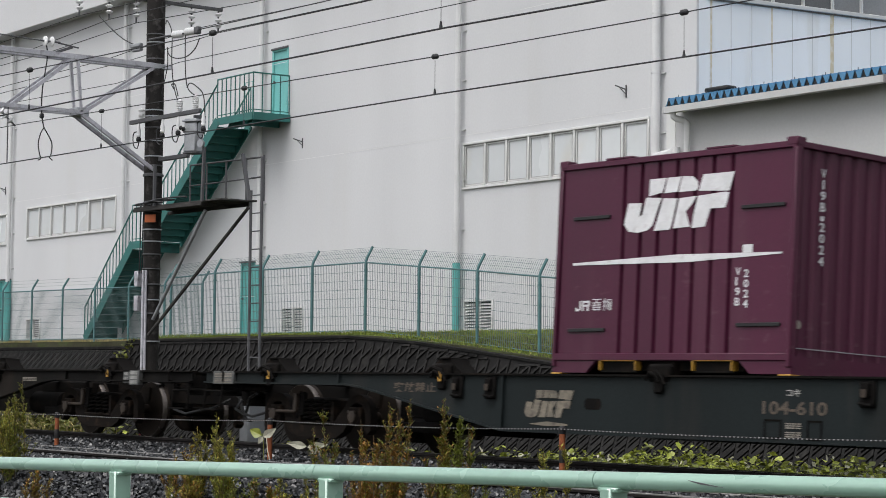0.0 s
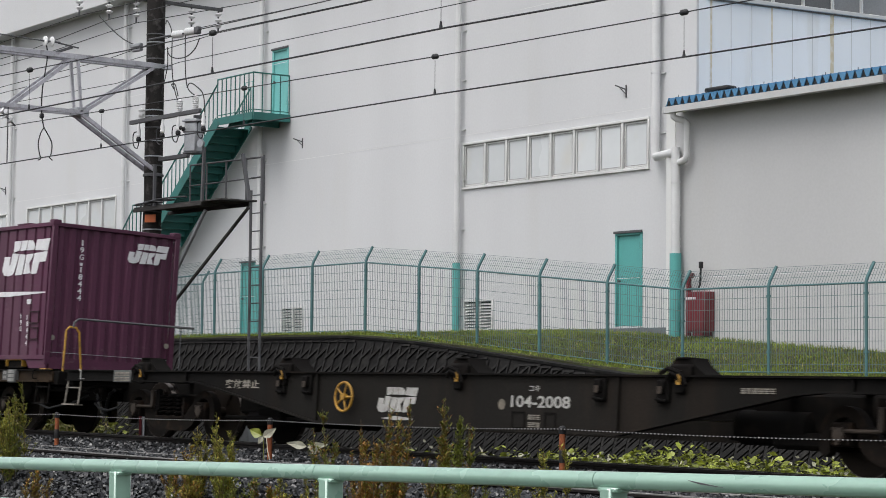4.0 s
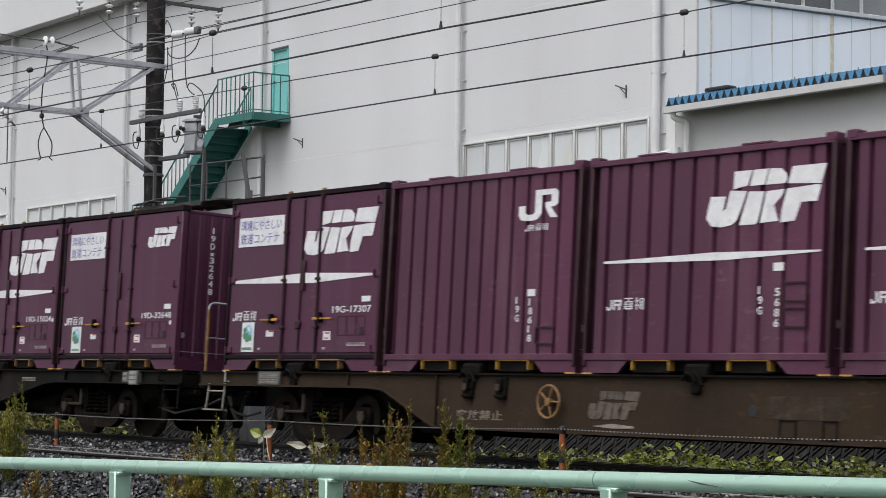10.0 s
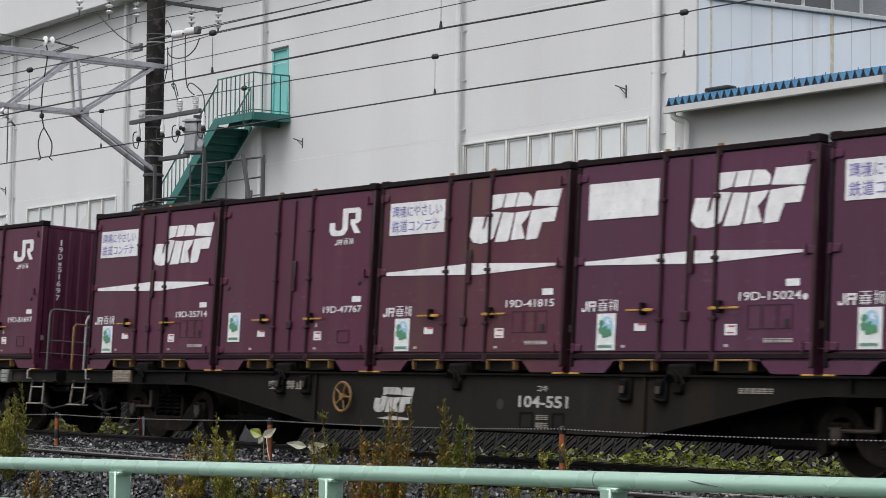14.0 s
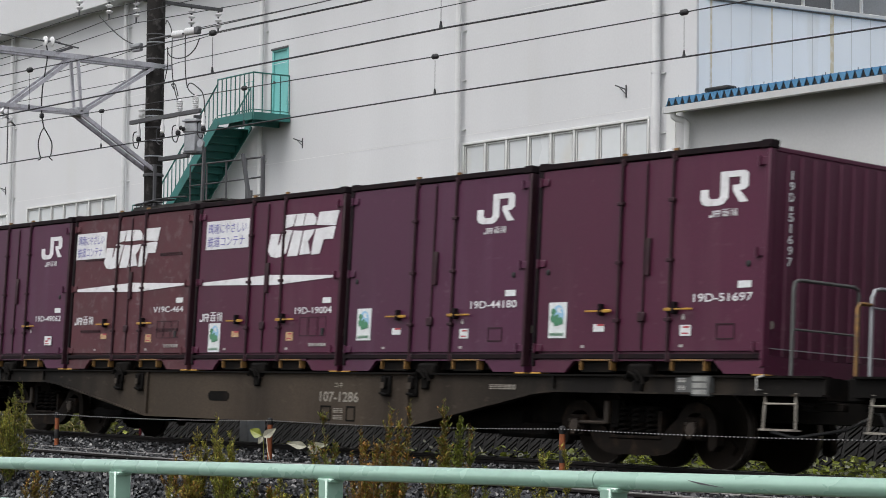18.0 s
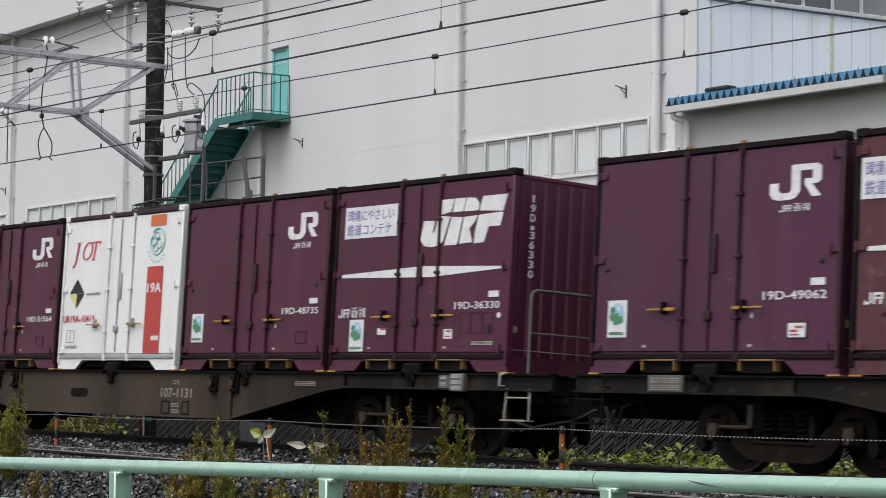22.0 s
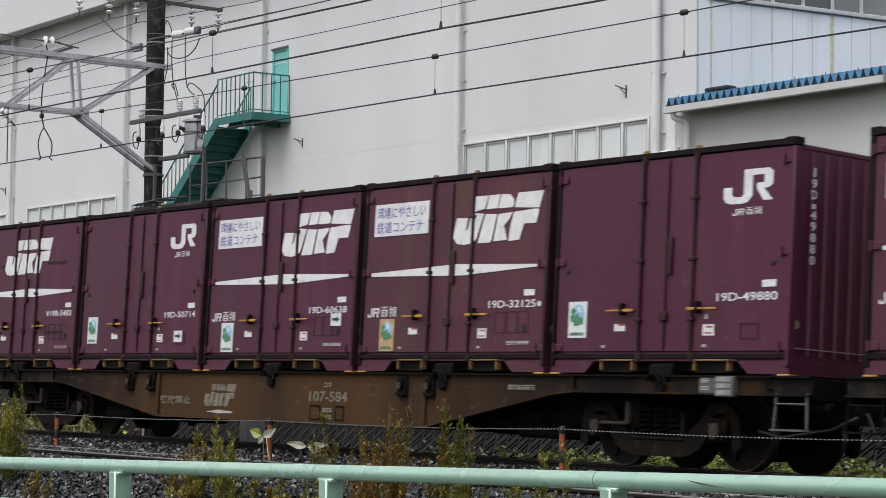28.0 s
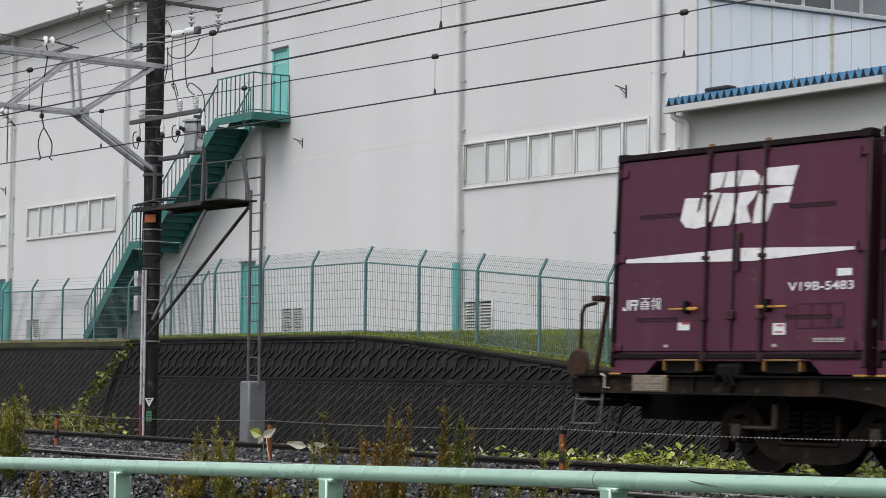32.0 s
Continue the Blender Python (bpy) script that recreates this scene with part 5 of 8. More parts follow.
def container(kind, paint, x16, label, number="", mark="", slogan="", stripes=False, eco=True, end_mark=False, tags=True, end_y=-0.74, mark_x=None, panel_w=1.15, lead=False, tag_mat="sticker_white", dot=None):
    c = thing("freight_container", label, "container", "containers on the train")
    RIDE.append((c, x16, 1.0))
    FINE = ("mark_line", "company_line", "load_line", "painted_mark", "end_mark")

    def P(name, key, build, mat, lab="", m=None):
        ob = part(name, shared(key, build, mat), mat, c, lab, m)
        return tagged(ob, lab, kind="stuff") if name in FINE else ob
    y = -HW
    if kind in ("D", "W"):
        body = lambda: MB().box(-HL + 0.06, HL - 0.06, y + 0.045, HW - 0.045, 0.17, 2.42)

        def end(s):
            pr = [(s * (HL - 0.07), -1.12)]
            for i in range(11):
                yy = -1.05 + i * 0.21
                pr += [(s * (HL - 0.059), yy - 0.06), (s * (HL - 0.033), yy - 0.04), (s * (HL - 0.033), yy + 0.04), (s * (HL - 0.059), yy + 0.06)]
            return MB().prism(pr + [(s * (HL - 0.07), 1.12)], "z", 0.23, 2.38)
        for s in (-1, 1):
            P("end_wall", "end_wall:D%d" % s, lambda: end(s), paint)
        P("body", "body:D", body, paint)
        P("side_door", "side_door:L", lambda: MB().box(-HL + 0.065, -0.43, y + 0.02, y + 0.05, 0.27, 2.422, 0.006), paint)
        P("side_door", "side_door:M", lambda: MB().box(-0.40, -0.005, y + 0.02, y + 0.05, 0.27, 2.422, 0.006), paint)
        P("side_door", "side_door:N", lambda: MB().box(0.005, 0.38, y + 0.02, y + 0.05, 0.27, 2.422, 0.006), paint)
        P("side_door", "side_door:R", lambda: MB().box(0.41, HL - 0.065, y + 0.02, y + 0.05, 0.27, 2.422, 0.006), paint)
        rod_mat = "lock_paint" if kind == "D" else "container_white"
        for rx in (-0.40, 0.425) if kind == "D" else (-0.342, 0.391):
            r = P("lock_rod", "lock_rod:D", lambda: MB().tube([(0, y + 0.0, 0.16), (0, y + 0.0, 2.46)], 0.02, 8).box(-0.045, 0.045, y - 0.0, y + 0.03, 2.38, 2.48, 0.008).box(-0.04, 0.04, y - 0.0, y + 0.03, 0.15, 0.25, 0.008), rod_mat, "", pose(rx, 0, 0))
            for z in (0.62, 1.28, 1.95):
                part("rod_guide", shared("rod_guide:D", lambda: MB().box(-0.045, 0.045, y - 0.03, y + 0.03, -0.02, 0.02, 0.005), rod_mat), rod_mat, r, m=pose(0, 0, z))
            part("rod_cap", shared("rod_cap:D", lambda: MB().box(-0.035, 0.035, y + 0.01, y + 0.05, 2.49, 2.53, 0.006), "worn_yellow"), "worn_yellow", r, "worn yellow rod cap")
        P("door_seam", "door_seam:D", lambda: MB().box(-0.012, 0.012, y + 0.0, y + 0.02, 0.3, 2.38).box(0.03, 0.10, y - 0.015, y + 0.02, 1.12, 1.54, 0.006).box(-0.06, 0.05, y - 0.02, y + 0.02, 0.60, 0.71, 0.01), "lock_paint" if kind == "D" else "galv", "central locking bar")
        for hx, flip in ((-0.71, -1), (0.58, 1)):
            h = P("door_handle", "door_handle:%d" % flip, lambda: MB().box(-0.2, 0.24, y - 0.04, y - 0.02, -0.011, 0.012, 0.005).box(-0.19 if flip > 0 else 0.10, -0.09 if flip > 0 else 0.23, y - 0.043, y - 0.017, -0.02, 0.018, 0.006), "yellow_paint", "worn yellow lever handle", pose(hx, 0, 0.73))
            part("handle_bracket", shared("handle_bracket:D", lambda: MB().box(-0.022, 0.022, y - 0.05, y + 0.02, -0.05, 0.085, 0.006).box(-0.05, 0.045, y - 0.03, y + 0.02, -0.028, 0.03, 0.006), "rail_dark" if kind == "D" else "galv"), "rail_dark" if kind == "D" else "galv", h, "", pose(0.05 * -flip, 0, 0))
        for hx, s in ((-HL + 0.09, 1), (HL - 0.09, -1)):
            for z in (0.27, 1.27, 2.24):
                P("hinge", "hinge:D", lambda: MB().box(-0.07, 0.09, y - 0.002, y + 0.03, 0, 0.09, 0.008).tube([(-0.03, y - 0.01, -0.01), (-0.03, y - 0.01, 0.10)], 0.018, 6), paint if kind == "D" else "container_white", "", pose(hx + (0.0 if s > 0 else -0.02), 0, z))
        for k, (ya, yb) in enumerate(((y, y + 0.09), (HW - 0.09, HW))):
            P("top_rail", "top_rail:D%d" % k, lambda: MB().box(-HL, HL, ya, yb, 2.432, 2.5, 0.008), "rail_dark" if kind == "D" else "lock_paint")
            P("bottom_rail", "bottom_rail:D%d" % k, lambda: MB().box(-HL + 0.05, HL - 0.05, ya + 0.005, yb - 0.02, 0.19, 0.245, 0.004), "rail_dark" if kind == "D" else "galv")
        if kind == "D":
            if mark != "initials":
                P("load_line", "load_line:D", lambda: bars(0.42, 0.045, 6), "worn_white", "small pale writing", pose(1.16, y + 0.016, 0.36))
                P("small_plate", "small_plate:D", lambda: MB().box(-0.03, 0.03, y + 0.008, y + 0.022, -0.045, 0.045), "black_paint", "", pose(1.47, 0, 0.56))
            for q in (-0.98, 0.62):
                P("rivet_mark", "rivet_mark:D", lambda: MB().box(-0.03, 0.03, y + 0.014, y + 0.022, -0.015, 0.015), "worn_white", "", pose(q, 0, 0.33))
    else:
        prof = []
        n, g = (12, 0.12) if mark == "initials" else (10, 0.47)
        a0, a1 = (-HL + 0.16, HL - 0.16) if kind == "G" else (-0.98, 0.98)
        if kind == "V":
            n, g = 7, 0.8
            prof.append((-HL + 0.08, y + 0.03))
        st = (a1 - a0) / n
        for i in range(n):
            q = a0 + i * st
            prof += [(q, y + 0.03), (q + st * (g - 0.11), y + 0.03), (q + st * (g - 0.06), y + 0.08), (q + st * (g + 0.07), y + 0.08), (q + st * (g + 0.12), y + 0.03)]
        prof += [(a1, y + 0.03)] + ([(HL - 0.08, y + 0.03)] if kind == "V" else [])
        prof += [(prof[-1][0], HW - 0.04), (prof[0][0], HW - 0.04)]

        body = lambda: MB().prism(prof, "z", 0.24, 2.42)

        def end(s):
            e = HL - 0.03
            pr = [(s * (e - 0.2), -1.1)]
            for i in range(10):
                q = -1.1 + i * 0.22
                pr += [(s * e, q + 0.01), (s * e, q + 0.1), (s * (e - 0.04), q + 0.13), (s * (e - 0.04), q + 0.2)]
            return MB().prism(pr + [(s * e, 1.1), (s * (e - 0.2), 1.1)], "z", 0.2, 2.42)
        for s in (-1, 1):
            P("end_wall", "end_wall:G%d" % s, lambda: end(s), paint)
        P("body", "body:%s%d" % (kind, n), body, paint)
        P("top_rail", "top_rail:G", lambda: MB().box(-HL, HL, y, y + 0.09, 2.40, 2.47, 0.008), paint)
        P("top_rail", "top_rail:Gb", lambda: MB().box(-HL, HL, HW - 0.09, HW, 2.40, 2.47, 0.008), paint)
        for q in (HL - 0.07, -HL):
            P("end_rail", "end_rail:G", lambda: MB().box(0, 0.07, y + 0.09, HW - 0.09, 2.40, 2.468, 0.008), paint, "", pose(q, 0, 0))
        P("bottom_rail", "bottom_rail:G", lambda: MB().box(-HL + 0.02, HL - 0.02, y, y + 0.09, 0.17, 0.25, 0.008), paint)
        P("bottom_rail", "bottom_rail:Gb", lambda: MB().box(-HL + 0.02, HL - 0.02, HW - 0.09, HW, 0.17, 0.25, 0.008), paint)
        for q in (-0.85, 0.75):
            P("roof_fitting", "roof_fitting:G", lambda: MB().box(-0.22, 0.22, y + 0.0, y + 0.2, 2.47, 2.495, 0.006), paint, "", pose(q, 0, 0))
        if kind == "V":
            for q, z in ((-1.28, 1.82), (1.40, 1.81), (-1.3, 0.52), (1.38, 0.55)):
                P("vent_slot", "vent_slot:V", lambda: MB().box(-0.31, 0.31, y + 0.005, y + 0.031, -0.02, 0.02, 0.004), "black_paint", "thin black vent slot", pose(q, 0, z))
        else:
            for q, z in ((1.30, 0.36),) if mark == "initials" else ((1.36, 0.78), (1.36, 0.51)):
                P("label_holder", "label_holder:G", lambda: MB().outline(-0.165, 0.165, 0, 0.21, 0.016, y + 0.005, y + 0.02), "lock_paint", "", pose(q, 0, z))
    for sx in (-1, 1):
        for sy in (-1, 1):
            # Posts beside a neighbour are painted darker, putting the gap's shade into their colour.
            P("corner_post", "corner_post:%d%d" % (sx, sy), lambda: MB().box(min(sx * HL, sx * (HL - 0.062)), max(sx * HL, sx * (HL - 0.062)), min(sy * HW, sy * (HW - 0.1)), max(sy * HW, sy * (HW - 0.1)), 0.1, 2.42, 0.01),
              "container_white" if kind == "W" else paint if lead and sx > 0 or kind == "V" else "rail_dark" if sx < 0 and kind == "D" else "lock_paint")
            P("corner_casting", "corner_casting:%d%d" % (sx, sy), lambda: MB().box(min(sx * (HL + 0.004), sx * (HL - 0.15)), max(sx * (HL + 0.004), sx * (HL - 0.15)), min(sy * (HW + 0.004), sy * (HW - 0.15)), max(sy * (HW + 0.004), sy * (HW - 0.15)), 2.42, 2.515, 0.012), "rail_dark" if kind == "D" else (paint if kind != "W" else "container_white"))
            P("corner_foot", "corner_foot:%d%d" % (sx, sy), lambda: MB().box(min(sx * HL, sx * (HL - 0.16)), max(sx * HL, sx * (HL - 0.16)), min(sy * HW, sy * (HW - 0.16)), max(sy * HW, sy * (HW - 0.16)), 0.0, 0.03, 0.006), "yellow_paint", "worn yellow foot plate")
    P("roof", "roof:all", lambda: MB().box(-HL + 0.05, HL - 0.05, y + 0.06, HW - 0.06, 2.40, 2.455, 0.01), paint)
    if kind != "W":
        def skirt():
            mb = MB()
            for s in (-1, 1):
                mb.prism([(s * HL * 0.998, 0.03), (s * 1.28, 0.03), (s * 1.12, 0.17), (s * HL * 0.998, 0.17)], "y", y + 0.02, y + 0.08)
                mb.prism([(s * HL * 0.998, 0.03), (s * 1.28, 0.03), (s * 1.12, 0.17), (s * HL * 0.998, 0.17)], "y", HW - 0.08, HW - 0.02)
                mb.box(min(s * HL * 0.998, s * (HL - 0.06)), max(s * HL * 0.998, s * (HL - 0.06)), y + 0.05, HW - 0.05, 0.03, 0.22)
            mb.box(-1.12, 1.12, y + 0.02, y + 0.07, 0.165, 0.225)
            return mb
        P("skirt", "skirt:D", skirt, paint)
    else:
        def skirt():
            mb = MB()
            for s in (-1, 1):
                mb.prism([(s * HL * 0.998, 0.02), (s * 1.28, 0.02), (s * 1.05, 0.17), (s * HL * 0.998, 0.17)], "y", y + 0.02, y + 0.08)
            mb.box(-HL + 0.02, HL - 0.02, y + 0.02, y + 0.07, 0.165, 0.225)
            return mb
        P("skirt", "skirt:W", skirt, "container_white")
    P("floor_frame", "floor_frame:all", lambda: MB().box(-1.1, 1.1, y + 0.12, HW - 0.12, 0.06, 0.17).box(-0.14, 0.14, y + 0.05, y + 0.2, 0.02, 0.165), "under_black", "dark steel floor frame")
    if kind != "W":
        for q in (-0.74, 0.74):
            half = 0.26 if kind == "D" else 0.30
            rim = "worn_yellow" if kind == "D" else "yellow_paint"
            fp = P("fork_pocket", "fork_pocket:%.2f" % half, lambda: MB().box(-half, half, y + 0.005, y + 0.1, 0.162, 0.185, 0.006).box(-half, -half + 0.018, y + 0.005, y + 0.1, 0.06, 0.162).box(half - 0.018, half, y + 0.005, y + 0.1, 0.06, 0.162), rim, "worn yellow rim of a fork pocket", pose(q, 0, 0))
            # Black block fills the pocket, painting in the shade inside it.
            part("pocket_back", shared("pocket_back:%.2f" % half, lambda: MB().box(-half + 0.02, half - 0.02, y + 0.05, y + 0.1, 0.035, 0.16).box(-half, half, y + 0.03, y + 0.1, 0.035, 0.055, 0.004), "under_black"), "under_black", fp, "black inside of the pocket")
    # markings
    f = y + (0.016 if kind in ("D", "W") else 0.027)
    if mark == "wide":
        P("painted_mark", "painted_mark:wide", lambda: letters_logo(1.70, 0.585), "white_paint", "large white slanted company mark", pose(0.03 if mark_x is None else mark_x, f, 1.615))
    elif mark == "mid":
        P("painted_mark", "painted_mark:wide", lambda: letters_logo(1.70, 0.585), "white_paint", "large white slanted company mark", pose(-0.82, f, 1.62) if kind == "D" else pose(-0.74, f, 1.62) if kind != "G" else pose(0.03, f, 1.615))
    elif mark == "small":
        P("painted_mark", "painted_mark:small", lambda: letters_logo(0.85, 0.295), "white_paint", "white slanted company mark", pose(0.84, f, 1.90))
    elif mark == "initials":
        P("painted_mark", "painted_mark:initials", lambda: company_mark(0.71, 0.365), "white_paint", "white company mark", pose(0.84 if kind != "G" else 0.72, f, 1.845))
        P("mark_line", "mark_line:initials", lambda: name_strokes(0.43, 0.085), "white_paint", "small white writing", pose(0.985 if kind != "G" else 0.85, f, 1.72))
    if stripes:
        P("painted_stripe", "painted_stripe:all", lambda: stripe(3.33), "white_paint", "long white tapered stripe", pose(0.0 if kind == "D" else 0.05, f, 1.29) @ Matrix.Diagonal((1 if kind == "D" else 0.98, 1, 1.0 if kind == "D" else 0.62, 1)))
        P("company_line", "company_line:all", lambda: name_strokes(0.63, 0.14), "white_paint", "small white writing", pose(-1.69 if kind == "D" else -1.50, f, 0.73 if kind == "D" else 0.74))
    if mark == "small":
        P("company_line", "company_line:all", lambda: name_strokes(0.63, 0.14), "white_paint", "small white writing", pose(-1.69, f, 0.73))
    if dot:
        P("white_dot", "white_dot:D", lambda: MB().lathe([(0.035, 0), (0.033, 0.003)], (0, 0, 0), (0, -1, 0), 12), "sticker_white", "", pose(dot[0], f, dot[1]))
    if slogan:
        pn = P("slogan_panel", "slogan_panel:%.2f" % panel_w, lambda: MB().box(0, panel_w, -0.006, 0, 0, 0.42), "white_paint", "white panel with dark blue writing" if slogan == "text" else "blank white panel", pose(-1.77 if panel_w < 1 else -1.64, f, 1.79))
        if slogan == "text":
            write("slogan", "環境にやさしい", "blue_ink", pn, 0.05, -0.009, 0.225, 0.155, panel_w - 0.11, 0.01)
            write("slogan", "鉄道コンテナ", "blue_ink", pn, 0.05, -0.009, 0.035, 0.155, panel_w - 0.15, 0.01)
    if kind == "D" and number:
        write("painted_number", number, "white_paint", c, 0.79, f - 0.004, 0.89 if number[0] == "V" else 0.805, 0.092, 0.88, 0.012)
        P("white_plate", "white_plate:D", lambda: MB().box(0, 0.19, -0.005, 0, 0, 0.075), "sticker_white", "", pose(1.45, f, 1.03 if number[0] == "V" else 0.945))
        if mark == "initials":
            P("card_holder", "card_holder:D", lambda: MB().outline(0, 0.27, 0, 0.17, 0.012, -0.004, 0), "lock_paint", "", pose(1.145, f, 0.40))
            P("small_icon", "small_icon:D", lambda: MB().box(-0.022, 0.022, -0.004, 0, -0.02, 0.02).box(-0.01, 0.01, -0.004, 0, 0.02, 0.04), "worn_white", "", pose(0.644, f, 0.639))
        else:
            for q in (0.92, 1.14, 1.36):
                P("faint_box", "faint_box:D", lambda: MB().outline(0, 0.19, 0, 0.26, 0.008, -0.002, 0), "lock_paint", "", pose(q, f, 0.50))
    if kind in ("G", "V") and number:
        head, tail = number.split("-")
        nx, nz = (1.13, 0.22) if kind == "V" else (0.96, -0.01) if mark == "initials" else (1.05, 0.01)
        for i, ch in enumerate(head):
            write("painted_number", ch, "white_paint", c, nx - 0.22 + (0.12 if kind == "V" else 0), f - 0.004, nz + 0.86 - i * 0.108, 0.085, 0.068 if ch != "1" else 0.025)
        for i, ch in enumerate(tail):
            write("painted_number", ch, "white_paint", c, nx + 0.02, f - 0.004, nz + 0.835 - i * 0.108, 0.085, 0.068 if ch != "1" else 0.025)
        P("white_plate", "white_plate:G", lambda: MB().box(0, 0.14, -0.005, 0, 0, 0.085), "white_paint", "", pose(nx - 0.01, f, nz + (0.945 if mark == "initials" else 1.10)))
    if eco and kind == "D":
        st = P("eco_sticker", "eco_sticker:all", lambda: MB().box(0, 0.31, -0.005, 0, 0, 0.42), "tag_tan" if paint == "brick_paint" and number != "19D-41815" else "sticker_white", "sticker with a blue and green globe", pose(-1.58 if mark == "initials" else -1.42, f, 0.43 if mark == "initials" else 0.285))
        part("globe", shared("globe:b", lambda: MB().prism([(0.165 + 0.105 * math.cos(q * 0.449), 0.27 + 0.12 * math.sin(q * 0.449)) for q in range(14)], "y", -0.008, -0.005), "sky_ink"), "sky_ink", st)
        part("pale_cloud", shared("pale_cloud:w", lambda: MB().prism([(0.15, 0.325), (0.17, 0.36), (0.22, 0.35), (0.20, 0.325), (0.23, 0.295), (0.18, 0.30)], "y", -0.0125, -0.008), "sticker_white"), "sticker_white", st)
        for j, (gx, gz, gr) in enumerate(((0.085, 0.31, 0.045), (0.08, 0.23, 0.05), (0.14, 0.185, 0.055), (0.205, 0.20, 0.05), (0.15, 0.25, 0.035))):
            part("green_land", shared("green_land:%d" % j, lambda: MB().prism([(gx + gr * (1 + 0.2 * math.sin(3 * q + j)) * math.cos(q * 0.698), gz + gr * (0.9 + 0.2 * math.cos(2 * q + j)) * math.sin(q * 0.698)) for q in range(9)], "y", -0.0105 - 0.0004 * j, -0.005), "green_ink"), "green_ink", st)
        tagged(part("sticker_line", shared("sticker_line:a", lambda: bars(0.24, 0.035, 6), "green_ink"), "green_ink", st, "", pose(0.03, -0.007, 0.03)), kind="stuff")
    if tags and kind == "D":
        tg = P("tag", "tag:a", lambda: MB().box(0, 0.18, -0.005, 0, 0, 0.085), tag_mat, "small paper tag", pose(-0.80, f, 0.50))
        part("tag_edge", shared("tag_edge:a", lambda: MB().box(0.06, 0.18, -0.007, -0.005, 0.062, 0.085), "red_ink"), "red_ink", tg)
        tg = P("tag", "tag:b", lambda: MB().box(0, 0.17, -0.005, 0, 0, 0.12), tag_mat, "small paper tag", pose(0.60, f, 0.44))
        part("tag_print", shared("tag_print:b", lambda: MB().box(0.03, 0.14, -0.007, -0.005, 0.02, 0.035).box(0.05, 0.15, -0.007, -0.005, 0.085, 0.105), "red_ink"), "red_ink", tg)
    if kind == "D" and mark == "initials":
        for q, z in ((1.587, 1.2), (-1.634, 1.21)):
            P("drain_disc", "drain_disc:D", lambda: MB().lathe([(0.035, 0), (0.035, 0.012), (0.02, 0.018)], (0, y + 0.02, 0), (0, -1, 0), 10), "black_paint", "", pose(q, 0, z))
    # the end wall that faces the way of travel
    fx = HL - 0.028 if kind in ("D", "W") else HL - 0.024
    if number and kind != "W":
        z = 2.215
        for ch in number.replace("-", "."):
            if ch == ".":
                P("end_number", "end_number:dot", lambda: MB().box(0, 0.004, 0, 0.05, 0, 0.05), "white_paint", "", pose(fx, end_y + 0.06, z - 0.075))
                z -= 0.095
                continue
            me, w = lettering(ch, "white_paint", 0.02)
            ww = 0.078 if ch != "1" else 0.028
            part("end_number", me, "white_paint", c, "", pose(fx + 0.004, end_y + 0.04 + (0.09 - ww) / 2, z - 0.095, 90, 0, 90) @ Matrix.Diagonal((ww / w, 0.095, 1, 1)))
            z -= 0.119
    if end_mark:
        P("end_mark", "end_mark:all", lambda: letters_logo(0.80, 0.34), "white_paint", "white slanted company mark", pose(fx, 0.22, 1.92, 0, 0, 90))
    for yy, z in ((-1.10, 0.55), (1.08, 0.55)):
        P("end_disc", "end_disc:all", lambda: MB().lathe([(0.045, 0), (0.045, 0.01)], (0, 0, 0), (1, 0, 0), 12), "faded_white", "", pose(fx, yy, z))
    P("end_bar", "end_bar:all", lambda: MB().box(0, 0.01, -1.12, 1.1, 0.30, 0.31), "galv", "", pose(fx, 0, 0))
    return c


def wheel(root, x, m):
    w = part("wheelset", shared("wheelset:all", lambda: MB().tube([(0, -0.9, 0), (0, 0.9, 0)], 0.075, 12)
             .lathe([(0.12, -0.62), (0.39, -0.60), (0.425, -0.60), (0.43, -0.52), (0.455, -0.50), (0.455, -0.475), (0.38, -0.47), (0.12, -0.5)], (0, 0, 0), (0, 1, 0), 28)
             .lathe([(0.12, 0.5), (0.38, 0.47), (0.455, 0.475), (0.455, 0.50), (0.43, 0.52), (0.425, 0.60), (0.39, 0.60), (0.12, 0.62)], (0, 0, 0), (0, 1, 0), 28)
             .box(-0.05, 0.05, -0.64, -0.60, 0.14, 0.34), "wheel_steel"), "wheel_steel", root, "brown steel wheelset", m)
    WHEELS.append((w, m.translation.copy()))
    return w


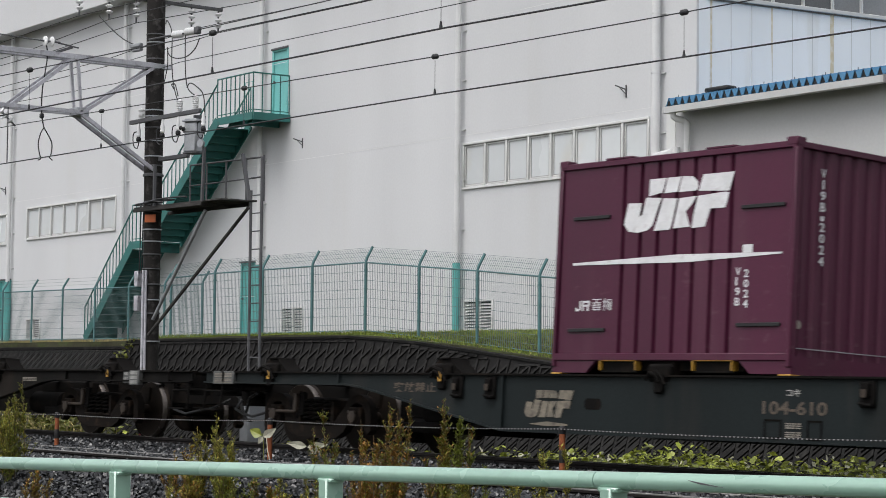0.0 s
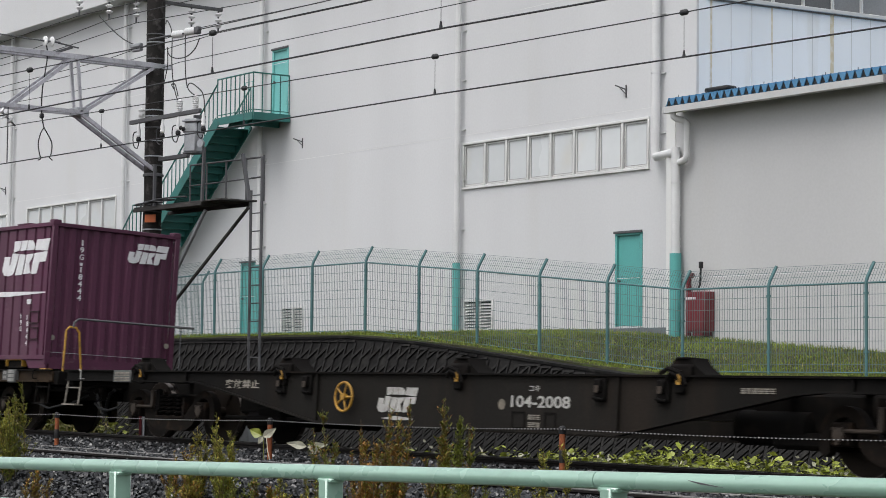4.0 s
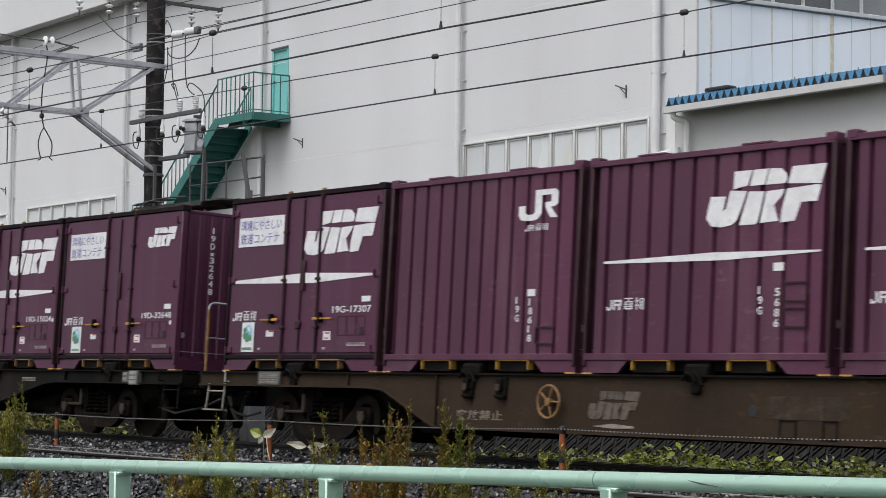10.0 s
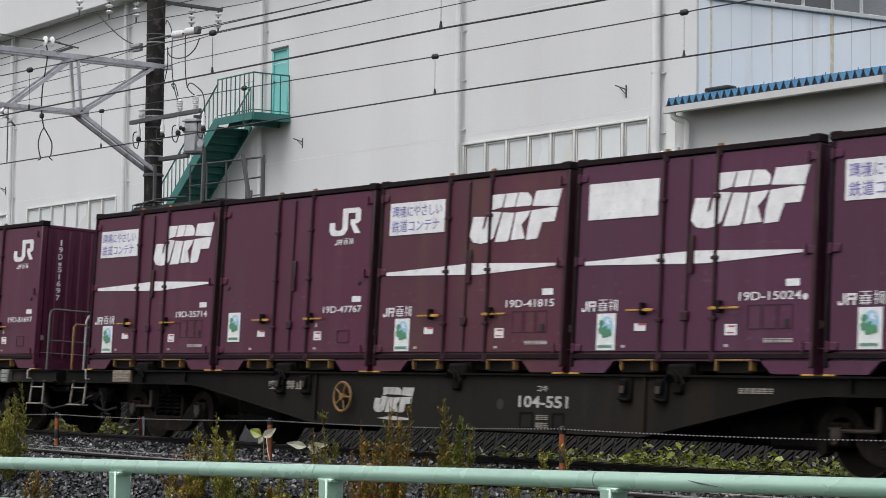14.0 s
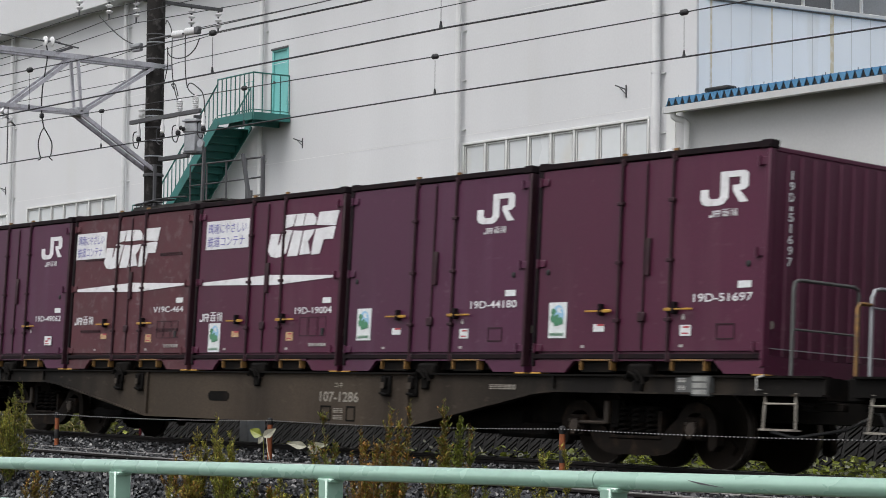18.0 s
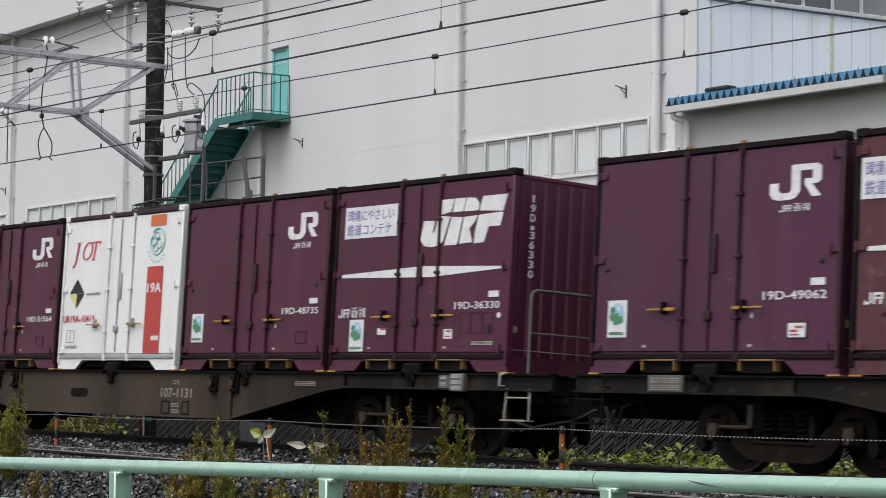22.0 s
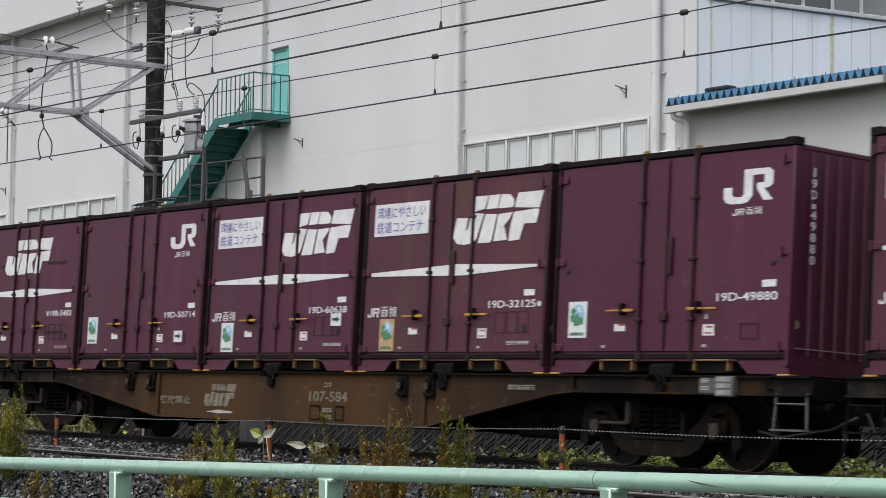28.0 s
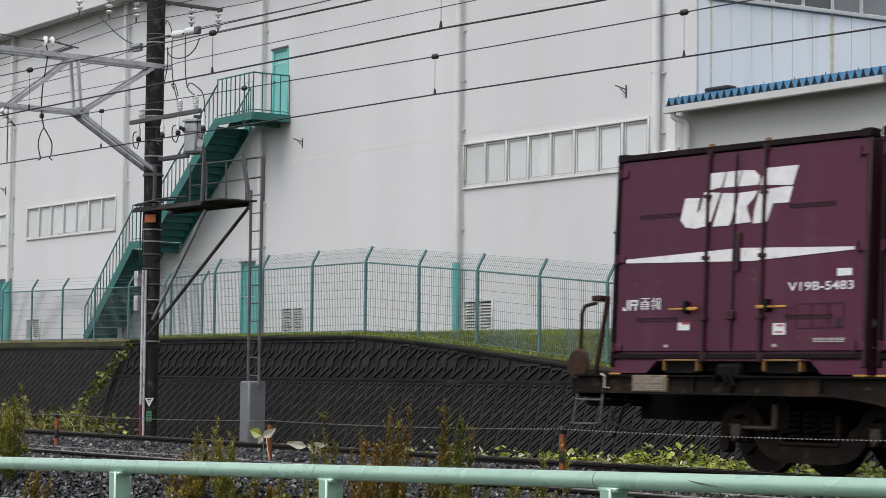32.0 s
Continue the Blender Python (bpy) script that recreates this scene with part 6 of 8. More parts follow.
def bogie(root, cx):
    def side(s):
        y0, y1 = (s * 0.98, s * 0.86)
        ring = lambda c, r, a0, a1: [(c + r * math.cos(a0 + (a1 - a0) * k / 9), 0.44 + 0.93 * r * math.sin(a0 + (a1 - a0) * k / 9)) for k in range(10)]
        q = [(-1.27, 0.26)] + ring(-0.95, 0.31, math.pi, 0.35) + [(-0.56, 0.47), (-0.46, 0.37), (-0.3, 0.325), (0.3, 0.325), (0.46, 0.37), (0.56, 0.47)] + ring(0.95, 0.31, math.pi - 0.35, 0.0) + [(1.27, 0.26), (1.2, 0.2), (1.14, 0.24)]
        q += ring(0.95, 0.185, 0.0, math.pi) + [(0.75, 0.33), (0.66, 0.22), (0.5, 0.14), (0.35, 0.12), (-0.35, 0.12), (-0.5, 0.14), (-0.66, 0.22), (-0.75, 0.33)] + ring(-0.95, 0.185, 0.0, math.pi) + [(-1.14, 0.24), (-1.2, 0.2)]
        return MB().prism(q, "y", min(y0, y1), max(y0, y1))
    b = part("bogie", shared("bogie:bolster", lambda: MB().box(-0.25, 0.25, -0.9, 0.9, 0.40, 0.68, 0.03), "under_black"), "under_black", root, "two-axle bogie, brown with brake dust, shade put into its colour", pose(cx, 0, 0))
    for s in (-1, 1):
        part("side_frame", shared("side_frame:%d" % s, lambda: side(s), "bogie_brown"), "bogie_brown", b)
        for ax in (-0.95, 0.95):
            part("axle_box", shared("axle_box:%d" % s, lambda: MB().box(-0.13, 0.13, min(s * 0.78, s * 1.03), max(s * 0.78, s * 1.03), -0.12, 0.13, 0.02).lathe([(0.10, 0), (0.10, 0.02), (0.05, 0.035)], (0, s * 1.03, 0), (0, s, 0), 12), "bogie_brown"), "bogie_brown", b, "", pose(ax, 0, 0.43))
            part("axle_cap", shared("axle_cap:%d" % s, lambda: MB().lathe([(0.075, 0.0), (0.075, 0.015), (0.03, 0.022)], (0, s * 1.06, 0), (0, s, 0), 12).lathe([(0.018, 0), (0.018, 0.03)], (0.06, s * 1.055, 0.06), (0, s, 0), 6).lathe([(0.018, 0), (0.018, 0.03)], (-0.06, s * 1.055, 0.06), (0, s, 0), 6).lathe([(0.018, 0), (0.018, 0.03)], (0.0, s * 1.055, -0.085), (0, s, 0), 6), "bogie_light"), "bogie_light", b, "bolted axle cap", pose(ax, 0, 0.43))
        for sx in (-0.24, 0.0, 0.24):
            part("coil_spring", shared("coil_spring:%d" % s, lambda: MB().tube([(0.075 * math.cos(t * 0.9), s * 0.93 + 0.075 * math.sin(t * 0.9), 0.35 + t * 0.0085) for t in range(36)], 0.016, 6), "under_black"), "under_black", b, "", pose(sx, 0, 0))
        part("brake_link", shared("brake_link:%d" % s, lambda: MB().tube([(-0.6, s * 1.02, 0.50), (-0.28, s * 1.02, 0.47)], 0.022, 6).box(-0.36, -0.24, s * 1.0 - 0.03, s * 1.0 + 0.03, 0.42, 0.74, 0.01), "under_black"), "under_black", b)
        part("brake_rod", shared("brake_rod:%d" % s, lambda: MB().tube([(-0.95, s * 1.05, 0.47), (-0.4, s * 1.06, 0.47)], 0.022, 8).box(-0.44, -0.36, s * 1.05 - 0.03, s * 1.05 + 0.03, 0.46, 0.72, 0.01), "bogie_light"), "bogie_light", b, "worn brake lever")
        part("spring_plank", shared("spring_plank:%d" % s, lambda: MB().box(-0.42, 0.42, s * 0.94 - 0.06, s * 0.94 + 0.06, 0.30, 0.34, 0.01).box(-0.42, -0.36, s * 0.94 - 0.05, s * 0.94 + 0.05, 0.34, 0.62).box(0.36, 0.42, s * 0.94 - 0.05, s * 0.94 + 0.05, 0.34, 0.62), "bogie_brown"), "bogie_brown", b)
    for ax in (-0.95, 0.95):
        for s in (-1, 1):
            part("tread", shared("tread:all", lambda: MB().lathe([(0.431, -0.035), (0.434, -0.03), (0.437, 0.035), (0.431, 0.04)], (0, 0, 0), (0, 1, 0), 36), "tread_steel"), "tread_steel", b, "worn steel wheel tread", pose(ax, s * 0.56, 0.43))
        wheel(b, ax, Matrix.Translation((ax, 0, 0.43)))
    return b


def wagon(x16, paint, number, label, handwheel=None, stencil=None, logo=None, hole="slot", steps=(), rear_rail=False, railing="loop", rail_paint="galv", bare=()):
    """A flat container wagon; x = 0 is the front edge of its first container."""
    w = thing("flat_wagon", label, "freight wagon", "wagons of the train")
    RIDE.append((w, x16, 0.0))
    C = -9.3
    late = number[:3] == "107"
    long_front = number in ("107-1286", "107-1131")
    F0, F1 = C + (9.95 if bare else 10.23 if long_front else 9.7), C - (10.3 if number in ("", "104-551", "104-2008", "107-584") else 9.95)
    # where the deep middle of the sill begins to rise, and where it has risen, at the front and at the rear
    k0, k1 = (-6.6, -3.85) if bare else (-5.96, -3.42) if late else (-5.27, -3.88) if railing == "bar" else (-6.14, -3.78)
    r0, r1 = (-14.0, -15.2) if railing == "bar" else (-12.5, -15.5)
    shelf = 0.845 if bare else 0.81
    tap = [(F1, 1.0), (F0, 1.0), (F0, shelf), (k1 + 0.25, shelf), (k1 - 0.1, shelf - 0.03), (k0, 0.33), (r0, 0.33), (r1 + 0.1, shelf - 0.03), (r1 - 0.25, shelf), (F1, shelf)]
    P = lambda name, key, build, mat, lab="", m=None: part(name, shared(key, build, mat), mat, w, lab, m)
    for s in (-1, 1):
        P("side_sill", "side_sill:%d%.2f%.2f%.2f%.2f" % (s, F0, F1, k0, r0), lambda: MB().prism(tap, "y", min(s * 1.26, s * 1.23), max(s * 1.26, s * 1.23)), paint)
        def flange():
            mb = MB()
            low = tap[2:]
            for (xa, za), (xb, zb) in zip(low, low[1:]):
                mb.beam((xa, s * 1.25, za), (xb, s * 1.25, zb), 0.12, 0.022)
            return mb
        P("sill_flange", "sill_flange:%d%.2f%.2f%.2f%.2f" % (s, F0, F1, k0, r0), flange, paint)
        # Black upper flange paints in the shade that the containers cast on the sill.
        P("top_flange", "top_flange:%d%.2f%.2f" % (s, F0, F1), lambda: MB().box(F1, F0, min(s * 1.31, s * 1.17), max(s * 1.31, s * 1.17), 0.985, 1.008), "under_black", "upper flange, black in place of the containers' shade")
        for q in (C - 8.4, C - 6.6, r0, k0, C + 6.1, C + 8.4):
            zz = 0.84 if abs(q - C) > 6 else 0.36
            P("stiffener", "stiffener:%d%.2f" % (s, q), lambda: MB().box(q - 0.012, q + 0.012, min(s * 1.235, s * 1.30), max(s * 1.235, s * 1.30), zz, 0.985), paint)
    def deck():
        mb = MB().box(F1, F0, -1.2, -1.0, 0.95, 0.995).box(F1, F0, 1.0, 1.2, 0.95, 0.995).box(F1, F0, -0.22, 0.22, 0.55, 0.97)
        for i in range(21):
            q = F1 + 0.05 + i * (F0 - F1 - 0.2) / 20
            mb.box(q, q + 0.12, -1.0, 1.0, 0.85, 0.99)
        return mb
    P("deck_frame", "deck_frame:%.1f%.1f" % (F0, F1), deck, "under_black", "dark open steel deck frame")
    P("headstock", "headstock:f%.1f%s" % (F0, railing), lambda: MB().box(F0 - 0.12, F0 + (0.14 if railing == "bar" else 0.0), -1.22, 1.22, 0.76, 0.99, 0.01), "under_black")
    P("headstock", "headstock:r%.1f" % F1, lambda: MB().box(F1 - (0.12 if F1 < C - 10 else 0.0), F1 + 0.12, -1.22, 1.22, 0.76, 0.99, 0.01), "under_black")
    for e, s in ((F0, 1), (F1, -1)):
        P("coupler", "coupler:%d" % s, lambda: MB().box(min(0, s * 0.35), max(0, s * 0.35), -0.11, 0.11, 0.74, 0.98, 0.02).box(min(s * 0.3, s * 0.45), max(s * 0.3, s * 0.45), -0.2, 0.2, 0.70, 1.0, 0.04), "under_black", "knuckle coupler", pose(e, 0, 0))
        P("brake_hose", "brake_hose:%d" % s, lambda: MB().tube([(-s * 0.1, -0.45, 0.72), (s * 0.06, -0.45, 0.66), (s * 0.16, -0.44, 0.45), (s * 0.24, -0.42, 0.33), (s * 0.34, -0.4, 0.32)], 0.025, 8), "hose_black", "hanging black brake hose", pose(e, 0, 0))
        shift = {1: -0.33 if long_front else 0.0, -1: 0.2 if number in ("", "104-551") else 0.0}

        def step():
            return MB().tube([(-s * 0.05, -1.27, 0.83), (-s * 0.02, -1.30, 0.45), (-s * 0.47, -1.30, 0.45), (-s * 0.47, -1.27, 0.83)], 0.018, 6).tube([(-s * 0.04, -1.29, 0.72), (-s * 0.47, -1.29, 0.72)], 0.012, 6).box(min(-s * 0.02, -s * 0.47), max(-s * 0.02, -s * 0.47), -1.36, -1.22, 0.44, 0.46)
        P("step", "step:%d" % s, step, "plate_grey" if rear_rail else "faded_white" if s in steps else "under_black", "pale grey step iron" if s in steps else "", pose(e + shift[s], 0, 0))
        P("grab_iron", "grab_iron:%d" % s, lambda: MB().tube([(-s * 0.55, -1.24, 0.86), (-s * 0.55, -1.33, 0.86), (-s * 0.55, -1.33, 0.985), (-s * 0.47, -1.31, 1.01)], 0.014, 6), "worn_white" if s in steps else "under_black", "", pose(e + shift[s], 0, 0))
    for k, q in enumerate(((F0 + 0.05, F0 - 1.05), (F1 - 0.05, F1 + 1.05))):
        a, b = q
        P("air_pipe", "air_pipe:%d%.1f%.1f" % (k, F0, F1), lambda: MB().tube([(a, -0.6, 0.62), (a + (b - a) * 0.15, -0.8, 0.48), (a + (b - a) * 0.45, -0.9, 0.42), (a + (b - a) * 0.7, -0.9, 0.38), (b, -0.9, 0.44)], 0.02, 6), "hose_black", "sagging black air pipe")
        P("cross_bearer", "cross_bearer:%d%.1f%.1f" % (k, F0, F1), lambda: MB().box(min(a, a + (b - a) * 0.5), max(a, a + (b - a) * 0.5), -1.05, -0.95, 0.66, 0.74, 0.01).tube([(a + (b - a) * 0.3, -1.1, 0.7), (a + (b - a) * 0.75, -1.1, 0.78)], 0.02, 6), "under_black")
    # end railing
    RX = 0.35

    def loop_rail():
        return MB().tube([(RX, -1.14, 0.95), (RX, -1.14, 1.93), (RX, -1.12, 1.99), (RX, -1.06, 2.015), (RX, -0.2, 2.015), (RX, -0.14, 1.99), (RX, -0.12, 1.93), (RX, -0.12, 0.95)], 0.02, 8).tube([(RX, -1.14, 1.50), (RX, -0.12, 1.50)], 0.014, 6)
    if railing == "loop":
        P("end_railing", "end_railing:%.2f" % RX, loop_rail, rail_paint, "tubular end railing")
    elif railing == "bar":
        BX = F0 + 0.12
        P("grab_post", "grab_post:c", lambda: MB().tube([(BX, -1.14, 0.97), (BX, -1.12, 1.66), (BX, -1.06, 1.72), (BX, -0.94, 1.71), (BX, -0.88, 1.64), (BX, -0.80, 0.97)], 0.02, 8), "yellow_paint", "yellow grab post")
        P("end_railing", "end_railing:c", lambda: MB().tube([(BX, -1.0, 1.70), (BX, -0.98, 1.80), (BX, -0.9, 1.86), (BX, 1.3, 1.86)], 0.02, 8).tube([(BX, 1.05, 1.86), (BX, 1.05, 0.97)], 0.012, 6), "galv_dark", "dark tubular end railing")
    if paint == "wagon_umber":
        RX = F1 - 0.1
        P("end_railing", "end_railing:%.2f" % RX, loop_rail, "galv", "tubular end railing")
        P("railing_post", "railing_post:c", lambda: MB().tube([(RX, -1.14, 0.98), (RX, -1.14, 1.92)], 0.024, 8), "worn_yellow", "worn yellow post of the railing")
    if number == "104-551":
        RX = F1 - 0.1
        P("end_railing", "end_railing:d", lambda: MB().tube([(RX, -0.92, 0.95), (RX, -0.92, 1.82), (RX, -0.88, 1.9), (RX, -0.8, 1.92), (RX, 0.3, 1.92)], 0.02, 8).tube([(RX, -0.92, 1.72), (RX, 0.3, 1.72)], 0.014, 6), "galv", "tubular end railing")
        P("railing_hook", "railing_hook:d", lambda: MB().tube([(RX, -1.14, 0.98), (RX, -1.14, 1.70), (RX, -1.1, 1.75), (RX, -0.92, 1.75)], 0.02, 8), "worn_yellow", "worn yellow hooked grab post")
    if rear_rail:
        P("rear_railing", "rear_railing:g", lambda: MB().tube([(F1 - 0.02, -1.2, 0.95), (F1 - 0.02, -1.2, 1.72), (F1 + 0.03, -1.2, 1.80), (F1 + 0.22, -1.2, 1.83)], 0.022, 8).tube([(F1 + 0.14, -1.1, 1.0), (F1 + 0.3, -1.1, 1.9)], 0.03, 6).box(F1 + 0.1, F1 + 0.26, -1.18, -1.02, 1.86, 1.92, 0.01), "rust_dark", "rusty rear railing with a lamp bracket")
        P("rear_disc", "rear_disc:g", lambda: MB().lathe([(0.16, -0.03), (0.19, 0), (0.16, 0.03)], (F1 - 0.02, -1.22, 1.12), (0, 1, 0), 20), "rust_dark", "rusty round tail disc")
    for cx in (-2.1, -16.3) if late else (-2.62, -16.82):
        bogie(w, cx)
    # twist locks and cradles along the deck edge
    along = -0.36 if bare == (0, 1, 3, 4) else 0.0
    for k in range(5):
        q = -k * 3.852 - 1.80 + along
        P("container_clamp", "container_clamp:all", lambda: MB().box(-0.17, 0.17, -1.29, -1.18, 0.93, 1.13, 0.03).tube([(-0.14, -1.33, 0.95), (-0.08, -1.34, 1.03), (0.02, -1.34, 1.0), (0.06, -1.33, 0.93)], 0.02, 6).tube([(0.0, -1.32, 1.05), (0.1, -1.34, 1.0), (0.16, -1.33, 0.9)], 0.018, 6).box(-0.05, 0.1, -1.31, -1.26, 0.80, 0.95, 0.02), "under_black", "dark folding container clamp", pose(q, 0, 0))
    for k in bare:
        q = -k * 3.852 - 1.80 + along
        P("raised_clamp", "raised_clamp:all", lambda: MB().prism([(-0.20, 1.0), (-0.17, 1.14), (-0.12, 1.19), (0.12, 1.19), (0.16, 1.13), (0.30, 1.04), (0.36, 1.0)], "y", -1.22, -0.95).box(-0.10, 0.10, -1.25, -0.92, 1.18, 1.205, 0.01).tube([(-0.3, -1.28, 1.02), (-0.15, -1.3, 1.08), (0.05, -1.3, 1.03)], 0.025, 6), "under_black", "dark raised clamp on the bare deck", pose(q, 0, 0))
        P("clamp_tag", "clamp_tag:all", lambda: MB().box(0.02, 0.08, -1.345, -1.335, 0.90, 1.02), "yellow_paint", "yellow tag", pose(q, 0, 0))
    for q in (-13.37, -12.74, -6.9 if bare else -6.45, -5.88):
        lv = P("lock_lever", "lock_lever:all", lambda: MB().box(-0.10, 0.10, -1.30, -1.26, 0.70, 0.97, 0.012).box(-0.05, 0.05, -1.345, -1.29, 0.80, 0.95, 0.012).tube([(-0.08, -1.32, 0.74), (0.09, -1.33, 0.72)], 0.018, 6), "under_black", "dark lever bracket", pose(q, 0, 0))
        part("lever_tab", shared("lever_tab:all", lambda: MB().box(-0.035, 0.03, -1.352, -1.346, 0.80, 0.88), "bogie_light"), "bogie_light", lv, "pale tab")
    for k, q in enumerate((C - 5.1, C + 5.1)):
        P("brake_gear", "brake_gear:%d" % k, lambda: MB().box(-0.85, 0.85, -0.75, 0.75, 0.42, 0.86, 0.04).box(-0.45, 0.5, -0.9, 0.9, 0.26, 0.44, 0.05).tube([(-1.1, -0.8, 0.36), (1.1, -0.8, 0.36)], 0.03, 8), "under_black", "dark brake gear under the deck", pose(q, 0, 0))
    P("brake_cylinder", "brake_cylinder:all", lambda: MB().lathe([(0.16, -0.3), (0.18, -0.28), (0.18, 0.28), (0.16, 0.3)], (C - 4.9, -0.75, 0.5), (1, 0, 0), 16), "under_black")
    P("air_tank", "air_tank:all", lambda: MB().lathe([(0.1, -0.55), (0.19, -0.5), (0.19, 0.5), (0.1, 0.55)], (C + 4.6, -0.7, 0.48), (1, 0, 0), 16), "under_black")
    face = -1.265
    rear = -18.72 if bare == (0, 1, 3, 4) else -18.35 if number == "107-584" else -17.75
    front_x = -1.03 if late else -1.18
    P("notice_plate", "notice_plate:f", lambda: MB().box(-0.14, 0.14, -1.300, -1.264, -0.11, 0.085, 0.006), "plate_grey", "grey data plate", pose(front_x, 0, 0.92))
    P("notice_plate", "notice_plate:r", lambda: MB().box(-0.27, 0.27, -1.315, -1.264, -0.10, 0.085, 0.006), "plate_rusty" if rear_rail or number == "104-551" else "plate_grey", "rust-stained data plate" if rear_rail or number == "104-551" else "grey data plate", pose(rear, 0, 0.92))
    card = P("card_holder", "card_holder:f", lambda: MB().box(-0.13, 0.14, -1.345, -1.264, -0.14, 0.08, 0.006), "plate_grey", "grey card holder", pose(front_x + 0.27, 0, 0.92))
    for zc in (-0.12, -0.05, 0.02):
        part("card_strip", shared("card_strip:f", lambda: MB().box(-0.11, 0.10, -1.349, -1.346, 0.0, 0.05), "card_pale"), "card_pale", card, "pale card", pose(0, 0, zc))
    for zt in (0.92, 0.84):
        P("plate_text", "plate_text:a", lambda: bars(0.12, 0.045, 2), "worn_white", "small pale writing", pose(front_x - 0.1, -1.302, zt + 0.01))
        P("plate_text", "plate_text:b", lambda: bars(0.46, 0.06, 7), "faded_white", "small pale writing", pose(rear - 0.22, -1.317, zt))
    num_x = -8.55 if number == "107-584" else -7.95 if late else -8.48 if number == "104-2008" else -8.31
    if number:
        write("wagon_number", number, "ghost_tan" if bare == (0, 1, 3, 4) else "dim_tan" if rear_rail else "faded_white" if late else "worn_white", w, num_x, face, 0.61, 0.14, 0.88 if len(number) < 8 or late else 1.06)
    else:
        P("painted_patch", "painted_patch:c", lambda: MB().box(0, 1.1, -0.002, 0, 0, 0.24), "worn_umber", "patch of worn paint over an old number", pose(-8.45, face + 0.003, 0.56))
    if number:
        write("wagon_code", "コキ", "worn_white" if number[:3] == "104" else "faded_white", w, num_x + 0.33, face, 0.80, 0.075, 0.19)
    for q, wd in ((0.03, 0.24), (0.62, 0.2)):
        P("data_box", "data_box:%.2f" % wd, lambda: MB().outline(0, wd, 0, 0.2, 0.02, -0.004, 0), "under_black", "dark painted outline box", pose(num_x + q, face, 0.36))
    for zt in (0.47, 0.38) if number else ():
        tagged(P("data_text", "data_text:all", lambda: bars(0.22, 0.06, 3), "faded_white", "", pose(num_x + 0.33, face, zt)), kind="stuff")
    tagged(P("small_writing", "small_writing:s", lambda: bars(0.5, 0.06, 6), "faded_white", "small pale writing", pose(-4.38 if late else -4.74, face, 0.82)), kind="stuff")
    if hole == "slot":
        P("lifting_slot", "lifting_slot:s", lambda: MB().prism([(-0.28, 0.03), (-0.22, 0.07), (0.22, 0.07), (0.28, 0.03), (0.28, -0.03), (0.22, -0.07), (-0.22, -0.07), (-0.28, -0.03)], "y", -1.2655, -1.262), "under_black", "dark lifting slot", pose(-10.92, 0, 0.67) @ Matrix.Diagonal((0.5, 1, 0.9, 1)) if bare else pose(C - 1.2, 0, 0.65))
    elif hole:
        P("lifting_hole", "lifting_hole:r", lambda: MB().lathe([(0.065, 0), (0.065, 0.003)], (0, -1.262, 0), (0, -1, 0), 16), "dim_tan" if number == "104-2008" else "black_paint", "round hole", pose(-8.65, 0, 0.64))
    if stencil is not None:
        write("stencil", "突放禁止", "ghost_tan" if paint == "wagon_green" else "dim_tan" if paint in ("wagon_rust", "wagon_umber") else "faded_white", w, stencil, face, 0.44 if not number else 0.52 if paint == "wagon_rust" else 0.765, 0.125, 0.88)
    if logo is not None:
        P("wagon_mark", "wagon_mark:all", lambda: letters_logo(0.85, 0.32), "ghost_tan" if not number else "dim_tan" if paint in ("wagon_rust", "wagon_umber", "wagon_green") else "worn_white", "worn white slanted company mark", pose(logo, face, 0.50))
        P("mark_stripe", "mark_stripe:all", lambda: MB().prism([(-0.32, 0.0), (0.0, 0.035), (0.36, 0.012), (0.36, -0.01), (0.0, -0.02)], "y", -0.004, 0), "dim_tan" if paint == "wagon_green" else "worn_white" if number else "faded_white", "", pose(logo + 0.4, face, 0.42))
    if handwheel is not None:
        wheel_mat = "yellow_paint" if number == "104-2008" else "worn_yellow"
        hw = P("handwheel", "handwheel:rim", lambda: MB().tube([(0.19 * math.cos(t * math.pi / 12), -1.345, 0.19 * math.sin(t * math.pi / 12)) for t in range(25)], 0.017, 8), wheel_mat, "yellow five-spoke handbrake wheel", pose(handwheel, 0, 0.68))
        part("hub", shared("hub:hw", lambda: MB().lathe([(0.0, -0.002), (0.045, 0), (0.045, 0.06), (0.02, 0.062), (0.02, 0.13)], (0, -1.37, 0), (0, 1, 0), 12), wheel_mat), wheel_mat, hw)
        for t in range(5):
            part("spoke", shared("spoke:hw", lambda: MB().tube([(0.035, -1.345, 0), (0.18, -1.345, 0)], 0.013, 6), wheel_mat), wheel_mat, hw, "", pose(0, 0, 0, 0, t * 72, 0))
    return w


FRONT = dict(A=59.17, B=38.86, C=18.31, D=-2.24, E=-23.15, F=-43.75, G=-63.87)
PITCH_C = 3.852
wagon(FRONT["A"], "wagon_green", "104-610", "dark green-grey flat container wagon with one container", stencil=-14.70, logo=-12.10, hole="slot", railing="", bare=(0, 1, 3, 4))
wagon(FRONT["B"], "wagon_grey", "104-2008", "dark grey flat container wagon, empty", handwheel=-11.8, stencil=-14.84, logo=-11.15, hole="round", railing="", bare=(0, 1, 2, 3, 4), steps=(-1,))
wagon(FRONT["C"], "wagon_umber", "", "brown flat container wagon loaded with five containers", handwheel=-11.8, stencil=-13.6, logo=-11.2, hole="round", railing="bar", steps=(-1,))
wagon(FRONT["D"], "wagon_grey", "104-551", "dark grey flat container wagon loaded with five containers", handwheel=-11.8, stencil=-13.7, logo=-11.2, hole="round", railing="", steps=(-1,))
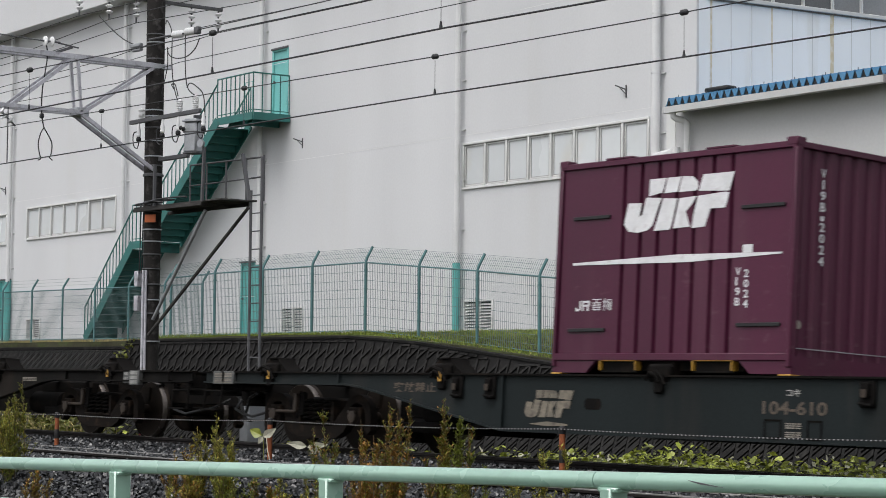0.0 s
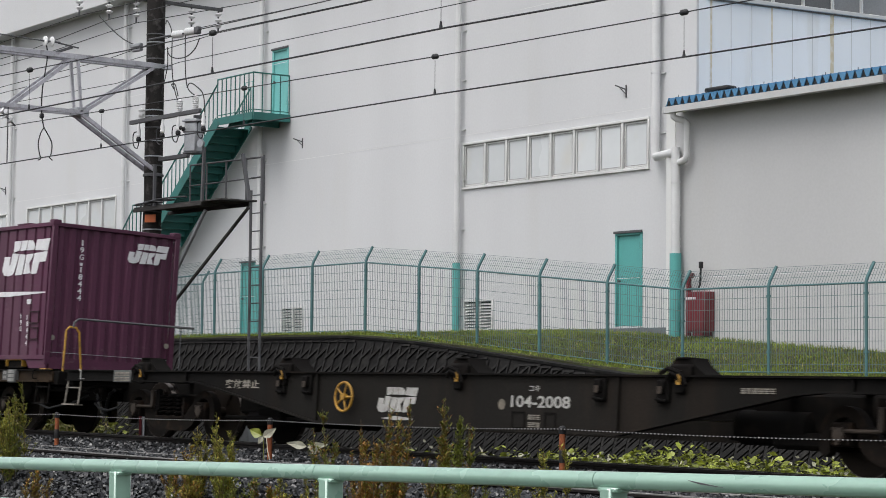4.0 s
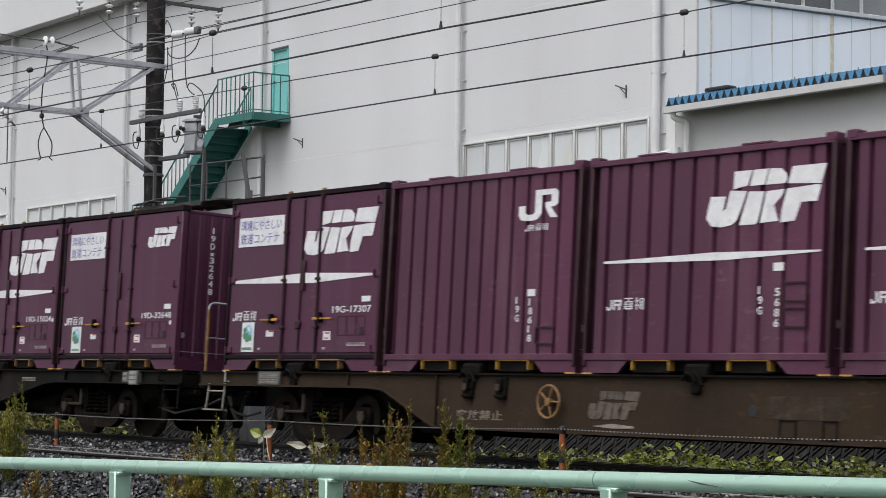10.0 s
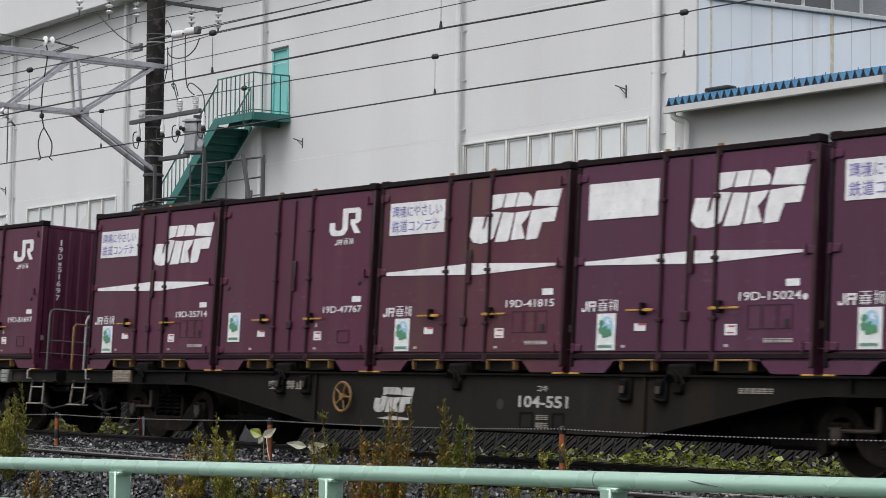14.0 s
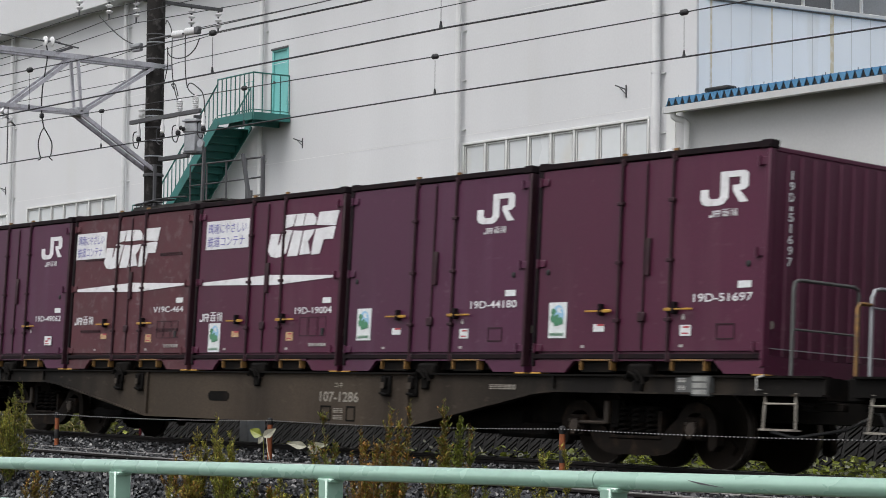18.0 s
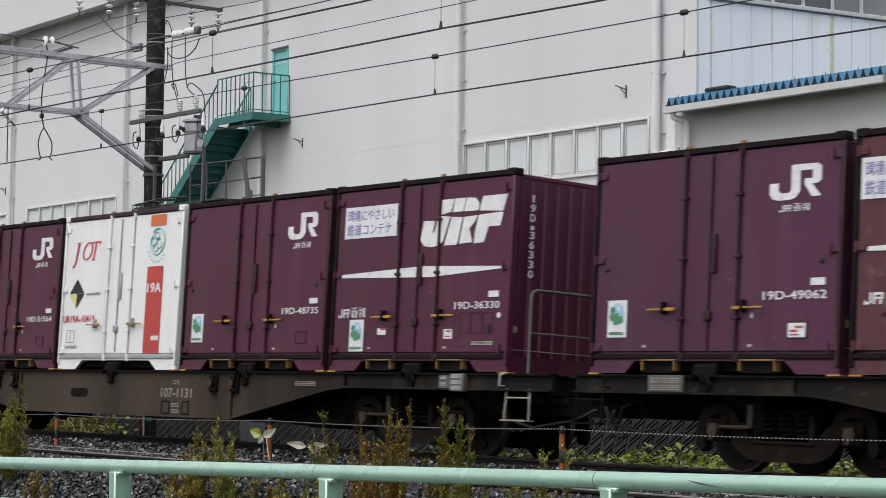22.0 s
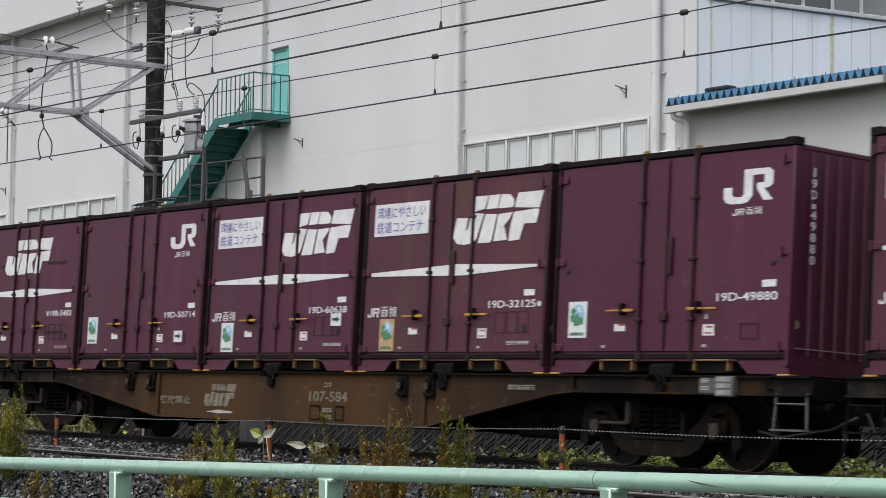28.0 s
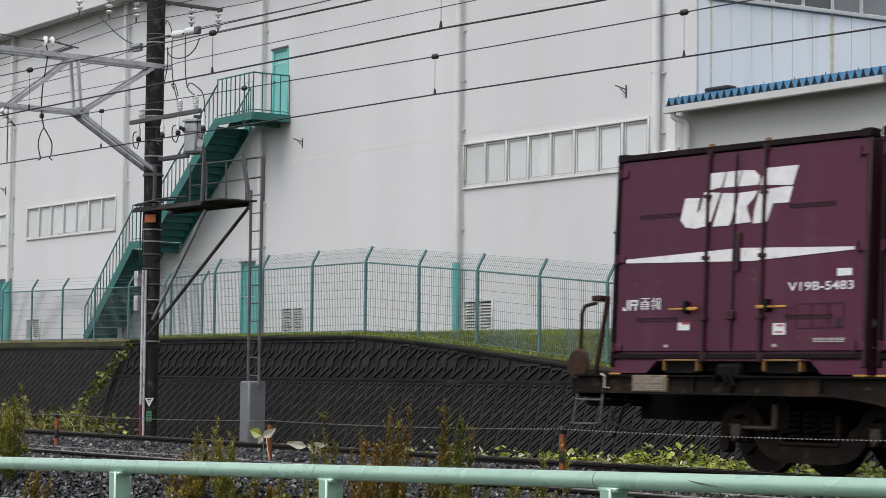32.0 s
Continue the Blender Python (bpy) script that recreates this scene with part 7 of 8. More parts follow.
wagon(FRONT["E"], "wagon_brown", "107-1286", "brown-grey flat container wagon loaded with five containers", rail_paint="plate_grey", steps=(1,))
wagon(FRONT["F"], "wagon_brown", "107-1131", "brown-grey flat container wagon loaded with five containers", rail_paint="plate_grey", steps=(1,))
wagon(FRONT["G"], "wagon_rust", "107-584", "rust-brown flat container wagon at the end of the train", hole="", stencil=-12.49, logo=-11.23, rear_rail=True, railing="", steps=(-1,))

ML = "maroon freight container with smooth doors, "
def load(wagon_key, slot, kind, paint, label, number, **more):
    return container(kind, paint, FRONT[wagon_key] - (slot - 1) * PITCH_C - 3.82 - HL - {"A": 0.32, "D": -0.05}.get(wagon_key, 0), label, number, lead=slot == 0, **more)


load("A", 2, "V", "maroon", "maroon ribbed freight container with vent slots and a white mark", "V19B-2024", mark="mid", stripes=True, end_y=-0.86)
load("C", 0, "G", "faded_plum", "maroon corrugated freight container with a white mark and stripe", "19G-18444", mark="mid", stripes=True, end_mark=True)
load("C", 1, "G", "faded_plum", "maroon corrugated freight container with a white mark and stripe", "19G-4059", mark="mid", stripes=True)
load("C", 2, "G", "faded_plum", "maroon corrugated freight container with a white mark and stripe", "19G-5686", mark="mid", stripes=True)
load("C", 3, "G", "faded_plum", "maroon corrugated freight container with small white initials", "19G-18618", mark="initials")
load("C", 4, "D", "plum", ML + "white panel and mark", "19G-17307", mark="wide", stripes=True, slogan="text")
load("D", 0, "D", "plum", ML + "white panel and small mark", "19D-32648", mark="small", slogan="text", dot=(1.65, 0.735))
load("D", 1, "D", "plum", ML + "blank white panel and mark", "19D-15024", mark="wide", stripes=True, slogan="blank", dot=(1.72, 0.83))
load("D", 2, "D", "brick_paint", ML + "white panel and mark", "19D-41815", mark="wide", stripes=True, slogan="text")
load("D", 3, "D", "maroon", ML + "small white initials", "19D-47767", mark="initials")
load("D", 4, "D", "maroon", ML + "white panel and mark", "19D-35714", mark="wide", stripes=True, slogan="text")
load("E", 0, "D", "maroon", ML + "small white initials", "19D-51697", mark="initials", end_y=-0.93)
load("E", 1, "D", "plum", ML + "small white initials", "19D-44180", mark="initials")
load("E", 2, "D", "maroon", ML + "white panel and mark", "19D-19004", mark="wide", stripes=True, slogan="text", tag_mat="tag_tan")
e3 = load("E", 3, "D", "peeled_paint", "faded brown-red freight container with peeling patches and a mark", "V19C-464", mark="wide", stripes=True, slogan="text", eco=False, mark_x=-0.84, panel_w=0.96, tag_mat="tag_tan")
e4 = load("E", 4, "D", "plum", ML + "small white initials", "19D-49062", mark="initials", tags=False)
rc = part("route_card", MB().box(0, 0.24, -0.006, 0, 0, 0.15), "sticker_white", e4, "white card with red print", pose(1.16, -HW + 0.014, 0.41))
part("card_print", MB().box(0.03, 0.16, -0.009, -0.006, 0.02, 0.035).box(0.03, 0.13, -0.009, -0.006, 0.055, 0.08).box(0.10, 0.21, -0.009, -0.006, 0.095, 0.12), "red_ink", rc)
load("F", 0, "D", "maroon", ML + "white panel and mark", "19D-36330", mark="wide", stripes=True, slogan="text", end_mark=True, end_y=-0.97, dot=(1.66, 0.72))
load("F", 1, "D", "maroon", ML + "small white initials", "19D-48735", mark="initials", tags=False)
jot = load("F", 2, "W", "container_white", "white freight container with red and orange bands", "", eco=False, tags=False)
fy = -HW + 0.015
part("red_band", MB().box(0.86, 1.335, fy - 0.004, fy, 0.27, 1.605), "red_paint", jot, "wide red painted band")
part("orange_block", MB().box(0.88, 1.34, fy - 0.004, fy, 2.23, 2.40), "orange_paint", jot, "orange painted block")
write("band_writing", "19A", "white_paint", jot, 0.89, fy - 0.006, 1.20, 0.155, 0.42)
part("red_mark", MB().prism([(-1.60, 1.67), (-1.52, 1.68), (-1.45, 1.74), (-1.35, 2.06), (-1.30, 2.075), (-1.47, 2.075), (-1.42, 2.05), (-1.49, 1.76), (-1.53, 1.71)], "y", fy - 0.004, fy), "crimson_ink", jot, "red slanted company mark")
ring = [(-1.08 + 0.165 * math.cos(t * math.pi / 12) + 0.05 * math.sin(t * math.pi / 12), 1.925 + 0.15 * math.sin(t * math.pi / 12)) for t in range(24)]
inner = [(-1.08 + 0.115 * math.cos(t * math.pi / 12) + 0.045 * math.sin(t * math.pi / 12), 1.925 + 0.125 * math.sin(t * math.pi / 12)) for t in range(24)]
part("red_mark", MB().add([(x, fy - 0.003, z) for x, z in ring + inner], [(i, (i + 1) % 24, 24 + (i + 1) % 24, 24 + i) for i in range(24)]), "crimson_ink", jot, "red slanted company mark")
part("red_mark", MB().prism([(-0.97, 2.0), (-0.945, 2.07), (-0.655, 2.075), (-0.69, 2.0), (-0.71, 2.05), (-0.79, 2.05), (-0.86, 1.79), (-0.81, 1.77), (-0.95, 1.77), (-0.90, 1.79), (-0.84, 2.05), (-0.93, 2.045)], "y", fy - 0.004, fy), "crimson_ink", jot, "red slanted company mark")
part("diamond", MB().prism([(-1.60, 1.245), (-1.362, 1.48), (-1.118, 1.245)], "y", fy - 0.004, fy).prism([(-1.118, 1.235), (-1.355, 1.235), (-1.36, 1.0)], "y", fy - 0.004, fy), "black_paint", jot, "black diamond sign")
part("diamond_corner", MB().prism([(-1.60, 1.235), (-1.365, 1.235), (-1.365, 1.0)], "y", fy - 0.004, fy), "pale_yellow", jot, "pale yellow quarter of the diamond")
tagged(part("small_writing", bars(0.46, 0.04, 8), "sash_grey", jot, "", pose(-1.04, fy, 1.21)), "small grey writing", kind="stuff")
write("painted_number", "UR19A-10419", "crimson_ink", jot, -1.77, fy - 0.004, 0.77, 0.12, 1.05)
part("faint_box", MB().box(-1.62, -1.36, fy - 0.003, fy, 0.45, 0.46).box(-1.62, -1.36, fy - 0.003, fy, 0.64, 0.65).box(-1.62, -1.61, fy - 0.003, fy, 0.46, 0.64).box(-1.37, -1.36, fy - 0.003, fy, 0.46, 0.64).box(-1.5, -1.49, fy - 0.003, fy, 0.46, 0.64), "sash_grey", jot)
tagged(part("small_writing", bars(0.4, 0.045, 6), "sash_grey", jot, "", pose(-1.66, fy, 0.36)), kind="stuff")
gl = MB()
arc = lambda cx_, cz, rx, rz, a0, a1, t: gl.tube([(cx_ + rx * math.cos(a0 + (a1 - a0) * k / 14), fy - 0.001, cz + rz * math.sin(a0 + (a1 - a0) * k / 14)) for k in range(15)], t, 4)
arc(1.13, 1.99, 0.20, 0.20, -0.9, 2.4, 0.011)
arc(1.10, 1.96, 0.19, 0.18, 2.3, 5.6, 0.009)
arc(1.10, 2.08, 0.06, 0.05, 0.0, 5.8, 0.009)
arc(1.00, 1.99, 0.07, 0.06, 0.4, 5.9, 0.009)
arc(1.17, 1.95, 0.08, 0.07, 1.2, 6.6, 0.009)
arc(1.06, 1.88, 0.06, 0.05, 2.0, 7.0, 0.008)
for k in range(8):
    a = -2.65 + k * 0.27
    gl.box(1.11 + 0.29 * math.cos(a) - 0.018, 1.11 + 0.29 * math.cos(a) + 0.018, fy - 0.004, fy, 1.98 + 0.31 * math.sin(a) - 0.012, 1.98 + 0.31 * math.sin(a) + 0.012)
tagged(part("globe_sign", gl, "teal_ink", jot, "teal outlined globe sign"), kind="stuff")
part("white_note", MB().box(1.09, 1.31, fy - 0.008, fy - 0.004, 0.47, 0.54), "sticker_white", jot, "pale paper note")
load("F", 3, "D", "maroon", ML + "small white initials", "19D-51564", mark="initials", tags=False)
load("F", 4, "D", "brick_paint", ML + "white panel and mark", "19D-39247", mark="wide", stripes=True, slogan="text")
load("G", 0, "D", "maroon", ML + "small white initials", "19D-49880", mark="initials", end_y=-0.97)
load("G", 1, "D", "brick_paint", ML + "white panel and mark", "19D-32125", mark="wide", stripes=True, slogan="text", dot=(1.73, 0.845))
g2 = load("G", 2, "D", "maroon", ML + "white panel and mark", "19D-60638", mark="wide", stripes=True, slogan="text")
g3 = load("G", 3, "D", "maroon", ML + "small white initials", "19D-50714", mark="initials")
for box_, qx, qz in ((g2, 1.32, 0.63), (g3, 1.1, 0.44)):
    ar = part("arrow_sign", MB().box(0, 0.3, -0.005, 0, 0, 0.24), "sticker_white", box_, "white square sign with a black arrow", pose(qx, -HW + 0.013, qz) @ Matrix.Diagonal((0.78, 1, 0.7, 1)))
    part("arrow", MB().prism([(0.05, 0.1), (0.05, 0.15), (0.17, 0.15), (0.17, 0.19), (0.25, 0.125), (0.17, 0.06), (0.17, 0.1)], "y", -0.008, -0.005), "black_paint", ar)
g4 = load("G", 4, "D", "maroon", ML + "vent slots and a white mark", "V19B-5483", mark="mid", stripes=True, eco=False)

for box_, right in ((g4, 1.08), (e3, 1.22)):
    for q in (-1.15, right):
        for z in (1.78, 0.625):
            part("vent_slot", shared("vent_slot:D", lambda: MB().outline(-0.31, 0.31, -0.02, 0.02, 0.006, -HW + 0.010, -HW + 0.02).box(-0.29, 0.29, -HW + 0.014, -HW + 0.018, -0.003, 0.003), "lock_paint"), "lock_paint", box_, "thin dark vent slot", pose(q, 0, z))

# ---- ballast stones, grass, weeds ----
rng = np.random.default_rng(7)


def many(name, base_v, base_f, at, size, mat, label, category, tilt=0.6, squash=(1, 1, 1)):
    """One object of many small solids, each turned and sized by chance."""
    n, k = len(at), len(base_v)
    a = rng.uniform(0, 2 * np.pi, (n, 3))
    a[:, :2] = rng.normal(0, tilt, (n, 2))
    cx, sx, cy, sy, cz, sz = np.cos(a[:, 0]), np.sin(a[:, 0]), np.cos(a[:, 1]), np.sin(a[:, 1]), np.cos(a[:, 2]), np.sin(a[:, 2])
    R = np.empty((n, 3, 3))
    R[:, 0] = np.stack([cz * cy, cz * sy * sx - sz * cx, cz * sy * cx + sz * sx], 1)
    R[:, 1] = np.stack([sz * cy, sz * sy * sx + cz * cx, sz * sy * cx - cz * sx], 1)
    R[:, 2] = np.stack([-sy, cy * sx, cy * cx], 1)
    v = base_v[None] * (size[:, None, None] * rng.uniform(0.65, 1.35, (n, 1, 3))) * (1 + rng.normal(0, 0.16, (n, k, 3)))
    v = np.einsum("nij,nkj->nki", R, v * np.array(squash)) + at[:, None, :]
    f = (base_f[None] + (np.arange(n) * k)[:, None, None]).reshape(-1, base_f.shape[1])
    me = raw_mesh(name, v.reshape(-1, 3).tolist(), f.tolist(), M[mat])
    return tagged(new(name, me), label, category, kind="stuff")


cube_v = np.array([(x, y, z) for x in (-1, 1) for y in (-1, 1) for z in (-1, 1)], float) * 0.5
cube_f = np.array([(0, 1, 3, 2), (4, 6, 7, 5), (0, 4, 5, 1), (2, 3, 7, 6), (0, 2, 6, 4), (1, 5, 7, 3)])
STEP = 0.043
gy, rows_x, rows_y = -7.4, [], []
while gy < 1.5:
    q = np.arange(-(gy + 17.16) * 2.2, -(gy + 17.16) * 0.74, STEP)
    rows_x.append(q + rng.uniform(0, STEP))
    rows_y.append(np.full(len(q), gy))
    gy += STEP
sx_ = np.concatenate(rows_x)
sy_ = np.concatenate(rows_y)
sx_ = sx_ + rng.normal(0, 0.012, len(sx_))
sy_ = sy_ + rng.normal(0, 0.012, len(sy_))
keep = ~((np.abs(np.abs(sy_) - 0.566) < 0.07) | (np.abs(np.abs(sy_ + 3.8) - 0.566) < 0.07))
sx_, sy_ = sx_[keep], sy_[keep]
sz_ = np.array([bed_z(q) for q in sy_]) + rng.uniform(-0.022, 0.03, len(sy_))
many("ballast_stones", cube_v, cube_f, np.stack([sx_, sy_, sz_], 1), rng.uniform(0.022, 0.047, len(sy_)), "stone", "grey angular crushed stones between and beside the rails", "ballast", 1.2)


def blades(name, at, high, wide, mat, label, category, lean=0.35, kind="stuff"):
    """Grass: each blade a bent strip of two quads that taper to a point."""
    n = len(at)
    a = rng.uniform(0, 2 * np.pi, n)
    side = np.stack([np.cos(a), np.sin(a), np.zeros(n)], 1) * wide[:, None] * 0.5
    bend = np.stack([rng.normal(0, lean, n), rng.normal(0, lean, n), np.ones(n)], 1)
    mid = at + bend * np.array([0.6, 0.6, 1]) * (high * 0.55)[:, None]
    tip = at + bend * np.array([1.6, 1.6, 0.95]) * high[:, None]
    v = np.stack([at - side, at + side, mid + side * 0.7, mid - side * 0.7, tip], 1)
    f4 = np.array([(0, 1, 2, 3)])[None] + (np.arange(n) * 5)[:, None, None]
    f3 = np.array([(3, 2, 4)])[None] + (np.arange(n) * 5)[:, None, None]
    me = raw_mesh(name, v.reshape(-1, 3).tolist(), f4.reshape(-1, 4).tolist() + f3.reshape(-1, 3).tolist(), M[mat])
    return tagged(new(name, me), label, category, kind=kind)


def scatter(n, x0, x1, y0, y1, lift=-0.02):
    x, y = rng.uniform(x0, x1, n), rng.uniform(y0, y1, n)
    return np.array([(a, b, ground_z(a, b) + lift) for a, b in zip(x, y)])


g = scatter(42000, -37.5, -15.5, 9.55, 13.4)
blades("bank_grass", g, rng.uniform(0.04, 0.11, len(g)), rng.uniform(0.008, 0.02, len(g)), "grass", "short green grass on the bank behind the fence", "grass")
g = scatter(3000, -37.5, -15.5, 9.55, 13.4)
blades("dry_grass", g, rng.uniform(0.05, 0.13, len(g)), rng.uniform(0.006, 0.014, len(g)), "dry_grass", "dry yellow blades in the bank grass", "grass")
g = scatter(9000, -46.0, -36.5, 9.55, 10.9)
blades("edge_grass", g, rng.uniform(0.04, 0.15, len(g)), rng.uniform(0.006, 0.014, len(g)), "grass", "sparse grass along the wall top", "grass")
g = scatter(5000, -64.0, -46.9, 11.9, 13.6)
blades("edge_grass", g, rng.uniform(0.04, 0.13, len(g)), rng.uniform(0.006, 0.014, len(g)), "dry_grass", "sparse dry grass along the far wall top", "grass")

# Ivy and broad leaves: small folded leaf shapes.
leaf_v = np.array([(0, -0.5, 0), (0.38, -0.15, 0.10), (0.30, 0.22, 0.10), (0, 0.55, 0.02), (-0.30, 0.22, 0.10), (-0.38, -0.15, 0.10), (0, 0.0, -0.02)])
leaf_f = np.array([(0, 1, 6), (1, 2, 6), (2, 3, 6), (3, 4, 6), (4, 5, 6), (5, 0, 6)])


def leaves(name, at, size, mat, label, category, tilt=0.7):
    return many(name, leaf_v, leaf_f, at, size, mat, label, category, tilt)


def patch(n, x0, x1, y0, y1, z0, high, clump=0.9):
    x, y = rng.uniform(x0, x1, n), rng.uniform(y0, y1, n)
    h = np.array([max(0.0, 0.55 + noise.noise((a * clump, b * clump, 5.0))) for a, b in zip(x, y)])
    z = z0 + rng.uniform(0, 1, n) * high * h
    return np.stack([x, y, z], 1)[h > 0.42]


g = np.concatenate([patch(10500, -23.0, -13.0, 1.4, 4.0, -0.40, 0.50, 1.3), patch(2300, -29.0, -23.0, 1.4, 3.2, -0.42, 0.34)])
leaves("creeper", g, rng.uniform(0.04, 0.115, len(g)), "leaf", "yellow-green creeper leaves along the far side of the track", "plant", 0.5)
g = patch(1100, -37, -29.0, 1.5, 3.6, -0.48, 0.36)
leaves("creeper", g, rng.uniform(0.04, 0.10, len(g)), "leaf", "yellow-green creeper leaves along the far side of the track", "plant", 0.5)
g = patch(800, -27, -13, 1.4, 3.2, -0.36, 0.46)
leaves("pale_leaves", g, rng.uniform(0.04, 0.08, len(g)), "pale_leaf", "pale withered leaves among the creeper", "plant")


def broad_leaf(x, y, z, long, wide, mat, label, curl, turn):
    """One large leaf: a pointed blade folded along its midrib and curled at the tip."""
    v, f = [], []
    for i in range(8):
        q = i / 7
        half = wide * 0.5 * math.sin(math.pi * q ** 0.8) * (1 + 0.12 * math.sin(7 * q))
        lift = curl * long * q * q
        v += [(-half, long * q, lift + half * 0.45), (0.0, long * q, lift), (half, long * q, lift + half * 0.35 + 0.01 * math.sin(9 * q))]
    for i in range(7):
        a_, b_ = i * 3, i * 3 + 3
        f += [(a_, a_ + 1, b_ + 1, b_), (a_ + 1, a_ + 2, b_ + 2, b_ + 1)]
    ob = tagged(new("broad_leaf", raw_mesh("broad_leaf", v, f, M[mat])), label, "leaf", "leaves by the stake")
    ob.matrix_basis = pose(x, y, z, *turn)


PALE_L, GREEN_L = "large pale withered leaf by the stake", "large yellow-green leaf by the stake"
broad_leaf(-23.05, -2.02, 0.20, 0.20, 0.11, "pale_leaf", PALE_L, 0.4, (80, 55, 55))
broad_leaf(-23.05, -2.03, 0.21, 0.12, 0.07, "pale_leaf", PALE_L, -0.3, (90, -150, 55))
broad_leaf(-23.08, -2.02, 0.22, 0.21, 0.13, "leaf", GREEN_L, -0.4, (75, -65, 55))
broad_leaf(-22.05, -2.0, 0.10, 0.27, 0.10, "pale_leaf", PALE_L, 0.2, (65, 82, 55))
broad_leaf(-22.03, -2.02, 0.11, 0.26, 0.10, "pale_leaf", PALE_L, 0.25, (70, -80, 55))
broad_leaf(-21.95, -2.04, 0.09, 0.20, 0.12, "pale_leaf", PALE_L, -0.2, (60, 105, 55))
part("leaf_stalk", MB().tube([(-23.0, -2.0, 0.22), (-22.9, -2.05, 0.05), (-22.75, -2.1, -0.12)], 0.006, 5), "pale_leaf", single("leaf_stem", MB().tube([(-23.12, -1.98, 0.25), (-23.06, -2.0, 0.0), (-23.05, -2.0, -0.2)], 0.006, 5), "leaf", "thin bent stem of the leaves by the stake", "stem"))
# ivy on the joint of the two walls
t = np.concatenate([rng.uniform(0, 1, 300), rng.normal(0.42, 0.07, 110), rng.normal(0.72, 0.1, 110), rng.normal(0.97, 0.06, 160)])
NI = len(t)
g = np.stack([-46.4 - 1.6 * t + rng.normal(0, 0.13, NI), 9.35 - 1.15 * t + rng.normal(0, 0.06, NI) - 0.08, 1.85 - 2.5 * t + rng.normal(0, 0.08, NI)], 1)
leaves("ivy", g, rng.uniform(0.06, 0.13, NI), "ivy_leaf", "ivy climbing along the joint of the retaining walls", "plant", 1.1)
g = np.concatenate([patch(1300, -52, -43.5, 4.5, 8.2, -0.62, 0.7), patch(2600, -46, -38.9, 2.4, 5.0, -0.6, 0.85), patch(1900, -45, -40.3, 2.4, 4.5, -0.6, 1.55)])
leaves("verge_plants", g, rng.uniform(0.06, 0.15, len(g)), "ivy_leaf", "low green plants at the foot of the wall", "plant", 0.9)
g = np.stack([rng.uniform(-46.5, -39.2, 1100), rng.uniform(2.6, 5.0, 1100), np.full(1100, -0.62)], 1)
blades("verge_grass", g, rng.uniform(0.2, 1.0, 1100), rng.uniform(0.012, 0.03, 1100), "dry_grass", "long dry grass at the foot of the wall", "grass", 0.3)


def weed(x, y, high, mats, seed, label):
    """A tall weed: several upright stems, each set with many narrow leaves that shorten towards the tip."""
    r = np.random.default_rng(seed)
    z0 = bed_z(y) - 0.02
    w = thing("tall_weed", label, "plant", "weeds beside the tracks", m=pose(x, y, z0))
    lv = {m: [] for m in mats}
    stems = MB()
    for s in range(r.integers(3, 6)):
        h = high * r.uniform(0.55, 1.0) if s else high
        dx, dy = r.normal(0, 0.07), r.normal(0, 0.09)
        bx, by_ = dx + r.normal(0, 0.05) * h, dy + r.normal(0, 0.05) * h
        stems.tube([(dx, dy, 0), ((dx + bx) / 2 + r.normal(0, 0.01), (dy + by_) / 2, h * 0.5), (bx, by_, h)], 0.006, 5, 0.002)
        for k in range(int(16 * h) + 3):
            t0 = r.uniform(0.08, 0.9)
            a0 = r.uniform(0, 2 * np.pi)
            reach = (0.05 + 0.15 * (1 - t0)) * r.uniform(0.5, 1.2)
            base = np.array([dx + (bx - dx) * t0, dy + (by_ - dy) * t0, h * t0])
            end = base + np.array([np.cos(a0) * reach * 0.6, np.sin(a0) * reach * 0.6, reach * 1.1])
            stems.tube([base, end], 0.0028, 3, 0.001)
            for i in range(int(26 + 120 * reach)):
                b0 = base + (end - base) * r.uniform(0.1, 1.05)
                L = r.uniform(0.014, 0.038)
                a = r.uniform(0, 2 * np.pi)
                d = np.array([np.cos(a), np.sin(a), r.uniform(0.1, 1.1)])
                sd = np.array([-np.sin(a), np.cos(a), 0]) * L * 0.19
                lv[mats[int(r.integers(0, len(mats)))]].append((b0, b0 + d * L * 0.5 + sd, b0 + d * L, b0 + d * L * 0.5 - sd))
        for i in range(int(130 * h)):
            t = r.uniform(0.1, 1.0)
            L = (0.018 + 0.05 * (1 - t)) * r.uniform(0.6, 1.4)
            a = r.uniform(0, 2 * np.pi)
            b0 = np.array([dx + (bx - dx) * t, dy + (by_ - dy) * t, h * t])
            d = np.array([np.cos(a), np.sin(a), r.uniform(0.2, 1.0)])
            sd = np.array([-np.sin(a), np.cos(a), 0]) * L * 0.16
            lv[mats[int(r.integers(0, len(mats)))]].append((b0, b0 + d * L * 0.5 + sd, b0 + d * L, b0 + d * L * 0.5 - sd))
    tagged(part("stalk", stems, "stem", w), kind="stuff")
    for m, q in lv.items():
        v = np.array(q).reshape(-1, 3)
        f = np.arange(len(v)).reshape(-1, 4)
        tagged(part("foliage", raw_mesh("foliage", v.tolist(), f.tolist(), M[m]), m, w), kind="stuff")
    return w


def on_row(px_ratio, y):
    return px_ratio * (y + 17.16)


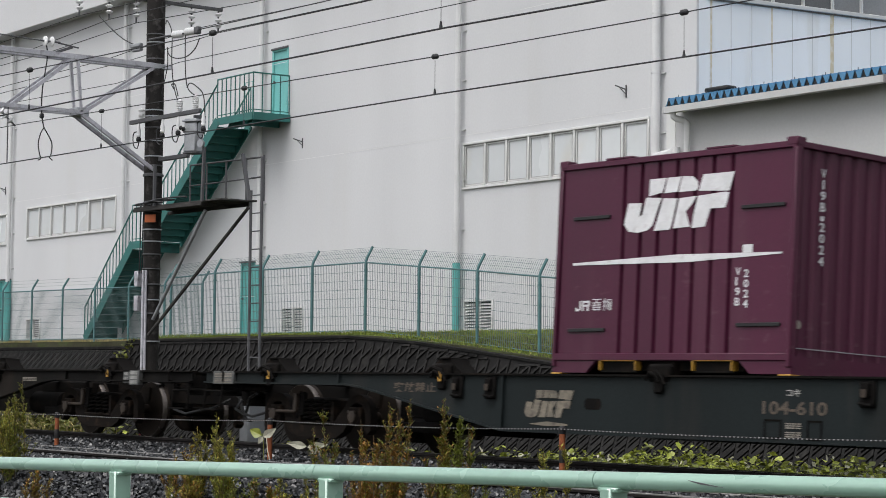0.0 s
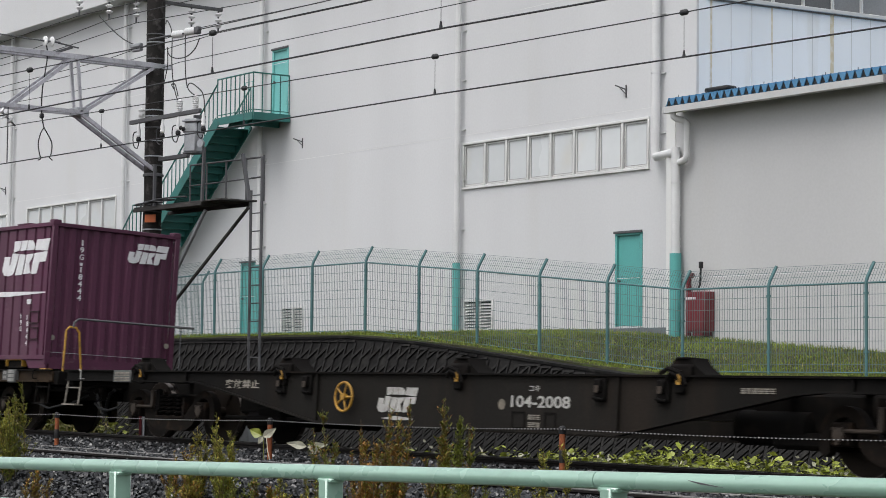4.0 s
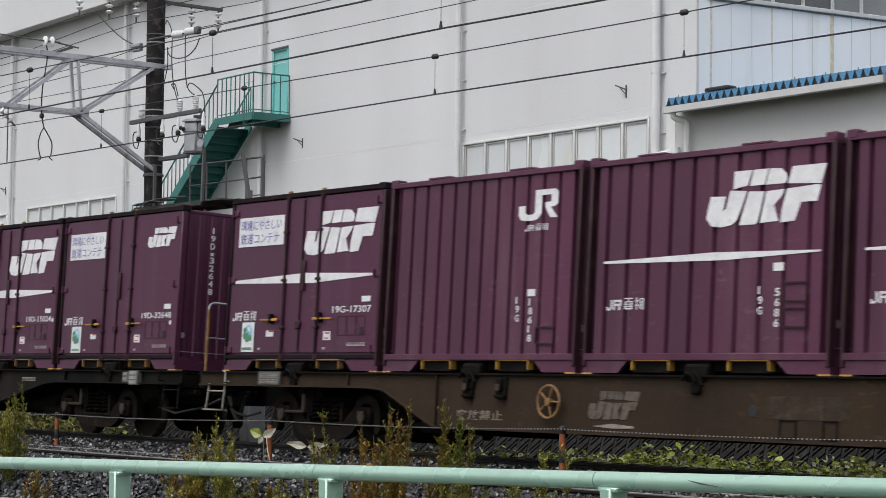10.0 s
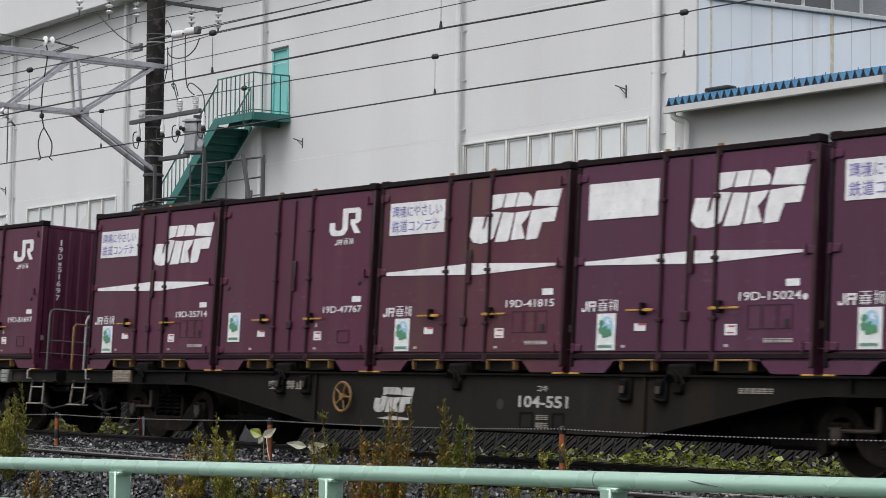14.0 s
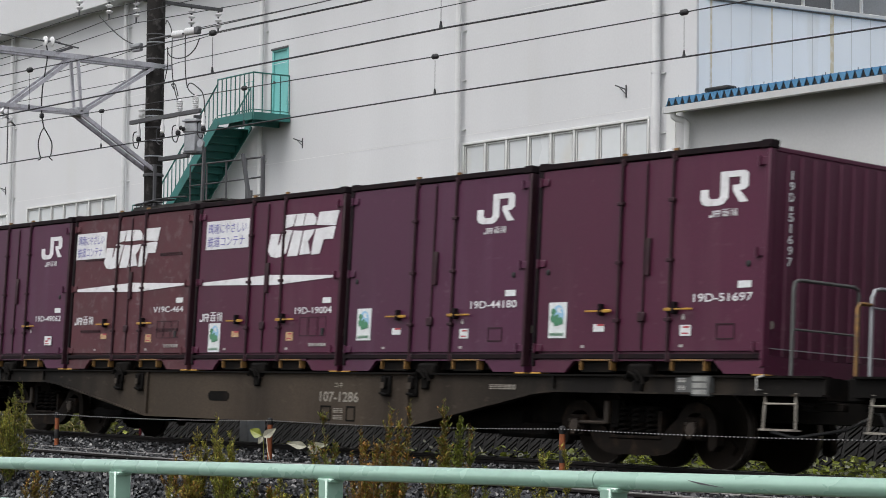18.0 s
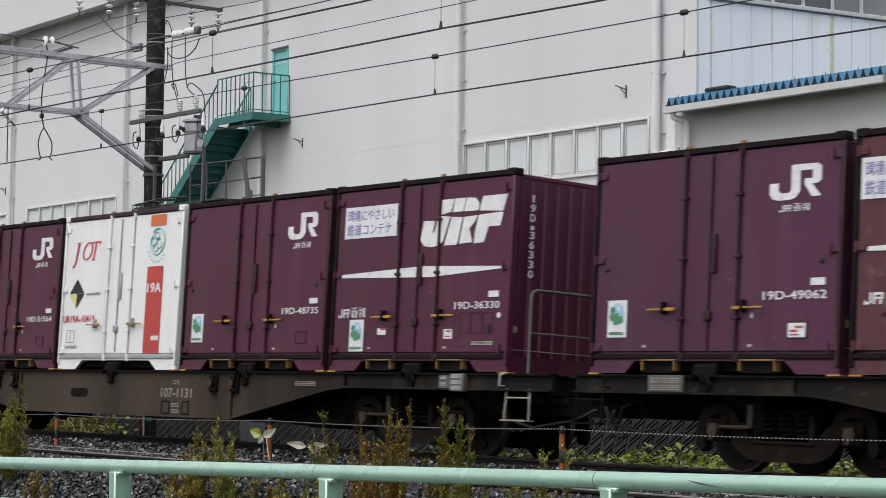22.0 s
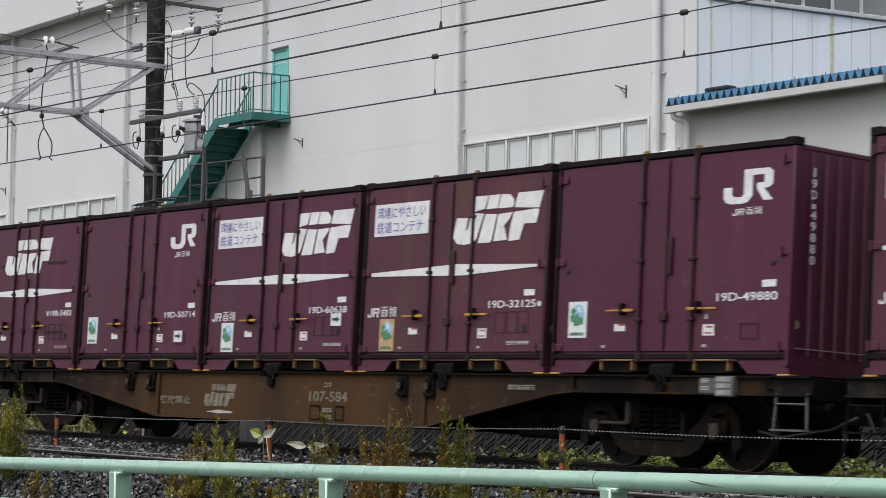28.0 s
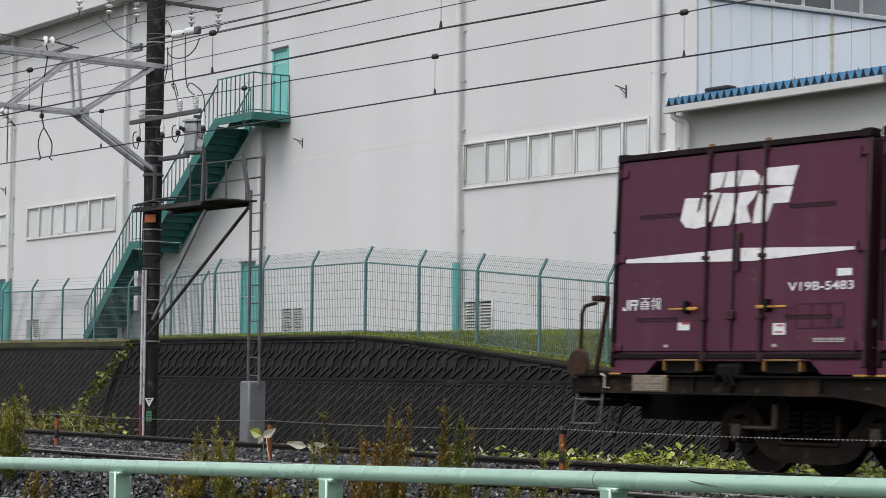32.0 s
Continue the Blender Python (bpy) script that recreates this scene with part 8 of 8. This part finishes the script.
GR, RU, YE = "weed_green", "weed_rust", "weed_yellow"
WEEDS = [  # direction from the eye as x over depth, distance row, height, leaf kinds
    (-2.01, -5.9, 1.10, (GR, YE, GR)), (-2.05, -6.1, 0.9, (GR, GR)), (-2.0, -5.6, 1.12, (GR, GR, YE)), (-2.02, -5.8, 1.0, (GR, YE)), (-2.03, -5.5, 0.75, (GR, GR)), (-1.63, -6.0, 0.70, (YE, RU, YE)), (-1.655, -6.2, 0.62, (YE, GR)), (-1.585, -5.9, 0.95, (GR, GR, YE)), (-1.60, -6.1, 0.85, (GR, YE)),
    (-1.66, -6.0, 0.6, (YE, RU, RU)), (-1.61, -5.9, 0.8, (YE, YE, GR)), (-1.59, -6.0, 0.7, (YE, GR)), (-1.645, -6.3, 0.5, (RU, YE)), (-1.37, -6.1, 0.85, (RU, RU, YE)), (-1.33, -6.1, 0.95, (RU, RU, GR)),
    (-1.565, -6.3, 0.6, (GR,)), (-1.435, -5.9, 1.02, (GR, GR, RU)), (-1.42, -6.2, 0.7, (GR,)), (-1.375, -6.0, 0.98, (RU, GR, RU)), (-1.34, -5.9, 1.10, (RU, GR, YE)), (-1.325, -6.0, 1.18, (GR, RU)), (-1.355, -6.2, 0.9, (RU, RU, GR)),
    (-1.262, -5.9, 1.15, (GR, GR, RU)), (-1.285, -6.1, 0.75, (RU, GR)), (-1.232, -6.0, 1.05, (GR, GR)), (-1.245, -6.2, 0.7, (GR, YE)), (-1.145, -5.8, 0.72, (YE, GR)), (-1.165, -6.0, 0.55, (GR, YE)), (-1.48, -6.3, 0.55, (YE, GR)),
    (-1.52, -6.3, 0.5, (RU, GR)), (-1.56, -6.6, 0.45, (YE, RU)), (-1.24, -6.6, 0.4, (RU, GR)), (-1.36, -6.6, 0.5, (RU, GR)), (-1.10, -6.2, 0.45, (GR,)), (-2.1, -6.6, 0.6, (YE, GR)), (-1.95, -6.5, 0.5, (YE, RU)), (-0.99, -6.4, 0.4, (GR, RU)),
]
for i, (k, y, h, mats) in enumerate(WEEDS):
    weed(on_row(k, y), y, h, mats, 100 + i, "tall green weed with narrow leaves beside the ballast" if mats[0] == GR else "tall rusty brown and yellow weed beside the ballast")

# ---- relief blocks of the retaining wall, last ----
CW, HLOW, HUP = 0.335, 0.27, 0.375


def cell_upper(cut=9.0):
    """An upright post with a slanting bar, the rim of a sunk leaning field; cut: the height that it stops at under the coping."""
    w, k, e, p = CW - 0.004, 0.8, 0.05, HUP
    mb = MB().prism([(0.0, 0.0), (e, k * e), (e, k * e + p), (0.0, p)] if cut > 1 else [(0.0, 0.0), (e, k * e), (e, cut), (0.0, cut)], "y", -0.035, 0.02)
    q = [(x, min(cut, z + k * x)) for x, z in ((e, 0.0), (w, 0.0), (w, 0.075), (e, 0.075))]
    mb.prism(q, "y", -0.035, 0.02)
    if cut < 1:
        mb.box(0.0, w, -0.035, 0.02, cut - 0.045, cut)
    return mb.mesh("relief_block", M["block_dark"])


def cell_lower(cut=9.0):
    """A thick and a thin slanting bar, joined along the left edge; cut: the height that they stop at under the ledge."""
    w, k, e, p = CW - 0.02, 0.85, 0.055, HLOW
    mb = MB().prism([(0.0, 0.0), (e, k * e), (e, k * e + p), (0.0, p)] if cut > 1 else [(0.0, 0.0), (e, k * e), (e, cut), (0.0, cut)], "y", -0.045, 0.02)
    for z0, z1 in ((0.0, 0.13), (0.175, 0.225)):
        q = [(x, min(cut, z + k * x)) for x, z in ((e, z0), (w, z0), (w, z1), (e, z1))]
        if q[0][1] < cut - 0.02:
            mb.prism(q, "y", -0.045, 0.02)
    return mb.mesh("relief_block", M["block_dark"])


up_me, low_me, edge_me = cell_upper(), cell_lower(), cell_lower(0.28)
up_edge = {k: cell_upper(k * 0.04) for k in range(2, 10)}


def place_lower(x, t, y0=8.45, z0=-0.7, dy=0.53, dz=1.6, turn=-18.3):
    L = math.hypot(dy, dz)
    return pose(x, y0 + dy * t / L, z0 + dz * t / L, turn, 0, 0)


rest = MB()


def join(me, m):
    rest.add([m @ v.co for v in me.vertices], [tuple(p.vertices) for p in me.polygons])


count = 0
for i in range(97):
    x = -46.4 + i * CW
    for row in range(6):
        m = place_lower(x, 0.02 + row * HLOW)
        me = edge_me if row == 5 else low_me
        if -37.5 < x < -27.0 and count < 190:
            part("relief_block", me, "block_dark", wall, m=m)
            count += 1
        else:
            join(me, m)
    top = min(lerp_rows(WALL_TOP, x), lerp_rows(WALL_TOP, x + CW)) - 0.03
    rows, left = divmod(max(0.0, top - 0.96), HUP)
    for row in range(int(rows) + (left > 0.09) if x < -27.8 else 0):
        z = 0.96 + row * HUP
        m = pose(x, UP0[0] + 0.28 * (z - 0.9) / 0.9, z, -17.3, 0, 0)
        me = up_edge[int(left / 0.04)] if row == rows else up_me
        if x > -42:
            part("relief_block", me, "block_dark", wall, m=m)
        else:
            join(me, m)
tagged(part("relief_field", rest, "block_dark", wall, "slanting relief blocks further along"), kind="stuff")
rest = MB()
for i in range(46):
    for row in range(9):
        join(edge_me if row == 8 else low_me, place_lower(-62 + i * CW, 0.02 + row * HLOW, 10.75, -0.7, 0.8, 2.42, -18.3))
tagged(part("relief_field", rest, "block_dark", lw, "slanting relief blocks"), kind="stuff")


def motions():
    for ob, x16, z in RIDE:
        walk(ob, [(t, train_pose(x16 + SPEED * (t - 16), z)) for t in (0, 8, 16, 24, 32)])
    for ob, at in WHEELS:
        n = 220
        walk(ob, [(32 * i / n, Matrix.Translation(at) @ Matrix.Rotation(SPEED * 32 * i / n / 0.43, 4, "Y")) for i in range(n + 1)])


motions()
